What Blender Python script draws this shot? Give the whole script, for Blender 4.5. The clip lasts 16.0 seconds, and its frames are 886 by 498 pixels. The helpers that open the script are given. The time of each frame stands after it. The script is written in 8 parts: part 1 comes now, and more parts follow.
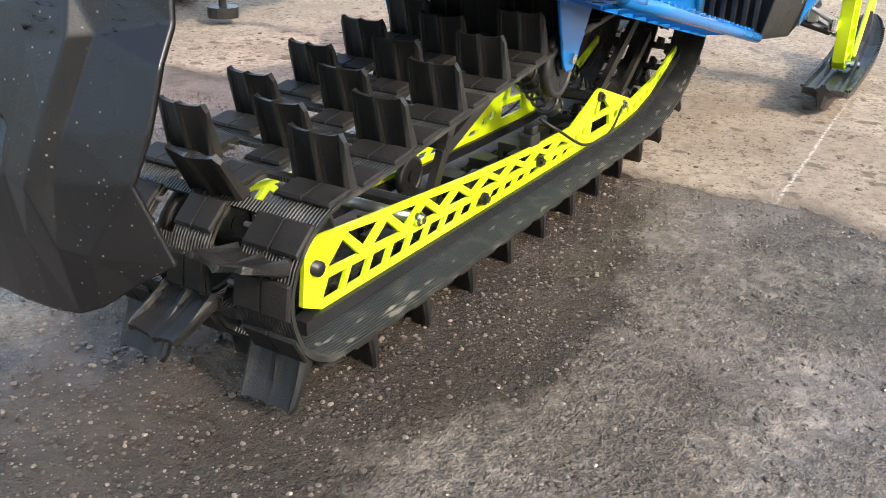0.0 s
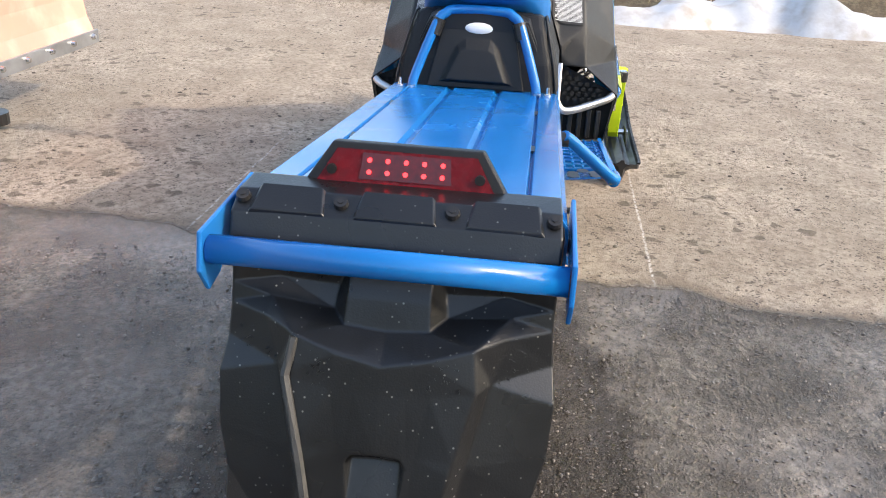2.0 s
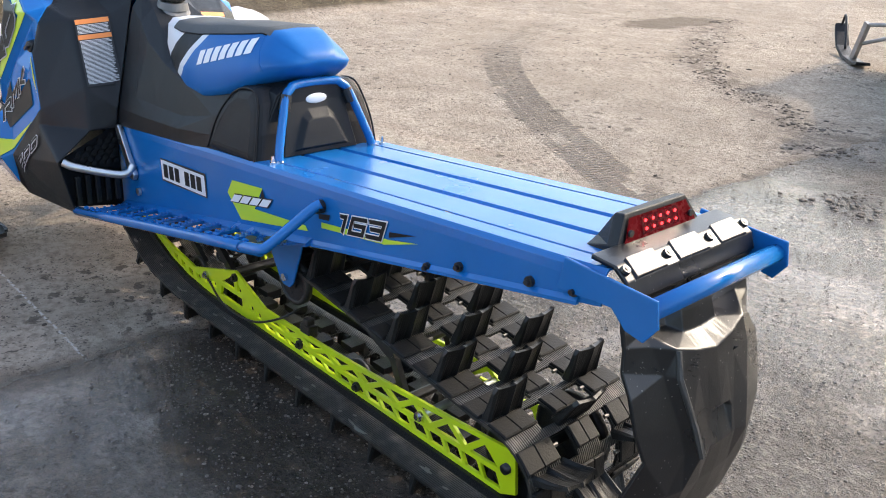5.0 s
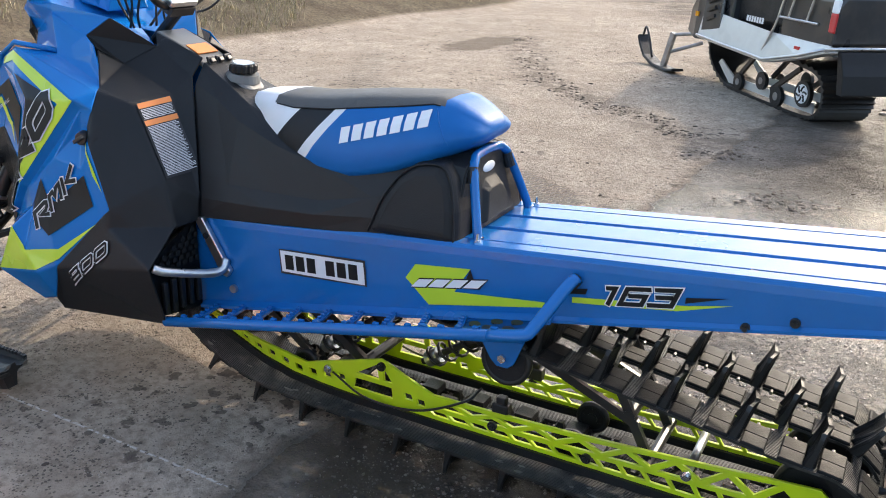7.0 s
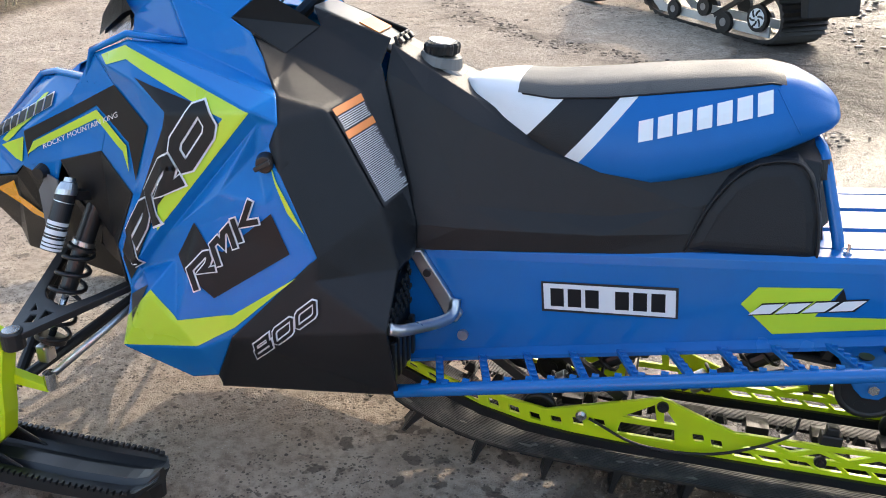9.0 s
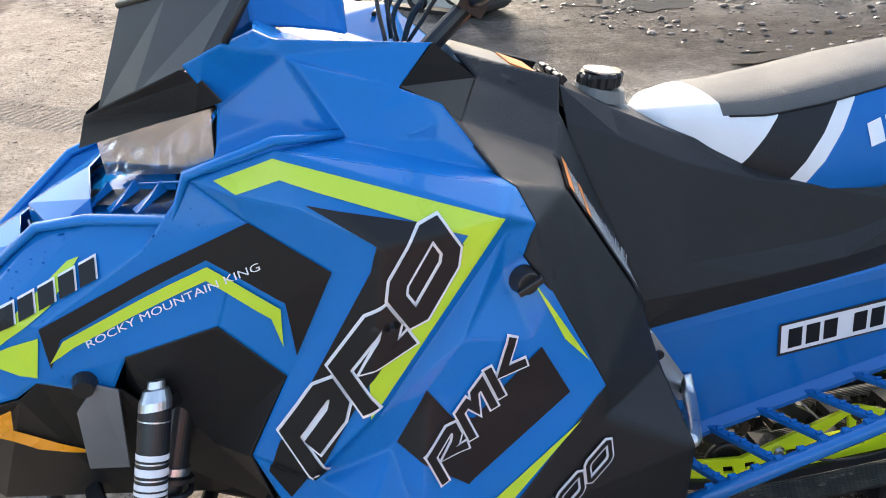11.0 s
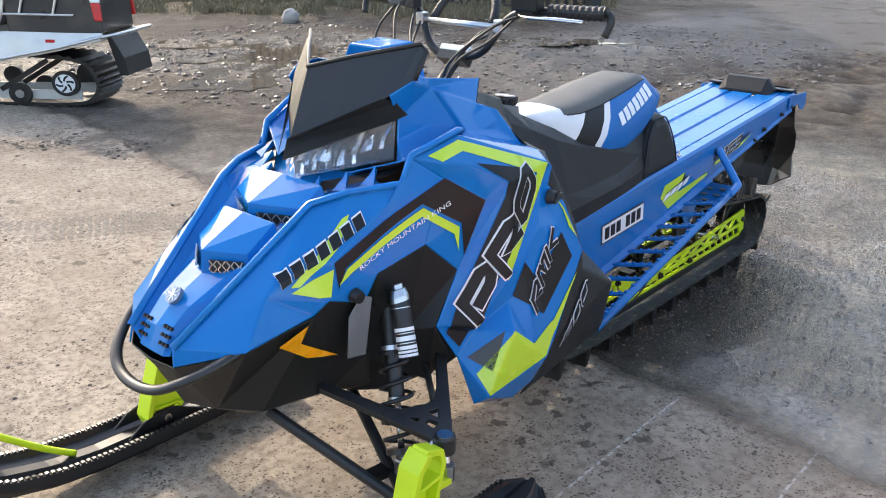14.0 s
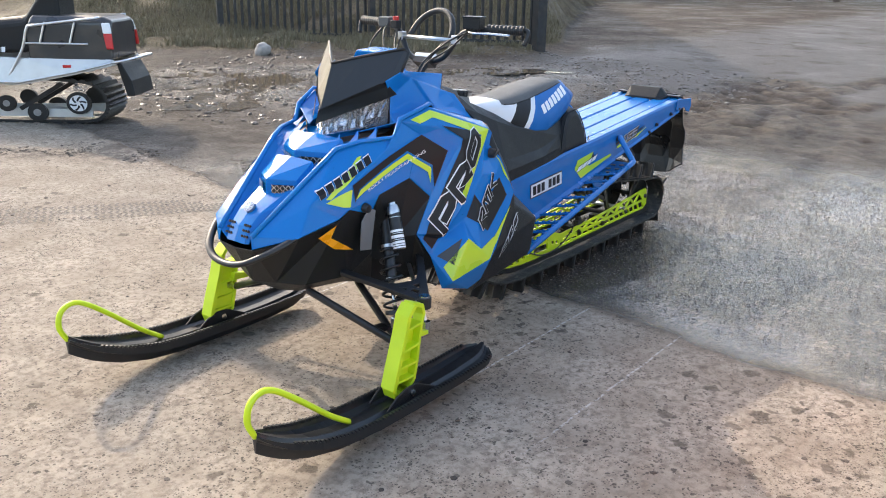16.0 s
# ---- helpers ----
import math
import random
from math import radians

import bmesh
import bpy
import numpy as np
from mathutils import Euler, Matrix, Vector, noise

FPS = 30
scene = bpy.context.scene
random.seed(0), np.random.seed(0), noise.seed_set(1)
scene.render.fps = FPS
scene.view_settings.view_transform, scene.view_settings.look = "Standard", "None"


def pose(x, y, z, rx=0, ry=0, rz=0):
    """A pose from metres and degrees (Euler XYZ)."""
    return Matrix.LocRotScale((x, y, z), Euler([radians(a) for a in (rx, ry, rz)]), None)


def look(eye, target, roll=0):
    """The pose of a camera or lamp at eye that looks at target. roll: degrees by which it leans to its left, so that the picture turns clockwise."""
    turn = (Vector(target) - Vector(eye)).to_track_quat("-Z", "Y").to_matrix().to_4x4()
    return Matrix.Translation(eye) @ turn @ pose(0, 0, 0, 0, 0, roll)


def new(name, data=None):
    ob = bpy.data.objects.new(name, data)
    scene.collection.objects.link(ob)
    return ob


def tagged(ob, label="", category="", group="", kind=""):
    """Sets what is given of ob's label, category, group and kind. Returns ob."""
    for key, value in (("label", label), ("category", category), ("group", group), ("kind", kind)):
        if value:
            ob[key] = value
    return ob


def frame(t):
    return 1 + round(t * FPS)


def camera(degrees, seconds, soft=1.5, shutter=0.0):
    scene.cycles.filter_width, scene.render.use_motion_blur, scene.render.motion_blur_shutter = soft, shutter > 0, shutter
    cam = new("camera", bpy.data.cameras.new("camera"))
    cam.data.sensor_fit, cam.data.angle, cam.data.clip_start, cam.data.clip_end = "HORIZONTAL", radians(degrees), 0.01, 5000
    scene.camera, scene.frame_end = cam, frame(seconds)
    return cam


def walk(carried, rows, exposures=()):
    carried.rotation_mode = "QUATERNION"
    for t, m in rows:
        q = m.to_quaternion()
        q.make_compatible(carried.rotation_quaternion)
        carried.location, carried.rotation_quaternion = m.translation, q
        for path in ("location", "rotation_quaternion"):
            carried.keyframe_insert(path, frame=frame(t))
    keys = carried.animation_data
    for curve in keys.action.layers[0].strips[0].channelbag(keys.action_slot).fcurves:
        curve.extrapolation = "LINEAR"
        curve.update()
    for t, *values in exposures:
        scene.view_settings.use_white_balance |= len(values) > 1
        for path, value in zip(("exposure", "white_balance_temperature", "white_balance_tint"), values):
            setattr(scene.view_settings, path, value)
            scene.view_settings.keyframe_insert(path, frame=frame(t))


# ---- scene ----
cam = camera(54.6, 16.0, soft=1.0)
METRES, EYE = 8.8, 1.65
BASE = Matrix(((0.51411, 0.78796, 0.33885, -1.21737), (-0.85726, 0.45904, 0.23320, -1.24457), (0.02821, -0.41038, 0.91148, -0.79270), (0.00000, 0.00000, 0.00000, 1.00000)))
ROWS = [
    (0.0, 0.0, 0.0, 0.0, 0.0, 0.0, -0.0),
    (0.5, -0.0145, -0.003, 0.005, -1.13, 1.94, -0.8),
    (1.0, -0.0327, -0.0068, 0.0181, -3.05, 2.9, -0.38),
    (1.5, -0.058, -0.0036, 0.0351, -11.21, 1.22, 4.41),
    (2.0, -0.0856, -0.0092, 0.0471, -22.44, -2.02, 8.49),
    (2.5, -0.1108, -0.0099, 0.0624, -32.07, -5.09, 14.08),
    (3.0, -0.1356, 0.0021, 0.0729, -40.88, -8.32, 17.6),
    (3.5, -0.1632, 0.0119, 0.081, -49.6, -11.06, 18.03),
    (6.0, -0.2214, 0.1359, 0.1409, -83.63, -20.63, 22.62),
    (6.5, -0.2206, 0.1647, 0.156, -87.87, -22.03, 22.81),
    (7.0, -0.2146, 0.1931, 0.1699, -92.18, -23.09, 22.51),
    (7.5, -0.1981, 0.2202, 0.1809, -96.34, -25.39, 23.16),
    (8.0, -0.1854, 0.2473, 0.1935, -100.21, -28.24, 22.93),
    (8.5, -0.1669, 0.2729, 0.204, -103.84, -30.98, 22.31),
    (9.0, -0.1381, 0.2933, 0.211, -106.31, -32.81, 22.68),
    (9.5, -0.1106, 0.3158, 0.2174, -110.79, -35.24, 21.69),
    (10.0, -0.0844, 0.3377, 0.2291, -117.66, -38.04, 20.71),
    (12.5, 0.0331, 0.4125, 0.2649, -164.62, -48.87, 6.51),
    (13.0, 0.042, 0.4366, 0.2819, -168.14, -46.78, 2.14),
    (13.5, 0.0377, 0.4706, 0.299, -168.51, -44.91, 1.98),
    (14.0, 0.0352, 0.5062, 0.3172, -169.49, -45.03, 2.34),
    (14.5, 0.0286, 0.5441, 0.3369, -170.16, -44.08, 2.36),
    (15.0, 0.0154, 0.5761, 0.3525, -170.29, -43.18, 2.4),
    (15.5, 0.0174, 0.6061, 0.3656, -171.19, -42.69, 1.69),
    (16.0, 0.0202, 0.6214, 0.3732, -172.03, -42.68, 0.93),
]
walk(cam, [(t, BASE @ pose(0, 0, EYE) @ pose(METRES * x, METRES * y, METRES * z, 90 + pitch, roll, yaw)) for t, x, y, z, yaw, pitch, roll in ROWS],
     ((0.0, 2.03), (1.0, 2.00), (1.5, 1.93), (2.5, 1.80), (3.5, 1.96), (7.0, 1.72), (7.5, 1.74), (9.0, 1.91), (10.0, 2.02), (13.0, 1.95), (14.0, 1.98), (16.0, 1.94)))


# ---------------------------------------------------------------- sky, sun, exposure
SUN_DIR = Vector((-0.36, -1.45, 1.0)).normalized()      # towards the sun
world = bpy.data.worlds.new("sky")
scene.world = world
world.use_nodes = True
wn = world.node_tree
sky = wn.nodes.new("ShaderNodeTexSky")
sky.sky_type = "NISHITA"
sky.sun_disc = False
sky.sun_elevation = math.asin(SUN_DIR.z)
sky.sun_rotation = math.atan2(SUN_DIR.x, SUN_DIR.y)
sky.air_density, sky.dust_density, sky.ozone_density = 1.0, 2.0, 1.0
wn.links.new(sky.outputs[0], wn.nodes["Background"].inputs[0])
wn.nodes["Background"].inputs[1].default_value = 0.15
sun_data = bpy.data.lights.new("sun", "SUN")
sun_data.energy, sun_data.angle, sun_data.color = 0.86, radians(0.6), (1.0, 0.93, 0.83)
sun = new("sun", sun_data)
sun.matrix_world = look(SUN_DIR * 30, (0, 0, 0))
scene.view_settings.use_white_balance = True
scene.view_settings.white_balance_temperature = 7150


# ---------------------------------------------------------------- materials
def nodes_of(name):
    m = bpy.data.materials.new(name)
    m.use_nodes = True
    t = m.node_tree
    return m, t, t.nodes["Principled BSDF"]


def paint(name, colour, rough=0.4, metal=0.0, vary=0.12, scale=9.0, fine=160.0, bump=0.03, coat=0.0, dirt=0.0, dirt_colour=(0.16, 0.13, 0.10), spec=0.5, speck=0.0):
    """A surface with broad and fine variation, a fine relief, and dust or mud specks where asked."""
    m, t, b = nodes_of(name)
    L, N = t.links.new, t.nodes.new
    co = N("ShaderNodeTexCoord").outputs["Object"]
    big, small = N("ShaderNodeTexNoise"), N("ShaderNodeTexNoise")
    for n, s in ((big, scale), (small, fine)):
        n.inputs["Scale"].default_value = s
        n.inputs["Detail"].default_value = 4
        L(co, n.inputs["Vector"])
    ramp = N("ShaderNodeMapRange")
    ramp.inputs[1].default_value, ramp.inputs[2].default_value = 0.3, 0.7
    ramp.inputs[3].default_value, ramp.inputs[4].default_value = 1 - vary, 1 + vary
    L(big.outputs[0], ramp.inputs[0])
    mul = N("ShaderNodeMix")
    mul.data_type, mul.blend_type = "RGBA", "MULTIPLY"
    mul.inputs[0].default_value = 1
    mul.inputs[6].default_value = (*colour, 1)
    L(ramp.outputs[0], mul.inputs[7])
    out = mul.outputs[2]
    if dirt:
        d = N("ShaderNodeTexNoise")
        d.inputs["Scale"].default_value, d.inputs["Detail"].default_value = 5.0, 8
        L(co, d.inputs["Vector"])
        r = N("ShaderNodeMapRange")
        r.inputs[1].default_value, r.inputs[2].default_value = 0.48, 0.72
        r.inputs[3].default_value, r.inputs[4].default_value = 0, dirt
        L(d.outputs[0], r.inputs[0])
        mx = N("ShaderNodeMix")
        mx.data_type = "RGBA"
        mx.inputs[7].default_value = (*dirt_colour, 1)
        L(r.outputs[0], mx.inputs[0])
        L(out, mx.inputs[6])
        out = mx.outputs[2]
    if speck:
        v = N("ShaderNodeTexVoronoi")
        v.inputs["Scale"].default_value = 85
        L(co, v.inputs["Vector"])
        r = N("ShaderNodeMapRange")
        r.inputs[1].default_value, r.inputs[2].default_value = 0.07, 0.14
        r.inputs[3].default_value, r.inputs[4].default_value = speck, 0
        L(v.outputs["Distance"], r.inputs[0])
        g = N("ShaderNodeMath")
        g.operation = "MULTIPLY"
        th = N("ShaderNodeMapRange")
        th.inputs[1].default_value, th.inputs[2].default_value = 0.46, 0.56
        L(big.outputs[0], th.inputs[0])
        L(r.outputs[0], g.inputs[0])
        L(th.outputs[0], g.inputs[1])
        mx = N("ShaderNodeMix")
        mx.data_type = "RGBA"
        mx.inputs[7].default_value = (0.5, 0.48, 0.44, 1)
        L(g.outputs[0], mx.inputs[0])
        L(out, mx.inputs[6])
        out = mx.outputs[2]
    L(out, b.inputs["Base Color"])
    rr = N("ShaderNodeMapRange")
    rr.inputs[1].default_value, rr.inputs[2].default_value = 0.3, 0.7
    rr.inputs[3].default_value, rr.inputs[4].default_value = max(0.03, rough - 0.07), min(1, rough + 0.09)
    L(big.outputs[0], rr.inputs[0])
    L(rr.outputs[0], b.inputs["Roughness"])
    b.inputs["Metallic"].default_value = metal
    b.inputs["Specular IOR Level"].default_value = spec
    if coat:
        b.inputs["Coat Weight"].default_value, b.inputs["Coat Roughness"].default_value = coat, 0.04
    if bump:
        bp = N("ShaderNodeBump")
        bp.inputs["Strength"].default_value, bp.inputs["Distance"].default_value = bump, 0.004
        L(small.outputs[0], bp.inputs["Height"])
        L(bp.outputs[0], b.inputs["Normal"])
    return m


BLUE = paint("blue gloss plastic", (0.0, 0.158, 0.470), 0.16, 0, 0.05, 3, 60, 0.0, 0.18, spec=0.18)
BLUE_METAL = paint("blue powder-coated aluminium", (0.0, 0.136, 0.42), 0.20, 0, 0.08, 4, 220, 0.02, 0.0, dirt=0.10, dirt_colour=(0.10, 0.16, 0.24))
BLUE_VINYL = paint("blue vinyl", (0.0, 0.125, 0.40), 0.40, 0, 0.06, 6, 420, 0.12, spec=0.25)
LIME = paint("lime powder coat", (0.56, 0.72, 0.012), 0.4, 0, 0.07, 6, 180, 0.02, 0.2, dirt=0.22)
LIME_CLEAN = paint("lime moulded plastic", (0.60, 0.76, 0.02), 0.42, 0, 0.05, 6, 90, 0.02)
LIME_DECAL = paint("lime decal vinyl", (0.50, 0.69, 0.035), 0.32, 0, 0.03, 4, 90, 0.0, 0.3)
BLACK_PLASTIC = paint("black textured plastic", (0.011, 0.0115, 0.0125), 0.42, 0, 0.15, 5, 700, 0.25, dirt=0.08, dirt_colour=(0.05, 0.048, 0.046), spec=0.32)
FLAP = paint("black moulded rubber", (0.0075, 0.0080, 0.0090), 0.30, 0, 0.2, 6, 380, 0.08, dirt=0.10, dirt_colour=(0.045, 0.042, 0.039), speck=0.35, spec=0.5)
BLACK_DECAL = paint("black decal vinyl", (0.011, 0.011, 0.012), 0.40, 0, 0.05, 4, 90, 0.0, 0.0, spec=0.25)
BLACK_METAL = paint("black steel", (0.018, 0.018, 0.019), 0.36, 0.2, 0.2, 12, 200, 0.05, dirt=0.15)
BLACK_VINYL = paint("black seat vinyl", (0.012, 0.012, 0.013), 0.50, 0, 0.12, 7, 420, 0.3, spec=0.3)
GREY_VINYL = paint("dark grey seat top vinyl", (0.075, 0.075, 0.072), 0.62, 0, 0.10, 7, 420, 0.35)
WHITE_VINYL = paint("white vinyl", (0.72, 0.73, 0.75), 0.5, 0, 0.05, 7, 420, 0.2)
RUBBER = paint("track rubber", (0.010, 0.0098, 0.0095), 0.45, 0, 0.25, 14, 260, 0.3, dirt=0.14, dirt_colour=(0.08, 0.07, 0.06))
WHITE = paint("white print", (0.78, 0.79, 0.80), 0.4, 0, 0.03, 4, 90, 0.0)
SILVER = paint("bare aluminium", (0.62, 0.63, 0.64), 0.34, 1, 0.1, 14, 300, 0.05)
CHROME = paint("zinc steel", (0.66, 0.66, 0.65), 0.22, 1, 0.1, 14, 300, 0.03)
MIRROR = paint("bright reflector chrome", (0.92, 0.93, 0.94), 0.16, 1, 0.04, 30, 300, 0.0)
AMBER = paint("amber reflector", (0.90, 0.36, 0.01), 0.25, 0, 0.06, 20, 240, 0.05, 0.5)
ORANGE = paint("orange warning print", (0.80, 0.25, 0.06), 0.5, 0, 0.03, 4, 90, 0.0)
LABEL_GREY = paint("grey label print", (0.045, 0.047, 0.05), 0.6, 0, 0.05, 9, 90, 0.0, spec=0.15)
SCREEN = paint("smoked black windscreen", (0.026, 0.028, 0.032), 0.42, 0, 0.1, 5, 500, 0.1, spec=0.35)
RED = paint("red plastic", (0.55, 0.02, 0.02), 0.35)
TAPE = paint("worn sticker", (0.62, 0.50, 0.28), 0.55, 0, 0.3, 40, 200, 0.05)


def lens(name, colour, rough=0.06):
    m, _, b = nodes_of(name)
    b.inputs["Base Color"].default_value = (*colour, 1)
    b.inputs["Roughness"].default_value = rough
    b.inputs["Transmission Weight"].default_value = 0.92
    b.inputs["IOR"].default_value = 1.45
    return m


CLEAR = lens("clear lens", (0.95, 0.97, 1.0))
RED_LENS = paint("red lens plastic", (0.22, 0.003, 0.008), 0.25, 0, 0.2, 60, 240, 0.05, 0.15, spec=0.3)
LED, _t, _b = nodes_of("lit red diode")
_b.inputs["Base Color"].default_value = (0.8, 0.03, 0.03, 1)
_b.inputs["Emission Color"].default_value = (1.0, 0.03, 0.04, 1)
_b.inputs["Emission Strength"].default_value = 1.6


# ---------------------------------------------------------------- building helpers
def thing(name, label, category, at=(0, 0, 0), group="", kind=""):
    e = new(name)
    e.location = at
    e.empty_display_size = 0.1
    return tagged(e, label, category, group, kind)


def part(name, bm, material, parent=None, label="", smooth=False, bevel=0.0, recalc=True):
    """Links a bmesh as one mesh object, under a thing or a part where one is given."""
    if recalc:
        bmesh.ops.recalc_face_normals(bm, faces=bm.faces)
    for f in bm.faces:
        f.smooth = smooth
    me = bpy.data.meshes.new(name)
    bm.to_mesh(me)
    bm.free()
    me.materials.append(material)
    ob = new(name, me)
    if parent is not None:
        ob.parent = parent
        # everything is written in the parent's own coordinates
    if bevel:
        b = ob.modifiers.new("bevel", "BEVEL")
        b.width, b.segments, b.limit_method, b.angle_limit = bevel, 2, "ANGLE", radians(22)
        b.harden_normals = False
    return tagged(ob, label)


def V(*a):
    return Vector(a)


def box(bm, c, s, rot=None):
    g = bmesh.ops.create_cube(bm, size=1)["verts"]
    m = Matrix.Translation(c) @ (rot.to_4x4() if rot else Matrix()) @ Matrix.Diagonal((*s, 1))
    bmesh.ops.transform(bm, matrix=m, verts=g)
    return g


def rod(bm, a, b, r, r2=None, n=10):
    a, b = Vector(a), Vector(b)
    d = b - a
    g = bmesh.ops.create_cone(bm, cap_ends=True, segments=n, radius1=r, radius2=r if r2 is None else r2, depth=d.length)["verts"]
    bmesh.ops.transform(bm, matrix=Matrix.Translation((a + b) / 2) @ d.to_track_quat("Z", "Y").to_matrix().to_4x4(), verts=g)
    return g


def bar(bm, a, b, w, h, up=(0, 0, 1)):
    """A square bar from a to b."""
    a, b = Vector(a), Vector(b)
    z = (b - a).normalized()
    x = z.cross(Vector(up)).normalized()
    y = z.cross(x)
    vs = []
    for p in (a, b):
        vs += [bm.verts.new(p + x * sx * w / 2 + y * sy * h / 2) for sx, sy in ((-1, -1), (1, -1), (1, 1), (-1, 1))]
    for i in range(4):
        j = (i + 1) % 4
        bm.faces.new((vs[i], vs[j], vs[4 + j], vs[4 + i]))
    bm.faces.new(vs[:4][::-1])
    bm.faces.new(vs[4:])


def smooth_line(points, steps=6, closed=False):
    """A Catmull-Rom line through the points."""
    p = [Vector(q) for q in points]
    n = len(p)
    out = []
    for i in range(n if closed else n - 1):
        a, b = p[i], p[(i + 1) % n]
        z = p[i - 1] if (closed or i > 0) else a - (b - a)
        c = p[(i + 2) % n] if (closed or i + 2 < n) else b + (b - a)
        for k in range(steps):
            t = k / steps
            out.append(0.5 * (2 * a + (b - z) * t + (2 * z - 5 * a + 4 * b - c) * t * t + (3 * a - z - 3 * b + c) * t ** 3))
    if not closed:
        out.append(p[-1])
    return out


def tube(bm, line, r, n=10, closed=False, flat=1.0):
    """A round bar along a line."""
    line = [Vector(q) for q in line]
    rings, m = [], len(line)
    up = Vector((0.13, 0.21, 0.97))
    for i, p in enumerate(line):
        a = line[i - 1] if (closed or i) else p
        b = line[(i + 1) % m] if (closed or i + 1 < m) else p
        d = (b - a).normalized()
        x = d.cross(up).normalized()
        y = d.cross(x)
        rings.append([bm.verts.new(p + (x * math.cos(k * math.tau / n) + y * math.sin(k * math.tau / n) * flat) * r) for k in range(n)])
    for i in range(m if closed else m - 1):
        u, v = rings[i], rings[(i + 1) % m]
        for k in range(n):
            bm.faces.new((u[k], u[(k + 1) % n], v[(k + 1) % n], v[k]))
    if not closed:
        bm.faces.new(rings[0][::-1])
        bm.faces.new(rings[-1])


def slab(bm, outline, y0, y1):
    """A side-view outline (x, z) given depth across the machine."""
    a = [bm.verts.new((x, y0, z)) for x, z in outline]
    b = [bm.verts.new((x, y1, z)) for x, z in outline]
    n = len(outline)
    bm.faces.new(a)
    bm.faces.new(b[::-1])
    for i in range(n):
        j = (i + 1) % n
        bm.faces.new((a[i], b[i], b[j], a[j]))


def loft(bm, rings, closed=True, caps=True):
    vs = [[bm.verts.new(q) for q in r] for r in rings]
    n = len(rings[0])
    for u, v in zip(vs, vs[1:]):
        for k in range(n if closed else n - 1):
            bm.faces.new((u[k], u[(k + 1) % n], v[(k + 1) % n], v[k]))
    if caps:
        bm.faces.new(vs[0][::-1])
        bm.faces.new(vs[-1])
    return vs


def shell(points, faces, side=1, thick=0.004):
    """Panels from named corners; side -1 mirrors them to the machine's right."""
    bm = bmesh.new()
    vs = {k: bm.verts.new((p[0], p[1] * side, p[2])) for k, p in points.items()}
    for f in faces:
        bm.faces.new([vs[k] for k in (f.split() if side > 0 else reversed(f.split()))])
    bmesh.ops.triangulate(bm, faces=[f for f in bm.faces if len(f.verts) > 4])
    if thick:
        bm.normal_update()
        bmesh.ops.solidify(bm, geom=bm.faces[:], thickness=thick)
    return bm


def plate(bm, outline, holes, thick):
    """A flat plate cut from one outline, with real openings; all corners are vectors in one plane."""
    edges = []
    for ring in [outline] + list(holes):
        vs = [bm.verts.new(p) for p in ring]
        edges += [bm.edges.new((vs[i], vs[(i + 1) % len(vs)])) for i in range(len(vs))]
    made = bmesh.ops.triangle_fill(bm, use_beauty=True, use_dissolve=False, edges=edges)
    faces = [f for f in made["geom"] if isinstance(f, bmesh.types.BMFace)]
    bmesh.ops.recalc_face_normals(bm, faces=faces)
    n = faces[0].normal.copy()
    for v in {v for f in faces for v in f.verts}:
        v.co += n * thick / 2
    bmesh.ops.solidify(bm, geom=faces, thickness=thick)


def mould(bm, fine=0.016, rounds=6, keep=None):
    """Turns flat panels into a moulded skin: finer facets with rounded creases, the rim left as it is."""
    for _ in range(7):
        long = [e for e in bm.edges if e.calc_length() > fine]
        if not long:
            break
        bmesh.ops.subdivide_edges(bm, edges=long, cuts=1)
        bmesh.ops.triangulate(bm, faces=[f for f in bm.faces if len(f.verts) > 3])
    inner = [v for v in bm.verts if v.link_faces and not v.is_boundary]
    for _ in range(rounds):
        to = {}
        for v in inner:
            q = [e.other_vert(v).co for e in v.link_edges]
            to[v] = v.co.lerp(sum(q, Vector()) / len(q), 0.6)
        for v, c in to.items():
            v.co = c
    return bm


def skin(bm, thick=0.004):
    """Gives an open surface its thickness, inwards along the smooth normals."""
    bmesh.ops.delete(bm, geom=[v for v in bm.verts if not v.link_faces], context="VERTS")
    bmesh.ops.recalc_face_normals(bm, faces=bm.faces[:])
    bm.normal_update()
    rim = [(e.verts[0], e.verts[1]) for e in bm.edges if e.is_boundary]
    faces = bm.faces[:]
    twin = {v: bm.verts.new(v.co - v.normal * thick) for v in bm.verts[:]}
    for f in faces:
        q = [twin[v] for v in reversed(f.verts)]
        if not bm.faces.get(q):
            bm.faces.new(q)
    for a, b in rim:
        if not bm.faces.get((a, b, twin[b], twin[a])):
            bm.faces.new((a, b, twin[b], twin[a]))
    return bm


def tree_of(obs):
    from mathutils.bvhtree import BVHTree
    vs, fs = [], []
    for o in obs:
        k = len(vs)
        vs += [v.co.copy() for v in o.data.vertices]
        fs += [[k + i for i in p.vertices] for p in o.data.polygons]
    return BVHTree.FromPolygons(vs, fs)


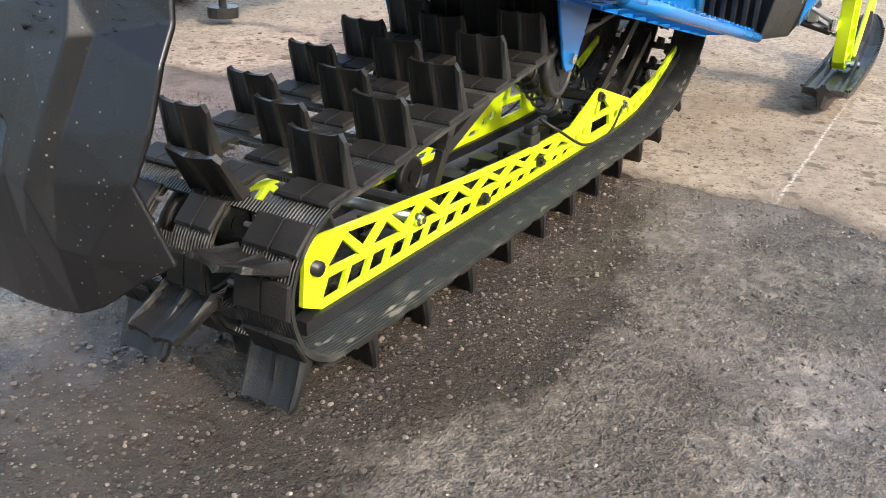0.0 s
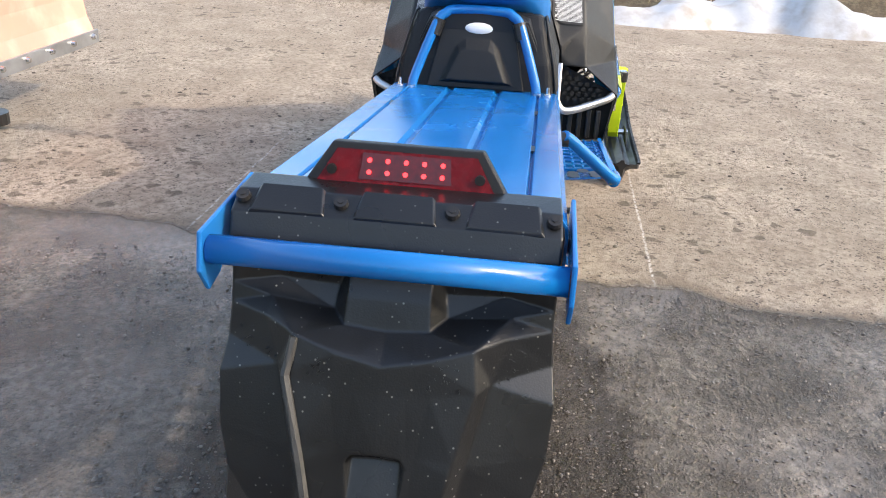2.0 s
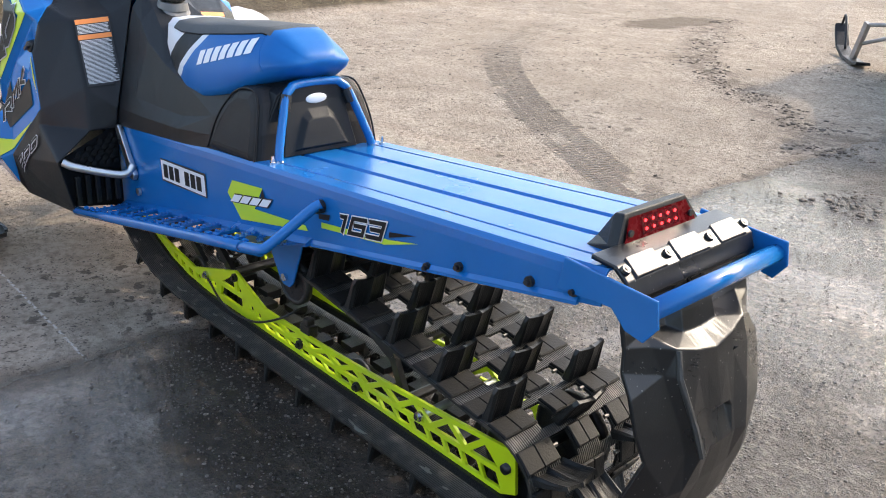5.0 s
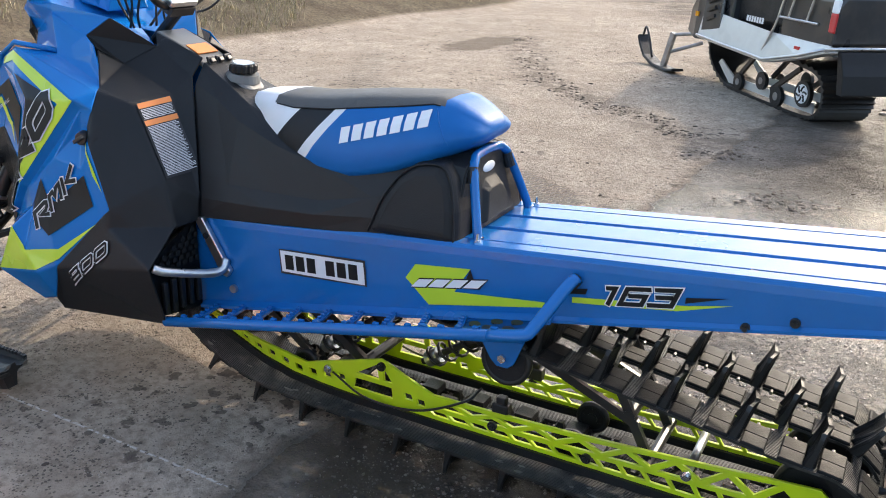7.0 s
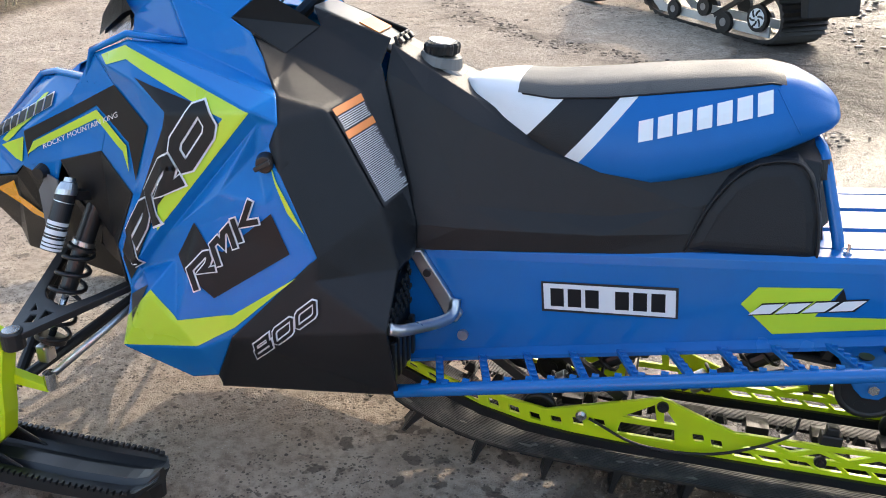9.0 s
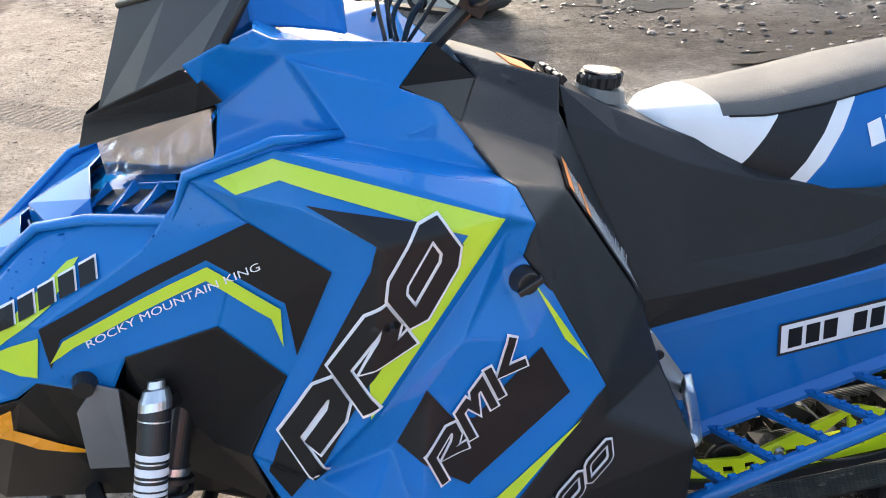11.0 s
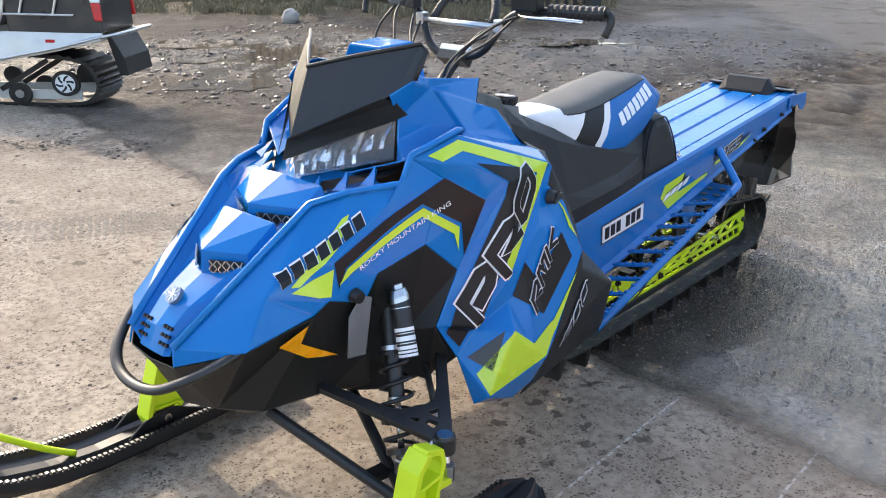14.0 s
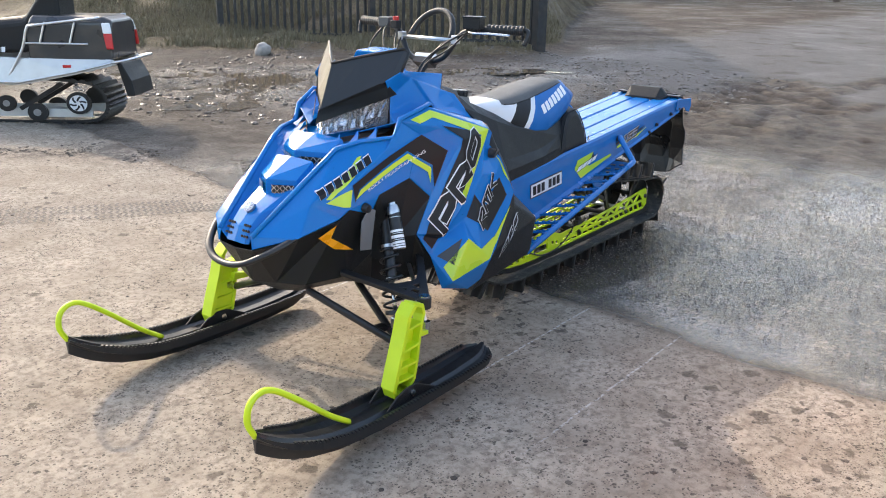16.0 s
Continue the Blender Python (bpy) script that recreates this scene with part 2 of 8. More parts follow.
def lay(bm, tree, start, way, lift=0.0022, fine=0.022):
    """Lays a flat cut-out onto the surface that it meets along a direction."""
    bm.normal_update()
    bmesh.ops.triangulate(bm, faces=bm.faces[:])
    for _ in range(5):
        long = [e for e in bm.edges if e.calc_length() > fine]
        if not long:
            break
        bmesh.ops.subdivide_edges(bm, edges=long, cuts=1)
        bmesh.ops.triangulate(bm, faces=[f for f in bm.faces if len(f.verts) > 3])
    way = Vector(way).normalized()
    lost = []
    for v in bm.verts:
        o = v.co - way * start
        hit, normal, _, _ = tree.ray_cast(o, way)
        if hit is None:
            lost.append(v)
            continue
        if normal.dot(way) > 0:
            normal = -normal
        v.co = hit - way * lift * 0.6 + normal * lift * 0.6
    bmesh.ops.delete(bm, geom=lost, context="VERTS")


def cutout(outline, side=1, y=0.7):
    bm = bmesh.new()
    vs = [bm.verts.new((x, y * side, z)) for x, z in outline]
    bm.faces.new(vs)
    return bm


def lettering(text, offset=0.0, shear=0.0, spacing=1.0):
    """The outline mesh of a word, one unit high, from the built-in font."""
    c = bpy.data.curves.new("text", "FONT")
    c.body, c.size, c.shear, c.offset, c.resolution_u, c.space_character = text, 1.0, shear, offset, 3, spacing
    o = bpy.data.objects.new("text", c)
    me = o.to_mesh()
    bm = bmesh.new()
    bm.from_mesh(me)
    o.to_mesh_clear()
    bpy.data.objects.remove(o)
    bpy.data.curves.remove(c)
    return bm


def fit_word(bm, base, along, upward):
    """Places letters: base is the lower left corner, along spans the word, upward its height."""
    xs = [v.co.x for v in bm.verts]
    ys = [v.co.y for v in bm.verts]
    x0, x1, y0, y1 = min(xs), max(xs), min(ys), max(ys)
    base, along, upward = Vector(base), Vector(along), Vector(upward)
    for v in bm.verts:
        v.co = base + along * ((v.co.x - x0) / (x1 - x0)) + upward * ((v.co.y - y0) / (y1 - y0))
    return bm


GLYPHS = {
    "P": [[(0, 0), (0, 1), (0.82, 1), (1, 0.86), (1, 0.52), (0.82, 0.38), (0.3, 0.38)]],
    "R": [[(0, 0), (0, 1), (0.82, 1), (1, 0.86), (1, 0.56), (0.82, 0.42), (0.48, 0.42), (1, 0)]],
    "O": [[(0.5, 0), (0.14, 0), (0, 0.16), (0, 0.84), (0.14, 1), (0.86, 1), (1, 0.84), (1, 0.16), (0.86, 0), (0.5, 0)]],
    "M": [[(0, 0), (0, 1), (0.34, 1), (0.5, 0.55), (0.66, 1), (1, 1), (1, 0)]],
    "K": [[(0, 0), (0, 1)], [(1, 1), (0.36, 0.5), (1, 0)]],
    "0": [[(0.5, 0), (0.1, 0), (0, 0.12), (0, 0.88), (0.1, 1), (0.9, 1), (1, 0.88), (1, 0.12), (0.9, 0), (0.5, 0)]],
    "8": [[(0.5, 0), (0, 0), (0, 0.44), (1, 0.44), (1, 0), (0.5, 0)], [(0.1, 0.62), (0.1, 1), (0.9, 1), (0.9, 0.62)]],
    "1": [[(0.8, 0), (0.8, 1), (0.45, 1)]],
    "6": [[(1, 1), (0, 1), (0, 0), (1, 0), (1, 0.55), (0.3, 0.55)]],
    "3": [[(0, 1), (1, 1), (1, 0), (0, 0)], [(0.2, 0.52), (0.8, 0.52)]],
}


def stroke_word(text, base, along, upward, stroke, gap=0.22):
    """Angular sports lettering: each glyph as mitred strokes of an even width (in metres)."""
    bm = bmesh.new()
    base, along, upward = Vector(base), Vector(along), Vector(upward)
    n = len(text)
    cell = 1.0 / (n + (n - 1) * gap)
    nrm = along.cross(upward).normalized()
    for i, ch in enumerate(text):
        for line in GLYPHS[ch]:
            p = [base + along * ((i * (1 + gap) + x) * cell) + upward * z for x, z in line]
            closed = (p[0] - p[-1]).length < 1e-5
            if closed:
                p = p[:-1]
            m = len(p)
            lo, hi = [], []
            for k in range(m):
                d0 = (p[k] - p[k - 1]).normalized() if (k or closed) else None
                d1 = (p[(k + 1) % m] - p[k]).normalized() if (k + 1 < m or closed) else None
                e = Vector()
                if d0 is None or d1 is None:
                    d = d1 or d0
                    o = nrm.cross(d)
                    e = d * (stroke / 2) * (-1 if d0 is None else 1)
                    w = stroke / 2
                else:
                    o = nrm.cross(d0 + d1).normalized()
                    w = stroke / 2 / max(0.45, o.dot(nrm.cross(d0)))
                lo.append(bm.verts.new(p[k] - o * w + e))
                hi.append(bm.verts.new(p[k] + o * w + e))
            for k in range(m if closed else m - 1):
                j = (k + 1) % m
                bm.faces.new((lo[k], lo[j], hi[j], hi[k]))
    return bm


def block_word(n, base, along, upward, gap=0.24, lean=0.12):
    """A name as plain blocks, one for each of its n letters."""
    bm = bmesh.new()
    base, along, upward = Vector(base), Vector(along), Vector(upward)
    w = 1.0 / n

    def quad(x0, y0, x1, y1, i):
        q = [(x0, y0), (x1, y0), (x1, y1), (x0, y1)]
        k = (1 - gap) * w
        bm.faces.new([bm.verts.new(base + along * (i * w + x * k + lean * w * y) + upward * y) for x, y in q])

    for i in range(n):
        quad(0, 0, 1, 1, i)
    return bm


# ---------------------------------------------------------------- the ground, one sheet
RUTS = ((0.20, ((-2.3, -2.5), (-3.45, -1.78), (-4.6, -1.17), (-6.0, -0.75), (-8.6, -0.4))),
        (0.15, ((-1.3, -0.78), (-2.55, -0.60), (-3.8, -0.40), (-5.9, 0.10))),
        (0.06, ((-2.3, -1.65), (-3.0, -1.17), (-3.5, -0.93))),
        (0.06, ((-1.9, 0.35), (-3.2, 0.42), (-4.8, 0.62))))


def churned(x, y):
    """How far the wheels have churned the mud here, from 0 to 1."""
    def blob(x0, y0, rx, ry, turn):
        c, s = math.cos(turn), math.sin(turn)
        u, v = ((x - x0) * c + (y - y0) * s) / rx, ((y - y0) * c - (x - x0) * s) / ry
        return min(1.0, max(0.0, (1.25 - math.hypot(u, v)) * 2.2))

    k = max(blob(-1.9, -5.9, 2.3, 1.7, -0.5), blob(-5.0, -0.9, 2.6, 0.8, 0.25), 0.7 * blob(-4.2, -3.2, 2.2, 1.2, 0.6), 0.4 * blob(-3.2, 0.6, 1.6, 0.8, 0.0))
    for wide, line in RUTS:
        for (ax, ay), (bx, by) in zip(line, line[1:]):
            dx, dy = bx - ax, by - ay
            u = min(1.0, max(0.0, ((x - ax) * dx + (y - ay) * dy) / (dx * dx + dy * dy)))
            k = max(k, 0.95 * min(1.0, max(0.0, 1.6 - math.hypot(x - ax - u * dx, y - ay - u * dy) / wide)))
    return k * min(1.0, max(0.0, (math.hypot(x - 0.6, y + 4.8) - 1.15) / 0.5))


TRAIL = ((4.63, -8.25), (3.2, -5.35), (2.57, -4.80), (1.83, -4.19), (1.35, -3.75), (0.95, -3.25), (0.70, -2.7))


def trodden(x, y):
    """How near a point lies to the strip of dropped mud across the dry yard, from 0 to 1."""
    k = 0.0
    for (ax, ay), (bx, by) in zip(TRAIL, TRAIL[1:]):
        dx, dy = bx - ax, by - ay
        u = min(1.0, max(0.0, ((x - ax) * dx + (y - ay) * dy) / (dx * dx + dy * dy)))
        k = max(k, 1 - math.hypot(x - ax - u * dx, y - ay - u * dy) / (0.30 if ax > 1.5 else 0.5))
    return max(0.0, k)


def churn_height(x, y):
    k = churned(x, y)
    if k <= 0:
        return 0.0
    a = noise.noise(V(x * 2.1 + y * 0.6, y * 4.2 - x * 1.6, 1.7))
    b = noise.noise(V(x * 5.5, y * 5.5, 4.4))
    c = noise.noise(V(x * 11, y * 11, 8.8))
    return k * (0.046 * a + 0.036 * b + 0.022 * c + 0.004)


def ground_height(x, y):
    return plain_height(x, y) + churn_height(x, y)


def plain_height(x, y):
    """Gentle unevenness, and a bank that rises beyond the yard's far edges."""
    d = math.hypot(x - 1.5, y)
    h = 0.012 * noise.noise(V(x * 0.55, y * 0.55, 3.1)) * min(1, max(0, (d - 1.6) / 3))
    h += 0.065 * min(1, max(0, (-y - 2.0) / 2.4))
    h -= 0.035 * min(1, max(0, (3.6 - math.hypot(x - 1.4, y * 0.9)) / 1.4))       # the shallow hollow that the machine stands in
    edge = x - 6.6 - 0.35 * noise.noise(V(y * 0.35, 0.3, 9.0))
    if edge > 0:
        h += min(edge * 0.30, 1.6) + 0.12 * noise.noise(V(x * 0.9, y * 0.9, 5.0)) * min(1, edge)
    # bank behind the yard, where the fence stands
    e2 = (-x * 0.80 - y * 0.60) - 8.3 - 0.4 * noise.noise(V(x * 0.4, y * 0.4, 2.0))
    side = min(1, max(0, (0.6 * x - 0.5 - y) / 1.0))
    if e2 > 0 and side > 0:
        h += side * (0.05 * min(1, e2 * 6) + min(e2, 2.0) * 0.06 + min(max(0, e2 - 2.0) * 0.32, 1.6) + 0.10 * noise.noise(V(x * 1.3, y * 1.3, 7.0)) * min(1, e2))
    return h


def axis(lo, hi, near_lo, near_hi, step, far):
    a = list(np.arange(near_lo, near_hi + 1e-6, step))
    s, v = step, near_lo
    left, right = [], []
    while v > lo:
        s *= far
        v -= s
        left.append(v)
    s, v = step, near_hi
    while v < hi:
        s *= far
        v += s
        right.append(v)
    return left[::-1] + a + right


def ground():
    xs = axis(-900, 900, -12, 14, 0.085, 1.35)
    ys = axis(-900, 900, -16, 6, 0.085, 1.35)
    vs = [(x, y, ground_height(x, y)) for x in xs for y in ys]
    n = len(ys)
    fs = [(i * n + j, (i + 1) * n + j, (i + 1) * n + j + 1, i * n + j + 1) for i in range(len(xs) - 1) for j in range(n - 1)]
    me = bpy.data.meshes.new("ground")
    me.from_pydata(vs, [], fs)
    me.polygons.foreach_set("use_smooth", [True] * len(me.polygons))
    k = [churned(v[0], v[1]) for v in vs]
    me.attributes.new("churn", "FLOAT", "POINT").data.foreach_set("value", k)
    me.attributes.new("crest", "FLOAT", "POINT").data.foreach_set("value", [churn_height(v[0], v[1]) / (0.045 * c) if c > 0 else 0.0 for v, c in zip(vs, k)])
    me.attributes.new("trail", "FLOAT", "POINT").data.foreach_set("value", [trodden(v[0], v[1]) for v in vs])
    m, t, b = nodes_of("packed dirt, wet and dry")
    L, N = t.links.new, t.nodes.new
    co = N("ShaderNodeTexCoord").outputs["Object"]
    sep = N("ShaderNodeSeparateXYZ")
    L(co, sep.inputs[0])
    X, Y = sep.outputs[0], sep.outputs[1]

    def tex(scale, detail=5, rough=0.55, off=(0, 0, 0), stretch=None):
        mp = N("ShaderNodeMapping")
        mp.inputs["Location"].default_value = off
        if stretch:
            mp.inputs["Scale"].default_value = stretch
        L(co, mp.inputs[0])
        q = N("ShaderNodeTexNoise")
        q.inputs["Scale"].default_value, q.inputs["Detail"].default_value, q.inputs["Roughness"].default_value = scale, detail, rough
        L(mp.outputs[0], q.inputs["Vector"])
        return q.outputs[0]

    def math_(op, a, c, clamp=False):
        q = N("ShaderNodeMath")
        q.operation, q.use_clamp = op, clamp
        for k, v in enumerate((a, c)):
            if isinstance(v, (int, float)):
                q.inputs[k].default_value = v
            else:
                L(v, q.inputs[k])
        return q.outputs[0]

    def ramp(v, a, c, lo=0.0, hi=1.0):
        q = N("ShaderNodeMapRange")
        for k, u in zip((1, 2, 3, 4), (a, c, lo, hi)):
            q.inputs[k].default_value = u
        L(v, q.inputs[0])
        return q.outputs[0]

    def mix(f, a, c):
        q = N("ShaderNodeMix")
        q.data_type = "RGBA"
        for k, v in ((0, f), (6, a), (7, c)):
            if isinstance(v, tuple):
                q.inputs[k].default_value = (*v, 1)
            elif isinstance(v, (int, float)):
                q.inputs[k].default_value = v
            else:
                L(v, q.inputs[k])
        return q.outputs[2]

    big, mid, grain, fine = tex(0.7, 6), tex(4, 6), tex(38, 6, 0.65), tex(230, 3)
    # dry dirt
    dry = mix(ramp(mid, 0.36, 0.64), (0.41, 0.335, 0.26), (0.56, 0.47, 0.375))
    dry = mix(ramp(grain, 0.44, 0.64), dry, (0.285, 0.23, 0.178))
    dry = mix(ramp(big, 0.42, 0.70, 0, 0.5), dry, (0.32, 0.255, 0.19))
    # crumbs of dark mud
    vor = N("ShaderNodeTexVoronoi")
    vor.inputs["Scale"].default_value = 9
    vor.inputs["Randomness"].default_value = 1
    # damp spots with ragged rims, in clusters, and a scatter of small dark flecks
    ragged = N("ShaderNodeVectorMath")
    ragged.operation = "MULTIPLY_ADD"
    nz = N("ShaderNodeTexNoise")
    nz.inputs["Scale"].default_value, nz.inputs["Detail"].default_value = 22, 4
    L(co, nz.inputs["Vector"])
    L(nz.outputs["Color"], ragged.inputs[0])
    ragged.inputs[1].default_value = (0.10, 0.10, 0)
    L(co, ragged.inputs[2])
    L(ragged.outputs[0], vor.inputs["Vector"])
    spots = math_("MULTIPLY", ramp(vor.outputs["Distance"], 0.20, 0.27, 1, 0), ramp(tex(1.3, 3, 0.5, (3, 8, 0)), 0.51, 0.56))
    dry = mix(math_("MULTIPLY", spots, 0.62), dry, (0.085, 0.068, 0.054))
    for sc, lo, hi, a0, a1, k, off in ((26, 0.16, 0.22, 0.47, 0.52, 0.8, (5, 2, 0)), (55, 0.20, 0.27, 0.46, 0.51, 0.8, (1, 7, 0)), (95, 0.22, 0.3, 0.48, 0.53, 0.7, (4, 4, 0))):
        fv = N("ShaderNodeTexVoronoi")
        fv.inputs["Scale"].default_value = sc
        L(ragged.outputs[0] if sc < 50 else co, fv.inputs["Vector"])
        fl = math_("MULTIPLY", ramp(fv.outputs["Distance"], lo, hi, 1, 0), ramp(tex(sc * 0.11, 3, 0.6, off), a0, a1))
        dry = mix(math_("MULTIPLY", fl, k), dry, (0.10, 0.082, 0.066))
    # pale grit
    pv = N("ShaderNodeTexVoronoi")
    pv.inputs["Scale"].default_value = 120
    L(co, pv.inputs["Vector"])
    dry = mix(math_("MULTIPLY", ramp(pv.outputs["Distance"], 0.12, 0.22, 0.7, 0), ramp(tex(18, 2, 0.5, (6, 1, 3)), 0.56, 0.6)), dry, (0.60, 0.55, 0.48))
    # a trodden mud patch far across the yard, and meltwater drips beside the track
    def around(x0, y0, rx, ry):
        dx = math_("DIVIDE", math_("SUBTRACT", X, x0), rx)
        dy = math_("DIVIDE", math_("SUBTRACT", Y, y0), ry)
        return math_("ADD", math_("MULTIPLY", dx, dx), math_("MULTIPLY", dy, dy))

    patch = ramp(math_("ADD", around(4.72, -7.35, 0.35, 1.0), math_("MULTIPLY", tex(6, 6, 0.65, (1, 3, 5)), 1.6)), 1.3, 1.75, 1, 0)
    dry = mix(math_("MULTIPLY", patch, 0.7), dry, (0.13, 0.098, 0.07))
    drip = N("ShaderNodeTexVoronoi")
    drip.inputs["Scale"].default_value = 13
    L(ragged.outputs[0], drip.inputs["Vector"])
    drips = math_("MULTIPLY", ramp(drip.outputs["Distance"], 0.26, 0.33, 1, 0), ramp(math_("ADD", around(1.9, 0.25, 0.45, 0.42), math_("MULTIPLY", tex(7, 4, 0.6, (9, 3, 1)), 1.2)), 1.0, 1.3, 1, 0))
    dry = mix(math_("MULTIPLY", drips, 0.72), dry, (0.075, 0.058, 0.046))
    strip = N("ShaderNodeAttribute")
    strip.attribute_name = "trail"
    dropped = math_("MULTIPLY", ramp(strip.outputs["Fac"], 0.05, 0.6), ramp(tex(8, 7, 0.7, (2, 2, 6)), 0.44, 0.56))
    dry = mix(math_("MULTIPLY", dropped, 0.75), dry, (0.17, 0.135, 0.105))
    # pale drag lines left by the runners
    for y0 in (0.52, -0.565, 0.976):
        ln = ramp(math_("ABSOLUTE", math_("SUBTRACT", math_("ADD", Y, math_("MULTIPLY", mid, 0.02)), y0 + 0.01), 0), 0.0, 0.007, 1, 0)
        ln = math_("MULTIPLY", ln, math_("MULTIPLY", ramp(X, 1.3, 1.5), ramp(X, 2.9, 2.4)))
        ln = math_("MULTIPLY", ln, ramp(tex(60, 3, 0.6, (3, 0, 3)), 0.44, 0.52))
        dry = mix(math_("MULTIPLY", ln, 0.9), dry, (0.78, 0.74, 0.68))
    # wet gravel
    wetc = mix(ramp(grain, 0.42, 0.63), (0.130, 0.112, 0.094), (0.265, 0.224, 0.188))
    wetc = mix(ramp(mid, 0.42, 0.70), wetc, (0.085, 0.069, 0.056))
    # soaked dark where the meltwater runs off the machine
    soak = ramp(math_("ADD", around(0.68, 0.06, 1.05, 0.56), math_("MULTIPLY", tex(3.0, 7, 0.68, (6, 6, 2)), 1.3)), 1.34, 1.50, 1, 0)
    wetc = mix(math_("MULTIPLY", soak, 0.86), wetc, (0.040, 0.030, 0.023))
    stones = N("ShaderNodeTexVoronoi")
    stones.inputs["Scale"].default_value = 60
    L(co, stones.inputs["Vector"])
    stone_mask = math_("MULTIPLY", ramp(stones.outputs["Distance"], 0.18, 0.30, 1, 0), ramp(tex(16, 2, 0.5, (1, 5, 2)), 0.50, 0.60))
    wetc = mix(math_("MULTIPLY", stone_mask, 0.42), wetc, (0.27, 0.23, 0.19))
    # the wet side begins about 1.4 m ahead of the machine's tail
    shore = math_("ADD", X, math_("ADD", math_("MULTIPLY", tex(1.6, 6, 0.6, (7, 1, 0)), 0.40), math_("MULTIPLY", Y, -0.09)))
    wet = ramp(shore, 1.68, 1.71, 1, 0)
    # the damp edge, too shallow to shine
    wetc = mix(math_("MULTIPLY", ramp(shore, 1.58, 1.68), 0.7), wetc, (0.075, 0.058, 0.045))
    # a damp brown rim along the shore
    rim = math_("MULTIPLY", ramp(shore, 1.71, 1.77, 1, 0), ramp(tex(5, 4, 0.6, (3, 1, 7)), 0.30, 0.5))
    dry = mix(math_("MULTIPLY", rim, 0.6), dry, (0.14, 0.108, 0.082))
    back = math_("SUBTRACT", math_("MULTIPLY", X, -1), math_("MULTIPLY", tex(0.8, 4, 0.6, (2, 4, 1)), 3.0))
    wet = math_("MULTIPLY", wet, ramp(back, 2.2, 3.2, 1, 0.65))
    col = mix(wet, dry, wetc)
    # churned mud behind the machine and to its right
    mud = math_("MULTIPLY", ramp(math_("ADD", math_("MULTIPLY", X, -1), math_("MULTIPLY", Y, -0.55)), 2.2, 3.4), ramp(tex(0.6, 5, 0.6, (5, 5, 5)), 0.38, 0.56))
    col = mix(math_("MULTIPLY", mud, 0.8), col, mix(ramp(mid, 0.35, 0.65), (0.085, 0.066, 0.05), (0.165, 0.132, 0.105)))
    # coarse lumps of trodden mud all over the far yard
    far = math_("SUBTRACT", 1.0, math_("MULTIPLY", ramp(X, -2.4, -0.9), ramp(Y, -3.4, -2.2)))
    far = math_("MULTIPLY", far, ramp(math_("ADD", X, math_("MULTIPLY", big, 1.5)), 2.2, 1.2))
    lump = tex(7, 8, 0.72, (4, 9, 1))
    col = mix(math_("MULTIPLY", far, ramp(lump, 0.44, 0.56, 0, 0.60)), col, (0.085, 0.067, 0.053))
    # grey asphalt road far behind
    road = math_("MULTIPLY", ramp(math_("ADD", math_("MULTIPLY", X, -1), math_("MULTIPLY", tex(0.5, 4, 0.6, (1, 9, 3)), 1.6)), 5.0, 6.0), ramp(math_("ADD", math_("MULTIPLY", Y, 1.0), math_("MULTIPLY", mid, 0.6)), -5.2, -4.2))
    col = mix(math_("MULTIPLY", road, 0.75), col, mix(ramp(grain, 0.35, 0.7), (0.16, 0.150, 0.140), (0.27, 0.252, 0.235)))
    # dark tracks of wheels across the mud
    tr = math_("MULTIPLY", ramp(tex(1.3, 9, 0.72, (3, 3, 3)), 0.54, 0.60), ramp(X, -1.8, -2.8))
    col = mix(math_("MULTIPLY", tr, 0.5), col, (0.085, 0.065, 0.05))
    # ruts: pale crests, dark wet hollows
    att = N("ShaderNodeAttribute")
    att.attribute_name = "churn"
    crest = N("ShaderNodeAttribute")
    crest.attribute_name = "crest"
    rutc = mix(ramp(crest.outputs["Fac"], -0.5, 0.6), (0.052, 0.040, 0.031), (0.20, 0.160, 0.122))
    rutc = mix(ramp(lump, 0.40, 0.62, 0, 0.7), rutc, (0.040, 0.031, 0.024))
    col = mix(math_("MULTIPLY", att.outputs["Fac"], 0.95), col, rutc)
    # dry grass and soil on the banks
    geo = N("ShaderNodeNewGeometry")
    sz = N("ShaderNodeSeparateXYZ")
    L(geo.outputs["Position"], sz.inputs[0])
    rise = math_("MULTIPLY", ramp(Y, -2.0, -4.4), 0.065)
    bank = ramp(math_("ADD", math_("SUBTRACT", sz.outputs[2], rise), math_("MULTIPLY", tex(9, 5, 0.6, (2, 6, 1)), 0.03)), 0.05, 0.085)
    soil = mix(ramp(tex(2.2, 8, 0.7), 0.35, 0.65), (0.11, 0.08, 0.05), (0.24, 0.19, 0.12))
    soil = mix(ramp(tex(26, 5, 0.7), 0.4, 0.7), soil, (0.07, 0.055, 0.038))
    col = mix(bank, col, soil)
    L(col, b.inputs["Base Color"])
    near = math_("MULTIPLY", ramp(X, -2.4, -1.4), ramp(Y, -3.2, -2.4))
    # gloss: standing water in the hollows of the wet side
    pool = math_("MULTIPLY", wet, ramp(tex(1.1, 4, 0.5, (0, 3, 9)), 0.50, 0.60))
    pool = math_("MULTIPLY", pool, math_("SUBTRACT", 1.0, mud))
    rough = math_("SUBTRACT", 0.92, math_("MULTIPLY", wet, math_("SUBTRACT", 0.66, math_("MULTIPLY", mud, 0.30))))
    rough = math_("SUBTRACT", rough, math_("MULTIPLY", pool, 0.22), True)
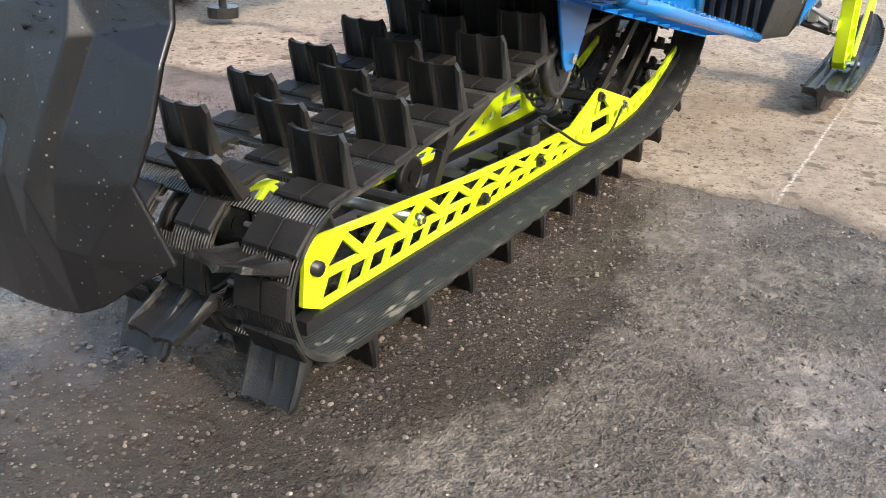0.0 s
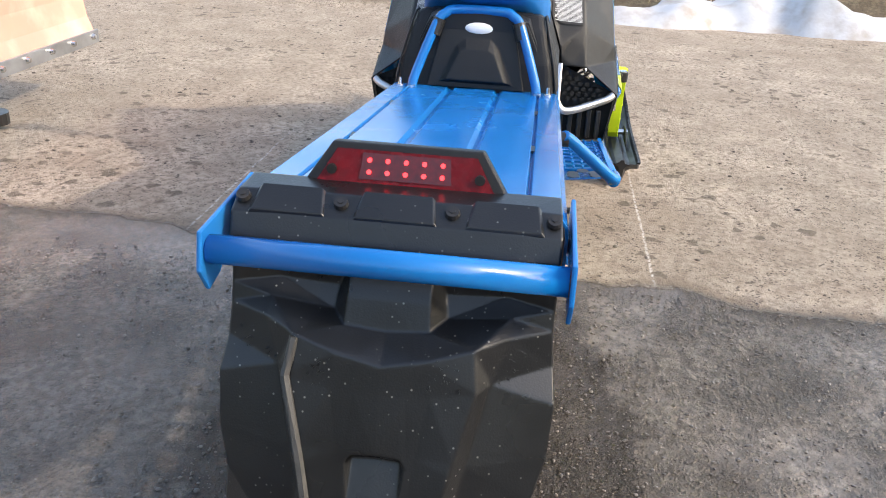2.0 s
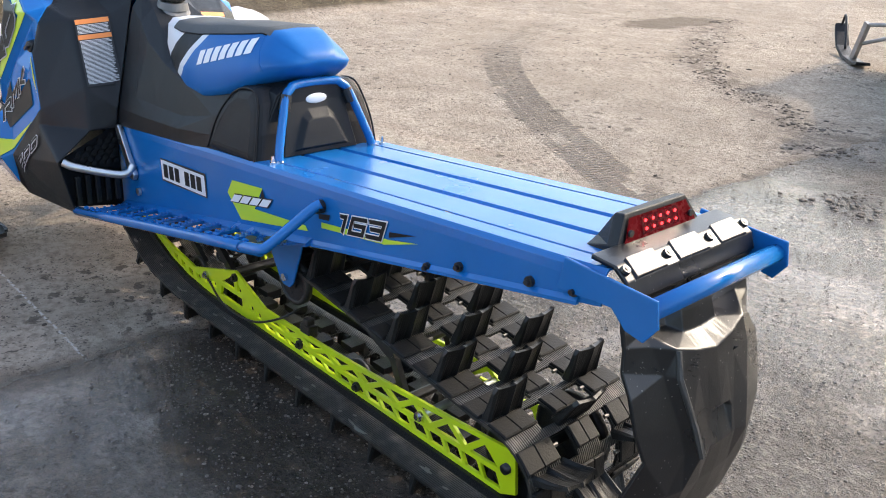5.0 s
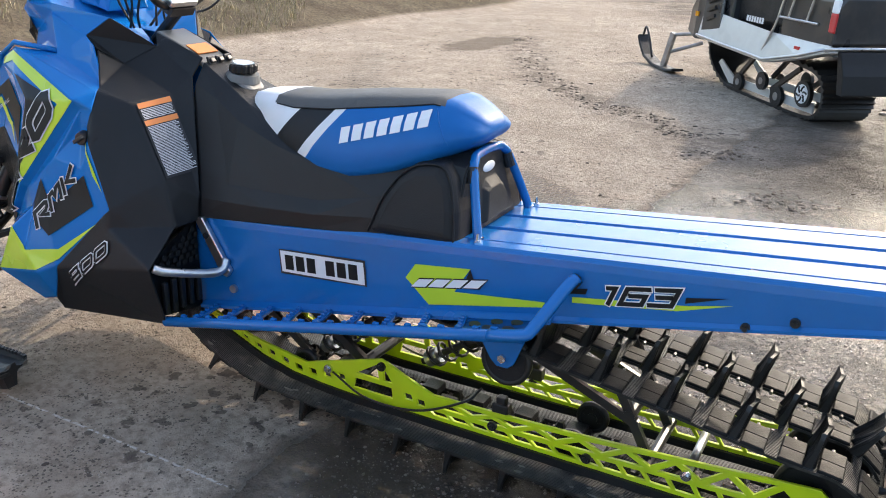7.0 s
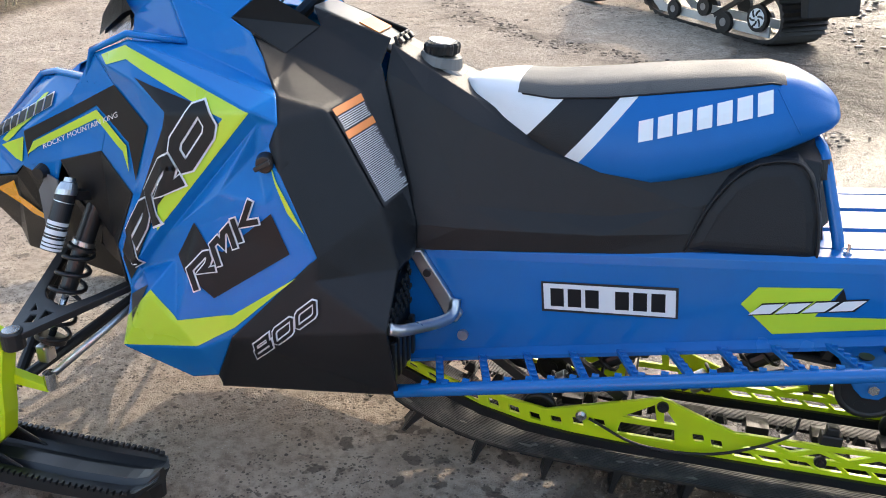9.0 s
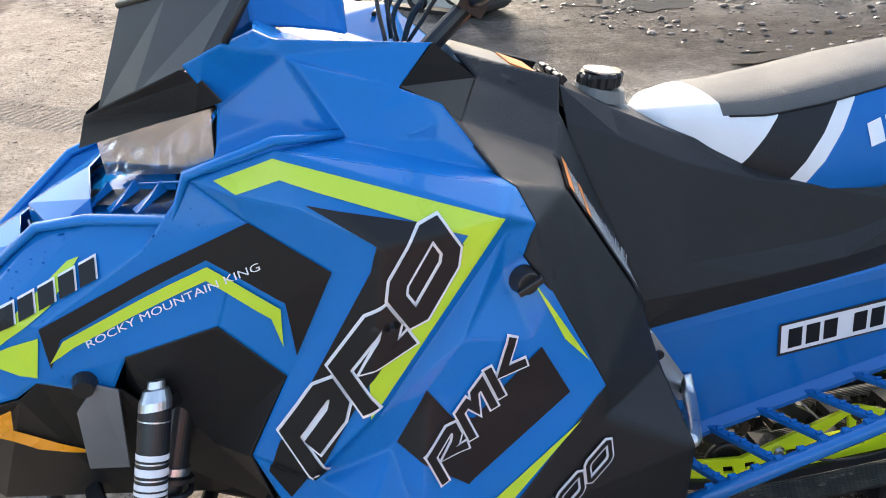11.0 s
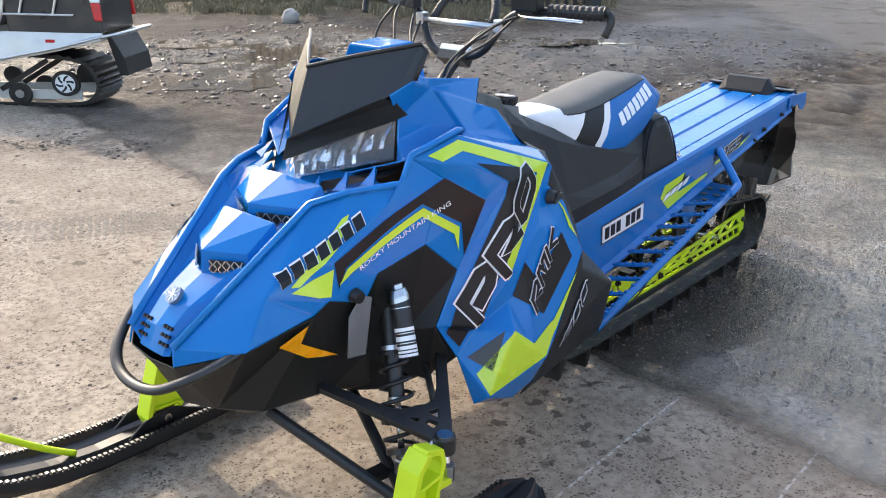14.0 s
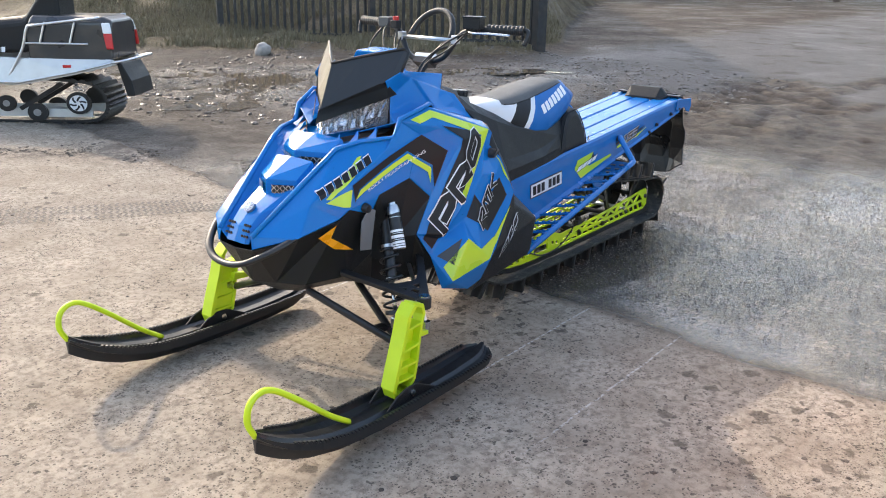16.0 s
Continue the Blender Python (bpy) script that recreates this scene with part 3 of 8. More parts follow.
    rough = math_("MAXIMUM", rough, math_("SUBTRACT", 0.44, math_("MULTIPLY", near, 0.44)))
    soaked = math_("MULTIPLY", att.outputs["Fac"], ramp(math_("ADD", Y, math_("MULTIPLY", mid, 0.8)), -2.0, -3.2))
    rough = math_("SUBTRACT", rough, math_("MULTIPLY", soaked, 0.26), True)
    L(rough, b.inputs["Roughness"])
    gloss = math_("SUBTRACT", ramp(math_("MULTIPLY", wet, near), 0, 1, 0.2, 0.30), math_("MULTIPLY", far, 0.15), True)
    L(math_("ADD", gloss, math_("MULTIPLY", soaked, 0.45)), b.inputs["Specular IOR Level"])
    # a film of water over the wet side, thicker away from the machine
    film = math_("MULTIPLY", math_("MULTIPLY", wet, near), ramp(math_("ADD", math_("ABSOLUTE", math_("ADD", Y, 0.28), 0), math_("MULTIPLY", tex(1.7, 4, 0.6, (8, 2, 2)), 1.6)), 1.35, 1.90, 0.16, 0.88))
    film = math_("MULTIPLY", film, ramp(shore, 1.70, 1.57, 0.05, 1.0))
    L(film, b.inputs["Coat Weight"])
    b.inputs["Coat IOR"].default_value, b.inputs["Coat Roughness"].default_value = 1.5, 0.09
    cb = N("ShaderNodeBump")
    cb.inputs["Strength"].default_value, cb.inputs["Distance"].default_value = 1.0, 0.012
    L(math_("ADD", math_("MULTIPLY", grain, 0.8), math_("MULTIPLY", tex(55, 3, 0.6, (2, 2, 0)), 0.8)), cb.inputs["Height"])
    L(cb.outputs[0], b.inputs["Coat Normal"])
    h = math_("ADD", math_("MULTIPLY", grain, 0.65), math_("MULTIPLY", fine, 0.35))
    h = math_("ADD", h, math_("MULTIPLY", math_("MULTIPLY", tex(75, 4, 0.6, (2, 2, 0)), wet), 0.9))
    h = math_("ADD", h, math_("MULTIPLY", mid, 0.6))
    h = math_("ADD", h, math_("MULTIPLY", math_("MULTIPLY", stone_mask, wet), 0.4))
    h = math_("MULTIPLY", h, math_("SUBTRACT", 1.0, math_("MULTIPLY", pool, 0.8)))
    h = math_("ADD", h, math_("MULTIPLY", math_("MULTIPLY", lump, far), 3.0))
    bp = N("ShaderNodeBump")
    bp.inputs["Strength"].default_value, bp.inputs["Distance"].default_value = 1.0, 0.028
    L(h, bp.inputs["Height"])
    L(bp.outputs[0], b.inputs["Normal"])
    me.materials.append(m)
    return tagged(new("ground", me), "packed dirt yard, dry and sandy ahead, wet and gravelly behind", "ground", kind="structure")


ground()


# ---------------------------------------------------------------- the snowmobile: tunnel and rear
sled = thing("snowmobile", "blue mountain snowmobile with lime rails, parked on packed dirt", "snowmobile")


def top_z(x):
    return 0.722 - 0.0944 * x


def low_z(x):
    return 0.662 - 0.204 * x


def tunnel():
    bm = bmesh.new()
    # half section of the top: grooves and a raised middle
    ys = [0.0, 0.045, 0.052, 0.062, 0.069, 0.147, 0.150, 0.157, 0.160, 0.194, 0.200]
    zs = [0.003, 0.003, -0.004, -0.004, 0.003, 0.003, -0.005, -0.005, 0.003, 0.003, -0.004]
    sec = [(-y, z) for y, z in zip(ys[::-1], zs[::-1])] + list(zip(ys, zs))[1:]
    rings = []
    for x in (-0.005, 0.05, 0.35, 0.8, 1.06, 1.5, 1.92):
        r = [V(x, -0.202, low_z(x)), V(x, -0.202, top_z(x) - 0.02)] + [V(x, y, top_z(x) + z) for y, z in sec] + [V(x, 0.202, top_z(x) - 0.02), V(x, 0.202, low_z(x))]
        rings.append(r)
    loft(bm, rings, closed=False, caps=False)
    bm.normal_update()
    bmesh.ops.solidify(bm, geom=bm.faces[:], thickness=0.004)
    t = part("tunnel", bm, BLUE_METAL, sled, "blue powder-coated aluminium tunnel", bevel=0.002)
    for s in (1, -1):
        # turned-out foot of the side plate
        bm = bmesh.new()
        loft(bm, [[V(x, s * 0.2065, low_z(x) + 0.012), V(x, s * 0.214, low_z(x) + 0.004), V(x, s * 0.214, low_z(x) - 0.003), V(x, s * 0.2065, low_z(x) - 0.003)] for x in (0.04, 0.45, 0.84)])
        part("tunnel_flange", bm, BLUE_METAL, t)
        # dark slots along the top
        for a, b in ((0.10, 0.42), (0.44, 0.80), (0.82, 1.0)):
            bm = bmesh.new()
            loft(bm, [[V(x, s * 0.1515, top_z(x) - 0.0035), V(x, s * 0.1555, top_z(x) - 0.0035), V(x, s * 0.1555, top_z(x) - 0.0025), V(x, s * 0.1515, top_z(x) - 0.0025)] for x in (a, b)])
            part("slot", bm, BLACK_METAL, t)
        # little stand-off at the end of each slot
        for x in (0.42, 0.80):
            bm = bmesh.new()
            box(bm, (x, s * 0.154, top_z(x) + 0.003), (0.03, 0.010, 0.004))
            part("clip", bm, BLACK_METAL, t)
        # side bolts, black heads
        for x, dz in ((0.05, -0.045), (0.15, -0.055), (0.33, -0.075), (0.42, -0.10)):
            bm = bmesh.new()
            z = top_z(x) + dz
            rod(bm, (x, s * 0.204, z), (x, s * 0.214, z), 0.010, n=12)
            rod(bm, (x, s * 0.212, z), (x, s * 0.221, z), 0.0055, n=6)
            part("bolt", bm, BLACK_METAL, t)
        # rivets along the top edge
        for i in range(8):
            x = 0.15 + 0.21 * i
            bm = bmesh.new()
            rod(bm, (x, s * 0.182, top_z(x) + 0.001), (x, s * 0.182, top_z(x) + 0.0055), 0.0045, 0.003, n=8)
            part("rivet", bm, BLUE_METAL, t)
        # sled pins by the luggage loop
        bm = bmesh.new()
        z = top_z(1.045)
        rod(bm, (1.045, s * 0.176, z), (1.045, s * 0.176, z + 0.012), 0.008, n=10)
        rod(bm, (1.045, s * 0.176, z + 0.012), (1.045, s * 0.176, z + 0.028), 0.0045, 0.003, n=8)
        part("pin", bm, CHROME, t, "steel pin")
    # worn stickers under the tail lamp
    for y in (0.085, 0.0):
        bm = bmesh.new()
        q = [(0.115, y - 0.03), (0.19, y - 0.012), (0.20, y + 0.02), (0.12, y + 0.03)]
        vs = [bm.verts.new((x, yy, top_z(x) + 0.0042)) for x, yy in q]
        bm.faces.new(vs)
        bmesh.ops.solidify(bm, geom=bm.faces[:], thickness=0.0006)
        part("sticker", bm, TAPE, t, "peeling yellowed warning sticker")
    return t


TUNNEL = tunnel()


paint_dark_red = paint("dark red window", (0.07, 0.002, 0.004), 0.15, 0, 0.3, 120, 400, 0.1)


def tail_lamp():
    base = part("tail_lamp", lamp_body(), BLACK_PLASTIC, sled, "black tail lamp with lit red diodes", bevel=0.003)
    bm = bmesh.new()
    q = [(-0.112, 0.006), (0.112, 0.006), (0.088, 0.046), (-0.088, 0.046)]
    a = [bm.verts.new((lamp_x(z) - 0.0035, y, 0.735 + z)) for y, z in q]
    bm.faces.new(a)
    bmesh.ops.solidify(bm, geom=bm.faces[:], thickness=0.003)
    part("lens", bm, RED_LENS, base, "red lens")
    bm = bmesh.new()
    bm.faces.new([bm.verts.new((lamp_x(z) - 0.0048, y, 0.735 + z)) for y, z in ((-0.058, 0.012), (0.058, 0.012), (0.055, 0.043), (-0.055, 0.043))])
    part("diode_window", bm, paint_dark_red, base, "dark red window behind the diodes")
    for r in range(2):
        for c in range(5):
            bm = bmesh.new()
            y, z = -0.046 + 0.023 * c, 0.021 + 0.014 * r
            rod(bm, (lamp_x(z) - 0.0055, y, 0.735 + z), (lamp_x(z) - 0.0075, y, 0.735 + z), 0.0030, n=8)
            part("diode", bm, LED, base, "lit red diode")
    for s in (1, -1):
        bm = bmesh.new()
        rod(bm, (lamp_x(0.02) - 0.004, s * 0.093, 0.757), (lamp_x(0.02) - 0.0085, s * 0.093, 0.757), 0.0065, n=10)
        part("screw", bm, BLACK_METAL, base)


def lamp_x(z):
    return 0.030 + z * 0.35


def lamp_body():
    bm = bmesh.new()
    rear = [(-0.128, -0.006), (0.128, -0.006), (0.128, 0.004), (0.095, 0.053), (-0.095, 0.053), (-0.128, 0.004)]
    front = [(-0.120, -0.012), (0.120, -0.012), (0.116, -0.008), (0.085, 0.002), (-0.085, 0.002), (-0.116, -0.008)]
    loft(bm, [[V(lamp_x(z), y, 0.735 + z) for y, z in rear], [V(lamp_x(z) + 0.020, y, 0.735 + z - 0.003) for y, z in rear], [V(0.105, y, 0.728 + z) for y, z in front]])
    return bm


tail_lamp()


def rear_bumper():
    bm = bmesh.new()
    tube(bm, [V(-0.095, -0.207, 0.690), V(-0.095, 0.207, 0.690)], 0.0175, 18)
    b = part("rear_bumper", bm, BLUE_METAL, sled, "blue painted steel rear bumper tube", smooth=True)
    for s in (1, -1):
        bm = bmesh.new()
        slab(bm, [(-0.113, 0.718), (0.075, 0.728), (0.085, 0.665), (-0.03, 0.674), (-0.062, 0.645), (-0.098, 0.638), (-0.122, 0.672)], s * 0.2085, s * 0.2145)
        part("end_plate", bm, BLUE_METAL, b, "blue plate at the end of the bumper", bevel=0.002)


rear_bumper()


def snow_flap():
    # rows from the folded top edge down; each has y, x, z at the middle, the ridges and the rim
    rows = (((0, 0.035, 0.742), (0.05, 0.035, 0.742), (0.10, 0.035, 0.742), (0.15, 0.035, 0.742), (0.194, 0.035, 0.742)),
            ((0, -0.016, 0.741), (0.05, -0.016, 0.741), (0.10, -0.016, 0.741), (0.15, -0.016, 0.741), (0.196, -0.016, 0.739)),
            ((0, -0.046, 0.722), (0.05, -0.046, 0.722), (0.10, -0.046, 0.722), (0.15, -0.046, 0.722), (0.198, -0.044, 0.720)),
            ((0, -0.058, 0.690), (0.05, -0.058, 0.690), (0.10, -0.058, 0.690), (0.15, -0.058, 0.690), (0.198, -0.056, 0.690)),
            ((0, -0.042, 0.674), (0.05, -0.042, 0.674), (0.10, -0.042, 0.674), (0.15, -0.042, 0.674), (0.198, -0.046, 0.672)),
            ((0, -0.066, 0.630), (0.050, -0.066, 0.630), (0.066, -0.038, 0.632), (0.140, -0.038, 0.636), (0.198, -0.052, 0.630)),
            ((0, -0.078, 0.594), (0.052, -0.078, 0.598), (0.070, -0.052, 0.606), (0.148, -0.058, 0.618), (0.198, -0.058, 0.606)),
            ((0, -0.118, 0.569), (0.055, -0.114, 0.580), (0.108, -0.104, 0.594), (0.150, -0.076, 0.600), (0.202, -0.064, 0.562)),
            ((0, -0.127, 0.535), (0.060, -0.125, 0.537), (0.114, -0.120, 0.546), (0.130, -0.098, 0.548), (0.207, -0.090, 0.524)),
            ((0, -0.150, 0.450), (0.045, -0.149, 0.450), (0.090, -0.153, 0.450), (0.108, -0.134, 0.452), (0.203, -0.110, 0.460)),
            ((0, -0.164, 0.402), (0.042, -0.163, 0.402), (0.078, -0.168, 0.396), (0.098, -0.148, 0.400), (0.190, -0.126, 0.410)),
            ((0, -0.158, 0.330), (0.050, -0.157, 0.330), (0.100, -0.157, 0.330), (0.134, -0.146, 0.326), (0.209, -0.098, 0.316)),
            ((0, -0.140, 0.235), (0.050, -0.139, 0.236), (0.092, -0.137, 0.242), (0.124, -0.130, 0.256), (0.162, -0.110, 0.286)))
    # a hand recess under a small hood in the middle of the flap
    full = []
    for r in rows:
        p, q = Vector(r[0]), Vector(r[1])
        full.append([r[0], tuple(p.lerp(q, 0.031 / q.x)), (0.037 if q.x < 0.05 else q.x * 0.75, p.lerp(q, 0.75).y, p.lerp(q, 0.75).z)] + list(r[1:]))
    up, low = full[8], full[9]
    hood = [tuple(Vector(a).lerp(Vector(b), 0.84)) for a, b in zip(up, low)]
    hood[0], hood[1] = (0, -0.148, 0.464), (0.029, -0.147, 0.461)
    full[9] = [(0, -0.137, 0.455), (0.029, -0.137, 0.453)] + low[2:]
    rows = full[:9] + [hood] + full[9:]
    bm = bmesh.new()
    grid = [[bm.verts.new((x, -y, z)) for y, x, z in r[:0:-1]] + [bm.verts.new((x, y, z)) for y, x, z in r] for r in rows]
    for u, v in zip(grid, grid[1:]):
        for k in range(len(u) - 1):
            bm.faces.new((u[k], u[k + 1], v[k + 1], v[k]))
    bmesh.ops.triangulate(bm, faces=bm.faces[:])
    mould(bm, 0.0042, 1)
    skin(bm, 0.008)
    f = part("snow_flap", bm, FLAP, sled, "black moulded rubber snow flap with grit specks", smooth=True)
    # bosses with screws on the folded top edge
    for y in (0.187, 0.067, -0.067, -0.187):
        bm = bmesh.new()
        x, z = -0.029, 0.7335
        rod(bm, (x, y, z), (x - 0.003, y, z + 0.0045), 0.0095, 0.008, n=12)
        rod(bm, (x - 0.003, y, z + 0.0045), (x - 0.0036, y, z + 0.0055), 0.0035, n=6)
        part("screw", bm, BLACK_METAL, f)
    # raised pads between the screws on the folded top edge
    for y0, y1 in ((-0.046, 0.046), (0.088, 0.172), (-0.172, -0.088)):
        bm = bmesh.new()
        loft(bm, [[V(-0.012, y0 + e, 0.7405 + h), V(-0.012, y1 - e, 0.7405 + h), V(-0.046, y1 + 0.006 - e, 0.7195 + h), V(-0.046, y0 - 0.006 + e, 0.7195 + h)] for h, e in ((0.0, 0.0), (0.0062, 0.005))])
        part("top_pad", bm, FLAP, f, bevel=0.0015)
    # paler strip along one moulded ridge, the sun's sheen put into its colour
    for s in (1,):
        bm = bmesh.new()
        tube(bm, [V(-0.104, s * 0.106, 0.590), V(-0.121, s * 0.114, 0.546), V(-0.155, s * 0.090, 0.450), V(-0.170, s * 0.079, 0.398)], 0.0062, 6)
        part("ridge", bm, paint("rubber edge with painted sheen", (0.045, 0.043, 0.040), 0.5, 0, 0.3, 30, 200, 0.2), f, "ridge with sun glint in its colour")


snow_flap()


# ---------------------------------------------------------------- track, rails and rear suspension
TRACK_LINE = [(0.225, 0.050), (0.45, 0.046), (0.80, 0.045), (1.15, 0.045), (1.50, 0.048), (1.70, 0.058), (1.86, 0.098), (2.00, 0.185), (2.072, 0.30), (2.070, 0.39), (2.02, 0.455), (1.93, 0.478),
              (1.70, 0.463), (1.35, 0.425), (0.98, 0.384), (0.62, 0.335), (0.30, 0.288), (0.20, 0.278), (0.132, 0.235), (0.107, 0.168), (0.128, 0.098), (0.170, 0.062)]


def even_line(points, count):
    """The closed side line of the track, cut into equal pitches."""
    dense = smooth_line([(x, 0, z) for x, z in points], 20, True)
    run = [0.0]
    for a, b in zip(dense, dense[1:] + dense[:1]):
        run.append(run[-1] + (b - a).length)
    out = []
    j = 0
    for i in range(count):
        s = run[-1] * i / count
        while run[j + 1] < s:
            j += 1
        a, b = dense[j], dense[(j + 1) % len(dense)]
        out.append(a.lerp(b, (s - run[j]) / (run[j + 1] - run[j])))
    return out, run[-1]


PAD = paint("scuffed pad rubber", (0.011, 0.0105, 0.010), 0.6, 0, 0.35, 30, 200, 0.3, dirt=0.16, dirt_colour=(0.07, 0.062, 0.052), spec=0.3)


def track():
    count = 54
    line, _ = even_line(TRACK_LINE, count * 4)
    n = len(line)
    bm = bmesh.new()

    def frame_at(i):
        d = (line[(i + 1) % n] - line[i - 1]).normalized()
        return line[i % n], d, Vector((d.z, 0, -d.x))      # point, along, outward

    # one belt: rings of corners across its width, with windows left open between the cross bars
    cuts = (-0.190, -0.090, -0.036, 0.036, 0.090, 0.190)
    low, high = [], []
    for i in range(n):
        p, _, o = frame_at(i)
        low.append([bm.verts.new(p + V(0, y, 0)) for y in cuts])
        high.append([bm.verts.new(p + o * 0.007 + V(0, y, 0)) for y in cuts])
    for i in range(n):
        j = (i + 1) % n
        for k in range(5):
            if k in (1, 3) and i % 4:
                continue
            bm.faces.new((high[i][k], high[i][k + 1], high[j][k + 1], high[j][k]))
            bm.faces.new((low[j][k], low[j][k + 1], low[i][k + 1], low[i][k]))
            if k in (1, 3):
                bm.faces.new((low[i][k], low[i][k + 1], high[i][k + 1], high[i][k]))
                bm.faces.new((low[j][k + 1], low[j][k], high[j][k], high[j][k + 1]))
        for k in range(6):
            if k in (0, 5) or i % 4:
                bm.faces.new((low[i][k], high[i][k], high[j][k], low[j][k]))
    m, t, b = nodes_of("ribbed track rubber")
    L, N = t.links.new, t.nodes.new
    co = N("ShaderNodeTexCoord").outputs["Object"]
    wave = N("ShaderNodeTexWave")
    wave.bands_direction = "Y"
    wave.inputs["Scale"].default_value = 55
    L(co, wave.inputs["Vector"])
    nz = N("ShaderNodeTexNoise")
    nz.inputs["Scale"].default_value, nz.inputs["Detail"].default_value = 25, 6
    L(co, nz.inputs["Vector"])
    mix = N("ShaderNodeMix")
    mix.data_type = "RGBA"
    mix.inputs[6].default_value, mix.inputs[7].default_value = (0.016, 0.0165, 0.0145, 1), (0.11, 0.098, 0.08, 1)
    mr = N("ShaderNodeMapRange")
    mr.inputs[1].default_value, mr.inputs[2].default_value, mr.inputs[4].default_value = 0.5, 0.75, 0.8
    L(nz.outputs[0], mr.inputs[0])
    L(mr.outputs[0], mix.inputs[0])
    L(mix.outputs[2], b.inputs["Base Color"])
    b.inputs["Roughness"].default_value = 0.5
    bp = N("ShaderNodeBump")
    bp.inputs["Strength"].default_value, bp.inputs["Distance"].default_value = 0.8, 0.004
    L(wave.outputs["Fac"], bp.inputs["Height"])
    L(bp.outputs[0], b.inputs["Normal"])
    belt = part("track", bm, m, sled, "black rubber track with tall paddles")

    # a paddle: one thin cupped blade, thickened where its ribs run up to pointed tips
    def blade(w=0.104, h=0.085):
        bm = bmesh.new()
        rows = []
        for k in range(17):
            u = k / 16 - 0.5
            rib = max(0.0, 1 - min(abs(u - c) for c in (-0.44, 0.0, 0.44)) / 0.09)
            cup = 0.010 * (1 - abs(2 * u))
            top = h * (0.95 + 0.05 * rib) - (0.010 if abs(u) > 0.49 else 0.0)
            f, g = 0.0055 + 0.010 * rib, 0.0055 + 0.008 * rib
            rows.append([V(-g - cup * 0.3, u * w, 0), V(f - cup * 0.3, u * w, 0), V(0.002 + 0.4 * f - cup - 0.008, u * w, top * 0.6), V(0.0015 + 0.15 * f - cup - 0.010, u * w * 0.97, top), V(-0.0025 - 0.35 * g - cup - 0.010, u * w * 0.97, top)])
        loft(bm, rows)
        return bm

    first = None
    clip_mesh = None
    for r in range(count):
        i = r * 4
        p, d, o = frame_at(i)
        rot = Matrix((d, V(0, 1, 0), o)).transposed()
        if rot.determinant() < 0:
            rot = Matrix((-d, V(0, 1, 0), o)).transposed()
        base = Matrix.Translation(p + o * 0.006) @ rot.to_4x4()
        for y in ((-0.128, 0.128) if r % 2 else (0.0,)):
            if first is None:
                first = part("paddle", blade(), RUBBER, belt)
                ob = first
            else:
                ob = new("paddle", first.data)
                ob.parent = belt
            ob.matrix_local = base @ Matrix.Translation((0, y, 0))
        for y in (-0.092, 0.092):       # a steel clip on the edge of each window
            if clip_mesh is None:
                bm = bmesh.new()
                rod(bm, (0, -0.013, 0), (0, 0.013, 0), 0.0045, n=8)
                ob = part("clip", bm, paint("worn track steel", (0.20, 0.19, 0.18), 0.45, 0.8, 0.3, 30, 200, 0.1), belt, "steel track clip")
                clip_mesh = ob.data
            else:
                ob = new("clip", clip_mesh)
                ob.parent = belt
            q, dd, oo = frame_at(i + 2)
            ob.matrix_local = Matrix.Translation(q + oo * 0.005 + V(0, y, 0))
    # ribbed pads between the paddles
    pads = {}
    for r in range(count):
        for k, (y, w) in enumerate(((-0.1415, 0.097), (0.0, 0.070), (0.1415, 0.097))):
            if w not in pads:
                bm = bmesh.new()
                half = w / 2
                comb = [(-half, 0), (-half, 0.004), (-half + 0.003, 0.0065), (-0.0022, 0.0065), (-0.0008, 0.003), (0.0008, 0.003), (0.0022, 0.0065), (half - 0.003, 0.0065), (half, 0.004), (half, 0)]
                loft(bm, [[V(x, y, z * k) for y, z in comb] for x, k in ((-0.029, 0.5), (-0.026, 1), (0.020, 1), (0.023, 0.5))])
                ob = part("pad", bm, PAD, belt)
                pads[w] = ob.data
            else:
                ob = new("pad", pads[w])
                ob.parent = belt
            q, dd, oo = frame_at(r * 4 + 2)
            rot = Matrix((dd, V(0, 1, 0), oo)).transposed()
            if rot.determinant() < 0:
                rot = Matrix((-dd, V(0, 1, 0), oo)).transposed()
            ob.matrix_local = Matrix.Translation(q + oo * 0.0068 + V(0, y, 0)) @ rot.to_4x4()
    # smears of dried mud on the inner edge of the lower run
    rnd = random.Random(12)
    bm = bmesh.new()
    for _ in range(150):
        i = rnd.randrange(n)
        p, d, o = frame_at(i)
        if p.z > 0.16:
            continue
        y = rnd.choice((-1, 1)) * rnd.uniform(0.146, 0.186)
        l, w = 0.006 + 0.022 * rnd.random() ** 2, 0.002 + 0.004 * rnd.random()
        q = [(-l, -w * 0.3), (-l * 0.2, -w), (l, -w * 0.2), (l * 0.4, w), (-l * 0.6, w * 0.7)]
        bm.faces.new([bm.verts.new(p - o * 0.0012 + d * u + V(0, y + v + u * rnd.uniform(-0.25, 0.25), 0)) for u, v in q])
    tagged(part("mud_smear", bm, paint("dried grey mud", (0.20, 0.19, 0.165), 0.7, 0, 0.3, 40, 200, 0.1), belt, "smears of dried grey mud"), "smears of dried grey mud", kind="stuff")
    # inner drive lugs on the lower run
    lug = None
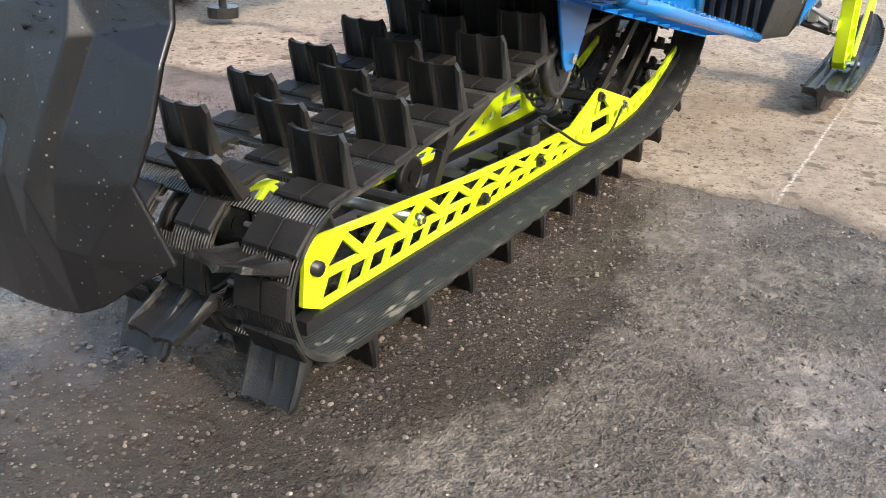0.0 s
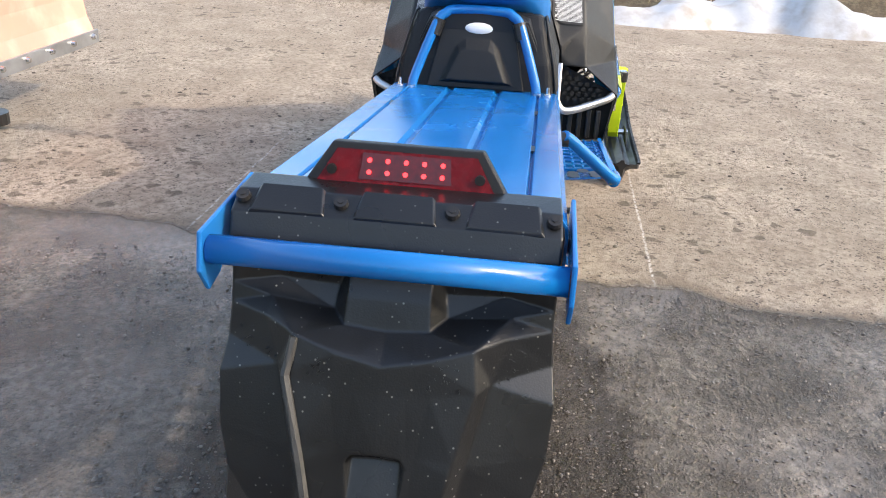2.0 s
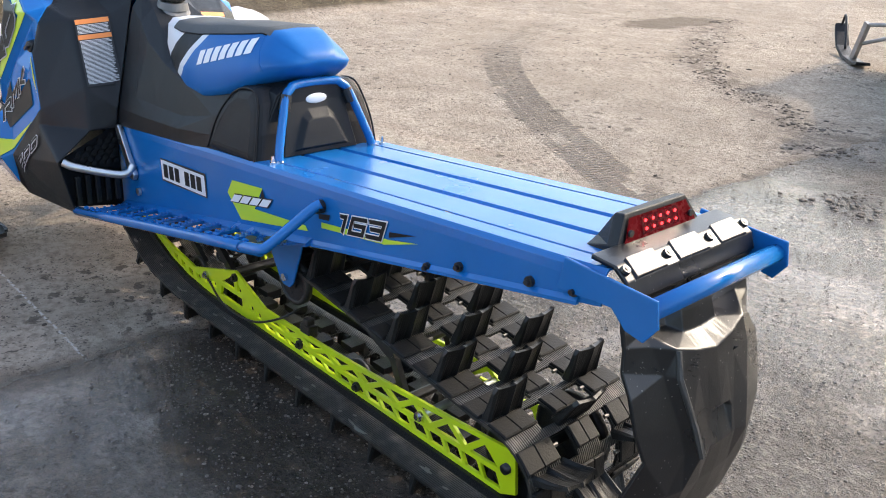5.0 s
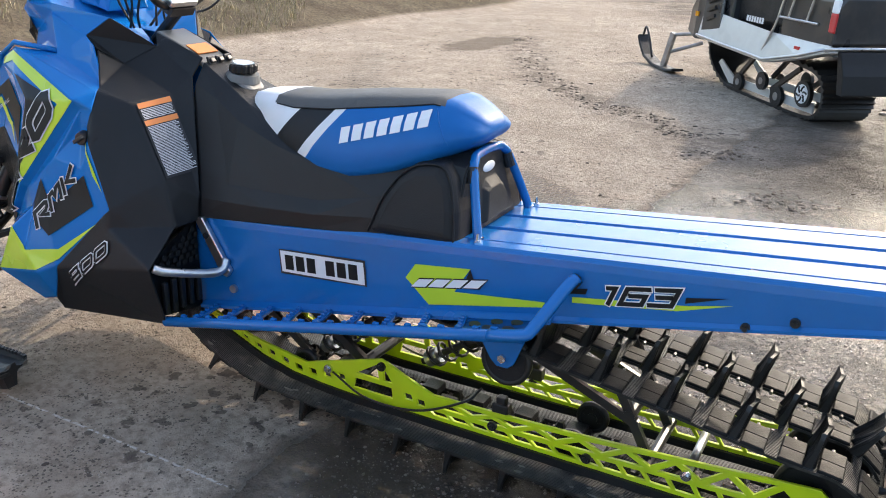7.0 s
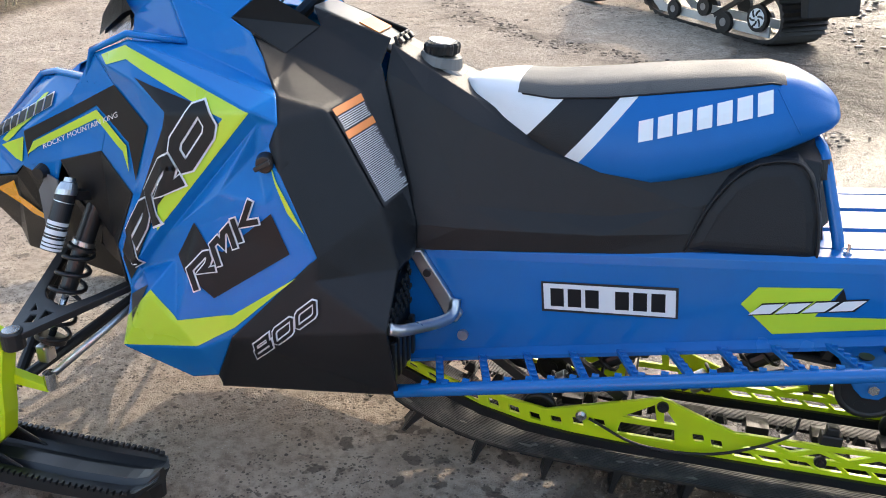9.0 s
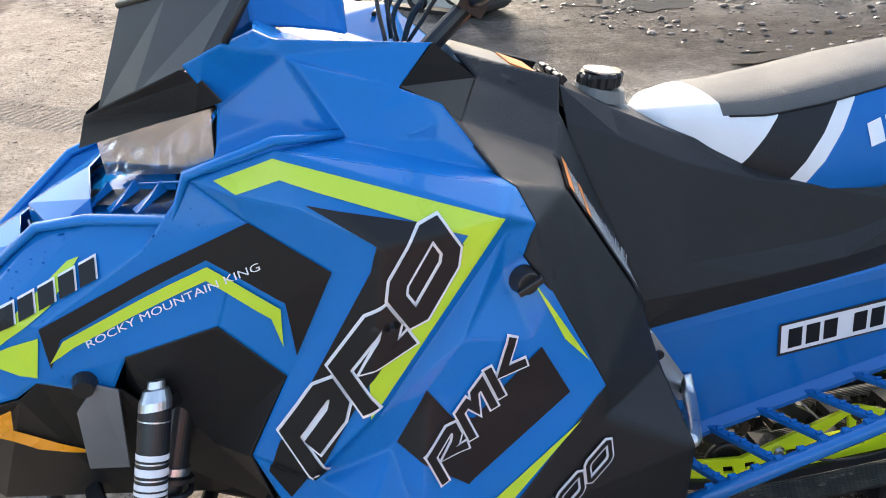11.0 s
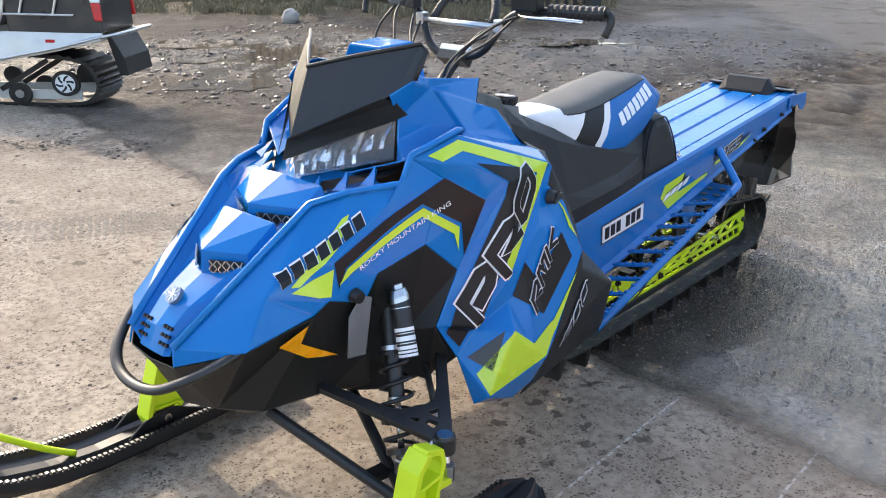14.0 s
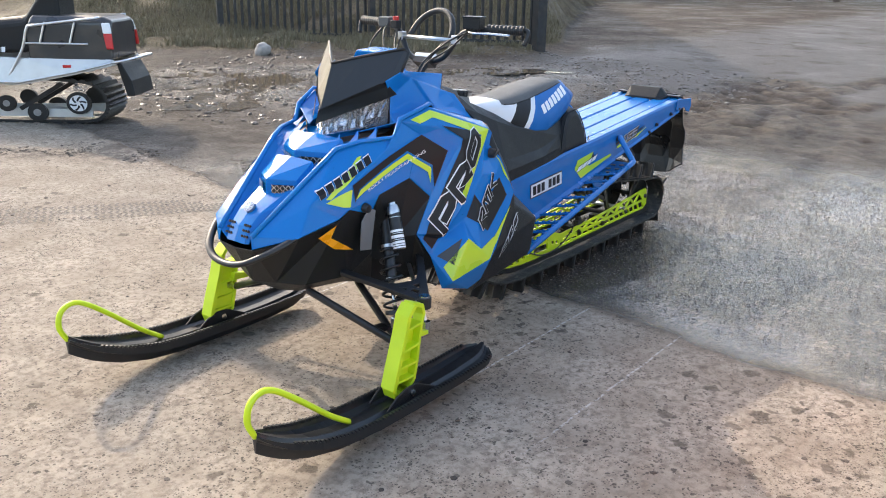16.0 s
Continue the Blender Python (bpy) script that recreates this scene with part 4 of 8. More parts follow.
    for r in range(count):
        q, dd, oo = frame_at(r * 4 + 1)
        if q.z < 0.2 or q.x > 0.9:
            for y in (-0.06, 0.06):
                if lug is None:
                    bm = bmesh.new()
                    loft(bm, [[V(-0.014, -0.011, 0), V(0.014, -0.011, 0), V(0.014, 0.011, 0), V(-0.014, 0.011, 0)], [V(-0.007, -0.006, -0.024), V(0.007, -0.006, -0.024), V(0.007, 0.006, -0.024), V(-0.007, 0.006, -0.024)]])
                    ob = part("drive_lug", bm, RUBBER, belt)
                    lug = ob.data
                else:
                    ob = new("drive_lug", lug)
                    ob.parent = belt
                rot = Matrix((dd, V(0, 1, 0), oo)).transposed()
                if rot.determinant() < 0:
                    rot = Matrix((-dd, V(0, 1, 0), oo)).transposed()
                ob.matrix_local = Matrix.Translation(q + V(0, y, 0)) @ rot.to_4x4()


track()


def rail_top(x):
    pts = ((0.21, 0.214), (0.47, 0.192), (0.75, 0.170), (1.0, 0.158), (1.19, 0.154), (1.34, 0.216), (1.47, 0.176), (1.60, 0.135), (1.80, 0.165), (1.97, 0.225))
    return float(np.interp(x, [p[0] for p in pts], [p[1] for p in pts]))


def rail_low(x):
    pts = ((0.2, 0.090), (1.45, 0.078), (1.62, 0.086), (1.78, 0.122), (1.97, 0.205))
    return float(np.interp(x, [p[0] for p in pts], [p[1] for p in pts]))


def rail(s):
    y = s * 0.125
    t = 0.009

    def mid(x):
        return rail_low(x) * 0.56 + rail_top(x) * 0.44

    xs = [0.235 + (1.18 - 0.235) * i / 8 for i in range(9)]
    ends = [1.97 - (1.97 - 1.20) * i / 22 for i in range(23)]
    outline = [(0.195, 0.112), (0.205, 0.198), (0.222, 0.213)] + [(x, rail_top(x)) for x in xs[1:]] + [(x, rail_top(x)) for x in (1.27, 1.325, 1.345, 1.41, 1.47, 1.55, 1.60, 1.70, 1.80, 1.88, 1.97)]
    outline += [(x, rail_low(x)) for x in ends] + [(x, rail_low(x)) for x in xs[:0:-1]] + [(0.24, 0.090)]
    holes = []
    for i, (a, b) in enumerate(zip(xs, xs[1:])):
        m = (a + b) / 2
        # tall triangles above the middle web
        holes.append([(a + 0.016, mid(a) + 0.007), (b - 0.016, mid(b) + 0.007), (m, rail_top(m) - 0.021)])
        if i < 7:
            n = b + (b - a) / 2
            holes.append([(m + 0.013, rail_top(m) - 0.013), (b, mid(b) + 0.014), (n - 0.013, rail_top(n) - 0.013)])
        # slanted slots below it
        for u in (a, m):
            d = (b - a) / 2 - 0.011
            holes.append([(u + 0.004, rail_low(u) + 0.013), (u + 0.004 + d, rail_low(u + d) + 0.013), (u + 0.022 + d, mid(u + d) - 0.007), (u + 0.022, mid(u) - 0.007)])
    # the peaked window frame, and slotted holes towards the front
    holes += [[(1.305, 0.150), (1.333, 0.150), (1.337, 0.192)], [(1.349, 0.150), (1.425, 0.150), (1.358, 0.194)], [(1.305, 0.104), (1.435, 0.103), (1.428, 0.134), (1.309, 0.136)]]
    for x in (1.215, 1.255, 1.475, 1.525, 1.575, 1.625, 1.675, 1.725, 1.775, 1.825, 1.875, 1.925):
        z = rail_low(x) * 0.55 + rail_top(x) * 0.45
        g = (rail_low(x + 0.02) - rail_low(x - 0.02)) / 0.04
        h = min(0.009, (rail_top(x) - rail_low(x)) * 0.2)
        holes.append([(x - 0.014, z - h - 0.014 * g), (x + 0.010, z - h + 0.010 * g), (x + 0.015, z + h + 0.015 * g), (x - 0.009, z + h - 0.009 * g)])
    bm = bmesh.new()
    plate(bm, [V(x, y, z) for x, z in outline], [[V(x, y, z) for x, z in h] for h in holes], t)
    r = part("rail", bm, LIME, sled, "lime aluminium suspension rail with triangular cut-outs", bevel=0.0012)
    # black slide and its dark backing under the rail
    bm = bmesh.new()
    ln = [0.19 + 1.79 * i / 16 for i in range(17)]
    loft(bm, [[V(x, y - 0.014, rail_low(x) - 0.020), V(x, y + 0.014, rail_low(x) - 0.020), V(x, y + 0.014, rail_low(x) + 0.002), V(x, y - 0.014, rail_low(x) + 0.002)] for x in ln])
    part("slide", bm, BLACK_PLASTIC, r, "black plastic slide")
    for x, z in ((0.504, 0.150), (0.744, 0.112), (1.34, 0.195), (1.518, 0.138), (1.0, 0.12)):
        bm = bmesh.new()
        rod(bm, (x, y + s * 0.004, z), (x, y + s * 0.012, z), 0.013, n=14)
        rod(bm, (x, y + s * 0.012, z), (x, y + s * 0.019, z), 0.008, n=6)
        part("bolt", bm, CHROME if x in (1.518, 0.504) else BLACK_METAL, r)
    return r


for _s in (1, -1):
    rail(_s)


def wheel(x, y, z, r, w, parent, rim=BLACK_PLASTIC):
    bm = bmesh.new()
    prof = [(r - 0.012, -w / 2), (r, -w / 2 + 0.004), (r, w / 2 - 0.004), (r - 0.012, w / 2)]
    n = 28
    loft(bm, [[V(x + a * math.cos(k * math.tau / n), y + b, z + a * math.sin(k * math.tau / n)) for a, b in prof] for k in range(n)] + [[V(x + a, y + b, z) for a, b in prof]], caps=False)
    t = part("idler_wheel", bm, RUBBER, parent, "black rubber-tyred idler wheel", smooth=True)
    bm = bmesh.new()
    rod(bm, (x, y - w * 0.3, z), (x, y + w * 0.3, z), r - 0.011, n=28)
    rod(bm, (x, y - w * 0.55, z), (x, y + w * 0.55, z), r * 0.32, n=16)
    for k in range(5):
        a = k * math.tau / 5
        rod(bm, (x + 0.6 * r * math.cos(a), y - w * 0.34, z + 0.6 * r * math.sin(a)), (x + 0.6 * r * math.cos(a), y + w * 0.34, z + 0.6 * r * math.sin(a)), r * 0.16, n=10)
    part("rim", bm, rim, t)


def suspension():
    s = part("skid_frame", skid_bars(), BLACK_METAL, sled, "black steel skid frame arms")
    for y in (-0.085, 0.085):
        wheel(0.225, y, 0.166, 0.100, 0.026, s)
    for y in (-0.175, 0.175):
        wheel(0.952, y, 0.345, 0.066, 0.024, s)
        wheel(1.62, y * 0.55, 0.115, 0.042, 0.02, s)
        wheel(0.80, y * 0.45, 0.10, 0.045, 0.02, s)
    bm = bmesh.new()
    rod(bm, (0.225, -0.14, 0.166), (0.225, 0.14, 0.166), 0.012, n=12)
    part("axle", bm, BLACK_METAL, s, "black rear axle", smooth=True)
    bm = bmesh.new()
    rod(bm, (0.504, -0.13, 0.150), (0.504, 0.13, 0.150), 0.011, n=12)
    part("axle", bm, SILVER, s, "bare aluminium cross shaft", smooth=True)
    # two dampers with springs
    for a, b, r in (((1.00, -0.03, 0.36), (1.30, -0.03, 0.15), 0.030), ((1.32, 0.03, 0.34), (1.62, 0.03, 0.13), 0.026)):
        bm = bmesh.new()
        A, B = Vector(a), Vector(b)
        rod(bm, A.lerp(B, 0.0), A.lerp(B, 0.55), r * 0.75, n=14)
        rod(bm, A.lerp(B, 0.5), B, r * 0.35, n=10)
        d = part("damper", bm, BLACK_METAL, s, "black damper", smooth=False)
        bm = bmesh.new()
        ax = (B - A)
        u = ax.cross(V(0, 0, 1)).normalized()
        v = ax.normalized().cross(u)
        ln = [A.lerp(B, 0.12 + 0.8 * k / 84) + (u * math.cos(k * math.tau / 12) + v * math.sin(k * math.tau / 12)) * r for k in range(85)]
        tube(bm, ln, 0.0045, 6)
        part("spring", bm, BLACK_METAL, d, smooth=True)
        bm = bmesh.new()
        rod(bm, A.lerp(B, 0.82), A.lerp(B, 0.94), r * 0.8, n=16)
        part("collar", bm, SILVER, d, "silver spring collar")
    # sensor-like rubber stop on each rail and the thin limiter cords
    for q in (1, -1):
        bm = bmesh.new()
        box(bm, (0.985, q * 0.112, 0.166), (0.045, 0.03, 0.036))
        box(bm, (0.985, q * 0.112, 0.192), (0.026, 0.024, 0.02))
        part("rubber_stop", bm, RUBBER, s, "black rubber stop", bevel=0.004)
        bm = bmesh.new()
        tube(bm, smooth_line([(1.50, q * 0.137, 0.135), (1.38, q * 0.15, 0.095), (1.22, q * 0.15, 0.105), (1.08, q * 0.14, 0.17), (1.05, q * 0.10, 0.20)], 6), 0.0035, 6)
        part("cord", bm, RUBBER, s, smooth=True)
    bm = bmesh.new()
    rod(bm, (1.97, -0.16, 0.37), (1.97, 0.16, 0.37), 0.02)
    part("drive_shaft", bm, BLACK_METAL, s, "black drive shaft")
    for y in (-0.06, 0.06):
        bm = bmesh.new()
        rod(bm, (1.97, y - 0.015, 0.37), (1.97, y + 0.015, 0.37), 0.085, n=18)
        part("drive_sprocket", bm, BLACK_PLASTIC, s, "black drive sprocket")
    bm = bmesh.new()
    for i in range(16):
        x = 0.46 + 0.073 * i
        box(bm, (x, 0.03 * (-1) ** i, 0.078), (0.05, 0.05, 0.02))
    tagged(part("packed_dirt", bm, RUBBER, s), "packed dirt between the rails", kind="stuff")


def skid_bars():
    bm = bmesh.new()
    for y in (-0.09, 0.09):
        bar(bm, (0.72, y, 0.36), (0.60, y, 0.13), 0.016, 0.022)
        bar(bm, (0.98, y, 0.36), (0.64, y, 0.22), 0.014, 0.022)
        bar(bm, (1.70, y, 0.36), (1.42, y, 0.17), 0.016, 0.026)
        bar(bm, (1.80, y, 0.28), (1.60, y, 0.14), 0.014, 0.022)
    rod(bm, (0.60, -0.12, 0.13), (0.60, 0.12, 0.13), 0.013)
    rod(bm, (0.66, -0.10, 0.24), (0.66, 0.10, 0.24), 0.015)
    rod(bm, (0.952, -0.19, 0.345), (0.952, 0.19, 0.345), 0.010)
    rod(bm, (1.42, -0.12, 0.17), (1.42, 0.12, 0.17), 0.015)
    rod(bm, (1.70, -0.12, 0.36), (1.70, 0.12, 0.36), 0.015)
    return bm


suspension()


# ---------------------------------------------------------------- running boards, brackets, toe holds
def outer(x):
    """Outer edge of the running board: y and z."""
    u = (x - 0.853) / (1.873 - 0.853)
    return 0.335 + 0.037 * u, 0.500 - 0.208 * u


def running_board(s):
    bm = bmesh.new()
    tube(bm, [V(x, s * outer(x)[0], outer(x)[1]) for x in (0.850, 1.1, 1.4, 1.65, 1.885)], 0.0145, 12)
    b = part("running_board", bm, BLUE_METAL, sled, "blue tubular running board with open rungs", smooth=True)
    bm = bmesh.new()            # inner lip along the tunnel
    loft(bm, [[V(x, s * 0.2065, low_z(x) + 0.016), V(x, s * 0.226, low_z(x) + 0.006), V(x, s * 0.226, low_z(x) - 0.003), V(x, s * 0.2065, low_z(x) - 0.001)] for x in (0.83, 1.2, 1.6, 1.90)])
    part("inner_lip", bm, BLUE_METAL, b)
    for i in range(9):
        x = 1.03 + 0.098 * i
        y, z = outer(x - 0.03)
        bm = bmesh.new()
        a, c = V(x + 0.022, s * 0.214, low_z(x + 0.022) + 0.004), V(x - 0.025, s * y, z + 0.004)
        bar(bm, a, c, 0.017, 0.010)
        for k in range(5):       # gripping teeth
            p = a.lerp(c, 0.15 + 0.17 * k)
            box(bm, p + V(0, 0, 0.008), (0.012, 0.006, 0.006))
        part("rung", bm, BLUE_METAL, b, bevel=0.0015)
    for i in range(22):          # teeth along the outer tube
        x = 0.92 + 0.043 * i
        y, z = outer(x)
        bm = bmesh.new()
        box(bm, (x, s * (y - 0.004), z + 0.015), (0.014, 0.010, 0.008))
        part("tooth", bm, BLUE_METAL, b)
    # closed plate at the rear end
    bm = bmesh.new()
    yo, zo = outer(0.86)
    yi, zi = outer(1.02)
    vs = [bm.verts.new(q) for q in (V(0.84, s * 0.21, low_z(0.84) + 0.003), V(1.03, s * 0.21, low_z(1.03) + 0.003), V(1.02, s * yi, zi + 0.004), V(0.86, s * yo, zo + 0.004))]
    bm.faces.new(vs)
    bmesh.ops.solidify(bm, geom=bm.faces[:], thickness=0.005)
    pl = part("end_plate", bm, BLUE_METAL, b)
    for x, y in ((0.90, 0.25), (0.95, 0.25), (0.90, 0.30), (0.95, 0.30), (0.995, 0.275)):
        bm = bmesh.new()
        z = low_z(x) + (outer(x)[1] - low_z(x)) * (y - 0.21) / 0.125
        rod(bm, (x, s * y, z + 0.0035), (x, s * y, z + 0.0062), 0.014, n=14)
        part("hole", bm, BLACK_METAL, pl)
    # strut from the board's rear end up to the tunnel
    bm = bmesh.new()
    tube(bm, smooth_line([(0.93, s * 0.338, 0.487), (0.855, s * 0.335, 0.503), (0.835, s * 0.320, 0.517), (0.795, s * 0.236, 0.595), (0.782, s * 0.214, 0.612)], 5), 0.0165, 12, flat=0.75)
    part("foot_strut", bm, BLUE_METAL, b, "blue strut bolted to the tunnel", smooth=True)
    bm = bmesh.new()
    rod(bm, (0.787, s * 0.208, 0.603), (0.787, s * 0.226, 0.603), 0.016, n=14)
    rod(bm, (0.787, s * 0.226, 0.603), (0.787, s * 0.233, 0.603), 0.009, n=6)
    part("bolt", bm, BLACK_METAL, b)
    # triangular hanger for the carrier wheels
    bm = bmesh.new()
    slab(bm, [(0.87, low_z(0.87) + 0.01), (1.05, low_z(1.05) + 0.01), (0.985, 0.352), (0.968, 0.336), (0.938, 0.336), (0.922, 0.352)], s * 0.196, s * 0.203)
    h = part("hanger", bm, BLUE_METAL, b, "blue triangular wheel hanger", bevel=0.003)
    bm = bmesh.new()
    rod(bm, (0.952, s * 0.203, 0.362), (0.952, s * 0.212, 0.362), 0.011, n=6)
    part("bolt", bm, CHROME, h)


for _s in (1, -1):
    running_board(_s)


def toe_hold(s):
    bm = bmesh.new()
    slab(bm, [(1.905, 0.545), (1.875, 0.550), (1.782, 0.408), (1.795, 0.388), (1.815, 0.392)], s * 0.2075, s * 0.224)
    p = part("toe_hold", bm, SILVER, sled, "bare aluminium toe hold bar", bevel=0.003)
    bm = bmesh.new()
    tube(bm, smooth_line([(1.800, s * 0.214, 0.440), (1.800, s * 0.232, 0.415), (1.815, s * 0.27, 0.412), (1.865, s * 0.37, 0.438), (1.888, s * 0.398, 0.452)], 6), 0.0125, 12)
    part("bar", bm, SILVER, p, smooth=True)
    for x, z in ((1.86, 0.50), (1.805, 0.415)):
        bm = bmesh.new()
        rod(bm, (x, s * 0.223, z), (x, s * 0.229, z), 0.009, n=10)
        part("bolt", bm, BLACK_METAL, p)
    bm = bmesh.new()
    rod(bm, (1.783, s * 0.207, 0.352), (1.783, s * 0.216, 0.352), 0.012, n=16)
    part("side_bolt", bm, SILVER, p)
    # pierced plate in the toe opening
    bm = bmesh.new()
    us = [V(1.905, s * 0.215, 0.545), V(1.905, s * 0.405, 0.455), V(1.902, s * 0.385, 0.30), V(1.902, s * 0.215, 0.275)]
    bm.faces.new([bm.verts.new(q) for q in us])
    bmesh.ops.solidify(bm, geom=bm.faces[:], thickness=0.006)
    g = part("toe_plate", bm, BLACK_PLASTIC, p, "black pierced plate in the toe opening")
    for r in range(6):
        for c in range(7):
            y = 0.228 + 0.024 * c + (0.012 if r % 2 else 0)
            z = 0.43 + 0.017 * r
            if z > 0.532 - (y - 0.215) * 0.47 or y > 0.385:
                continue
            bm = bmesh.new()
            rod(bm, (1.8985, s * y, z), (1.8965, s * y, z), 0.0082, n=6)
            part("hole", bm, paint_once("hole black", (0.004, 0.004, 0.004)), g)
    for c in range(5):
        bm = bmesh.new()
        box(bm, (1.893, s * (0.235 + 0.031 * c), 0.35), (0.012, 0.016, 0.095))
        part("louvre", bm, BLACK_METAL, g, bevel=0.003)


_once = {}


def paint_once(name, colour, rough=0.8):
    if name not in _once:
        _once[name] = paint(name, colour, rough)
    return _once[name]


for _s in (1, -1):
    toe_hold(_s)


# ---------------------------------------------------------------- seat, tank cover, bag
def seat():
    # station: x, low edge z, widest y, upper edge y and z, top z
    st = ((1.832, 0.838, 0.030, 0.020, 0.868, 0.872), (1.80, 0.812, 0.072, 0.060, 0.872, 0.884), (1.73, 0.782, 0.108, 0.090, 0.872, 0.892), (1.63, 0.742, 0.140, 0.106, 0.868, 0.895), (1.52, 0.722, 0.160, 0.108, 0.878, 0.908), (1.42, 0.724, 0.168, 0.106, 0.893, 0.922),
          (1.30, 0.757, 0.160, 0.098, 0.910, 0.932), (1.22, 0.790, 0.148, 0.088, 0.923, 0.938), (1.17, 0.815, 0.134, 0.080, 0.916, 0.928), (1.13, 0.834, 0.118, 0.070, 0.900, 0.910), (1.105, 0.845, 0.104, 0.062, 0.888, 0.896), (1.092, 0.852, 0.086, 0.052, 0.879, 0.885), (1.086, 0.858, 0.064, 0.040, 0.872, 0.876), (1.084, 0.863, 0.030, 0.020, 0.867, 0.869))
    xs = [s[0] for s in st][::-1]
    n = 60

    def at(x):
        return [float(np.interp(x, xs, [s[k] for s in st][::-1])) for k in range(1, 6)]

    stations = [1.832 - (1.832 - 1.084) * (i / n if i < 40 else (40 + 20 * math.sin((i - 40) / 20 * math.pi / 2)) / n) for i in range(n + 1)]
    grid = []
    for x in stations:
        lo, w, uy, uz, tz = at(x)
        e = min(1.0, (uz - lo) / 0.07)
        half = [(0.0, lo - 0.02 * e), (w * 0.75, lo - 0.012 * e), (w * 0.94, lo), (w, lo + 0.018 * e), (w * 0.985, lo + (uz - lo) * 0.42), (w * 0.6 + uy * 0.4, lo + (uz - lo) * 0.72), (uy + 0.006 * e, uz - 0.006 * e), (uy, uz), (uy * 0.82, uz + (tz - uz) * 0.62 + 0.004 * e), (uy * 0.45, tz), (0.0, tz + 0.002)]
        ring = [V(x, y, z) for y, z in half] + [V(x, -y, z) for y, z in half[-2:0:-1]]
        grid.append(ring)

    # slanted cuts on the flank: stripe, black insert, white nose
    CUTS = [(V(1.558, 0, 0.805), V(0.773, 0, 0.635)), (V(1.528, 0, 0.800), V(0.790, 0, 0.613)), (V(1.656, 0, 0.815), V(0.743, 0, 0.669)), (V(1.195, 0, 0.93), V(1, 0, -0.25).normalized()), (V(1.705, 0, 0.89), V(1, 0, 0))]
    side_of = [lambda c, k=k: (c - CUTS[k][0]).dot(CUTS[k][1]) > 0 for k in range(5)]

    def zone_of(c, upper):
        if upper:
            return "white" if side_of[4](c) else "top" if side_of[3](c) else "blue"
        if side_of[2](c) and c.z > 0.70:
            return "white"
        if side_of[0](c):
            return "black"
        if side_of[1](c):
            return "stripe"
        return "blue"

    whole = bmesh.new()
    loft(whole, grid)
    for co, no in CUTS:
        bmesh.ops.bisect_plane(whole, geom=whole.verts[:] + whole.edges[:] + whole.faces[:], plane_co=co, plane_no=no, dist=1e-5)
    bms = {}
    copies = {}
    for f in whole.faces:
        c = f.calc_center_median()
        u = at(min(1.832, max(1.084, c.x)))
        # above the seam line, or on the side
        z = zone_of(c, c.z > u[3] - 0.0005 and abs(c.y) < u[2] + 0.0005)
        bm = bms.setdefault(z, bmesh.new())
        seen = copies.setdefault(z, {})
        for v in f.verts:
            if v not in seen:
                seen[v] = bm.verts.new(v.co)
        bm.faces.new([seen[v] for v in f.verts])
    whole.free()
    looks = {"top": ("seat_top", GREY_VINYL, "dark grey textured vinyl top"), "white": ("front_panel", WHITE_VINYL, "white vinyl front"), "black": ("side_insert", BLACK_VINYL, "black vinyl insert"),
             "stripe": ("stripe", WHITE_VINYL, "white diagonal stripe"), "blue": ("side_panel", BLUE_VINYL, "blue vinyl side")}
    s = None
    made = []
    for z in ("blue", "top", "white", "black", "stripe"):
        bm = bms[z]
        name, mat, lab = looks[z]
        if s is None:
            bmc = bm
            s = part("seat", bmc, mat, sled, "seat with blue sides, white nose and grey top", smooth=True)
            made.append(s)
        else:
            made.append(part(name, bm, mat, s, lab, smooth=True))
    # piping between the top and the sides
    for q in (1, -1):
        bm = bmesh.new()
        tube(bm, [V(x, q * (at(x)[2] + 0.002), at(x)[3]) for x in stations if 1.20 < x < 1.70], 0.0022, 6)
        part("piping", bm, BLACK_VINYL, s, "black seam piping", smooth=True)
    # the sewn seam down each side of the tail
    tree = tree_of(made)
    for q in (1, -1):
        bm = bmesh.new()
        line = []
        for i in range(25):
            p = V(1.208, 0, 0.914).lerp(V(1.158, 0, 0.838), i / 24)
            hit = tree.ray_cast(V(p.x, 0.4 * q, p.z), V(0, -q, 0))[0]
            if hit:
                line.append(hit)
        tube(bm, line, 0.0014, 6)
        part("seam", bm, BLUE_VINYL, s, "blue sewn seam", smooth=True)
    # the maker's name on each side, as plain blocks
    for q in (1, -1):
        a, b = V(1.452, 0, 0.806), V(1.205, 0, 0.878)
        bm = block_word(7, (a.x, 0.4 * q, a.z) if q > 0 else (b.x, 0.4 * q, b.z), (b - a) if q > 0 else (a - b), V(0.008, 0, 0.036))
        lay(bm, tree, 0.4, (0, -q, 0), 0.0018)
        part("name_print", bm, WHITE, s, "white printed name as plain blocks")
    return s


seat()


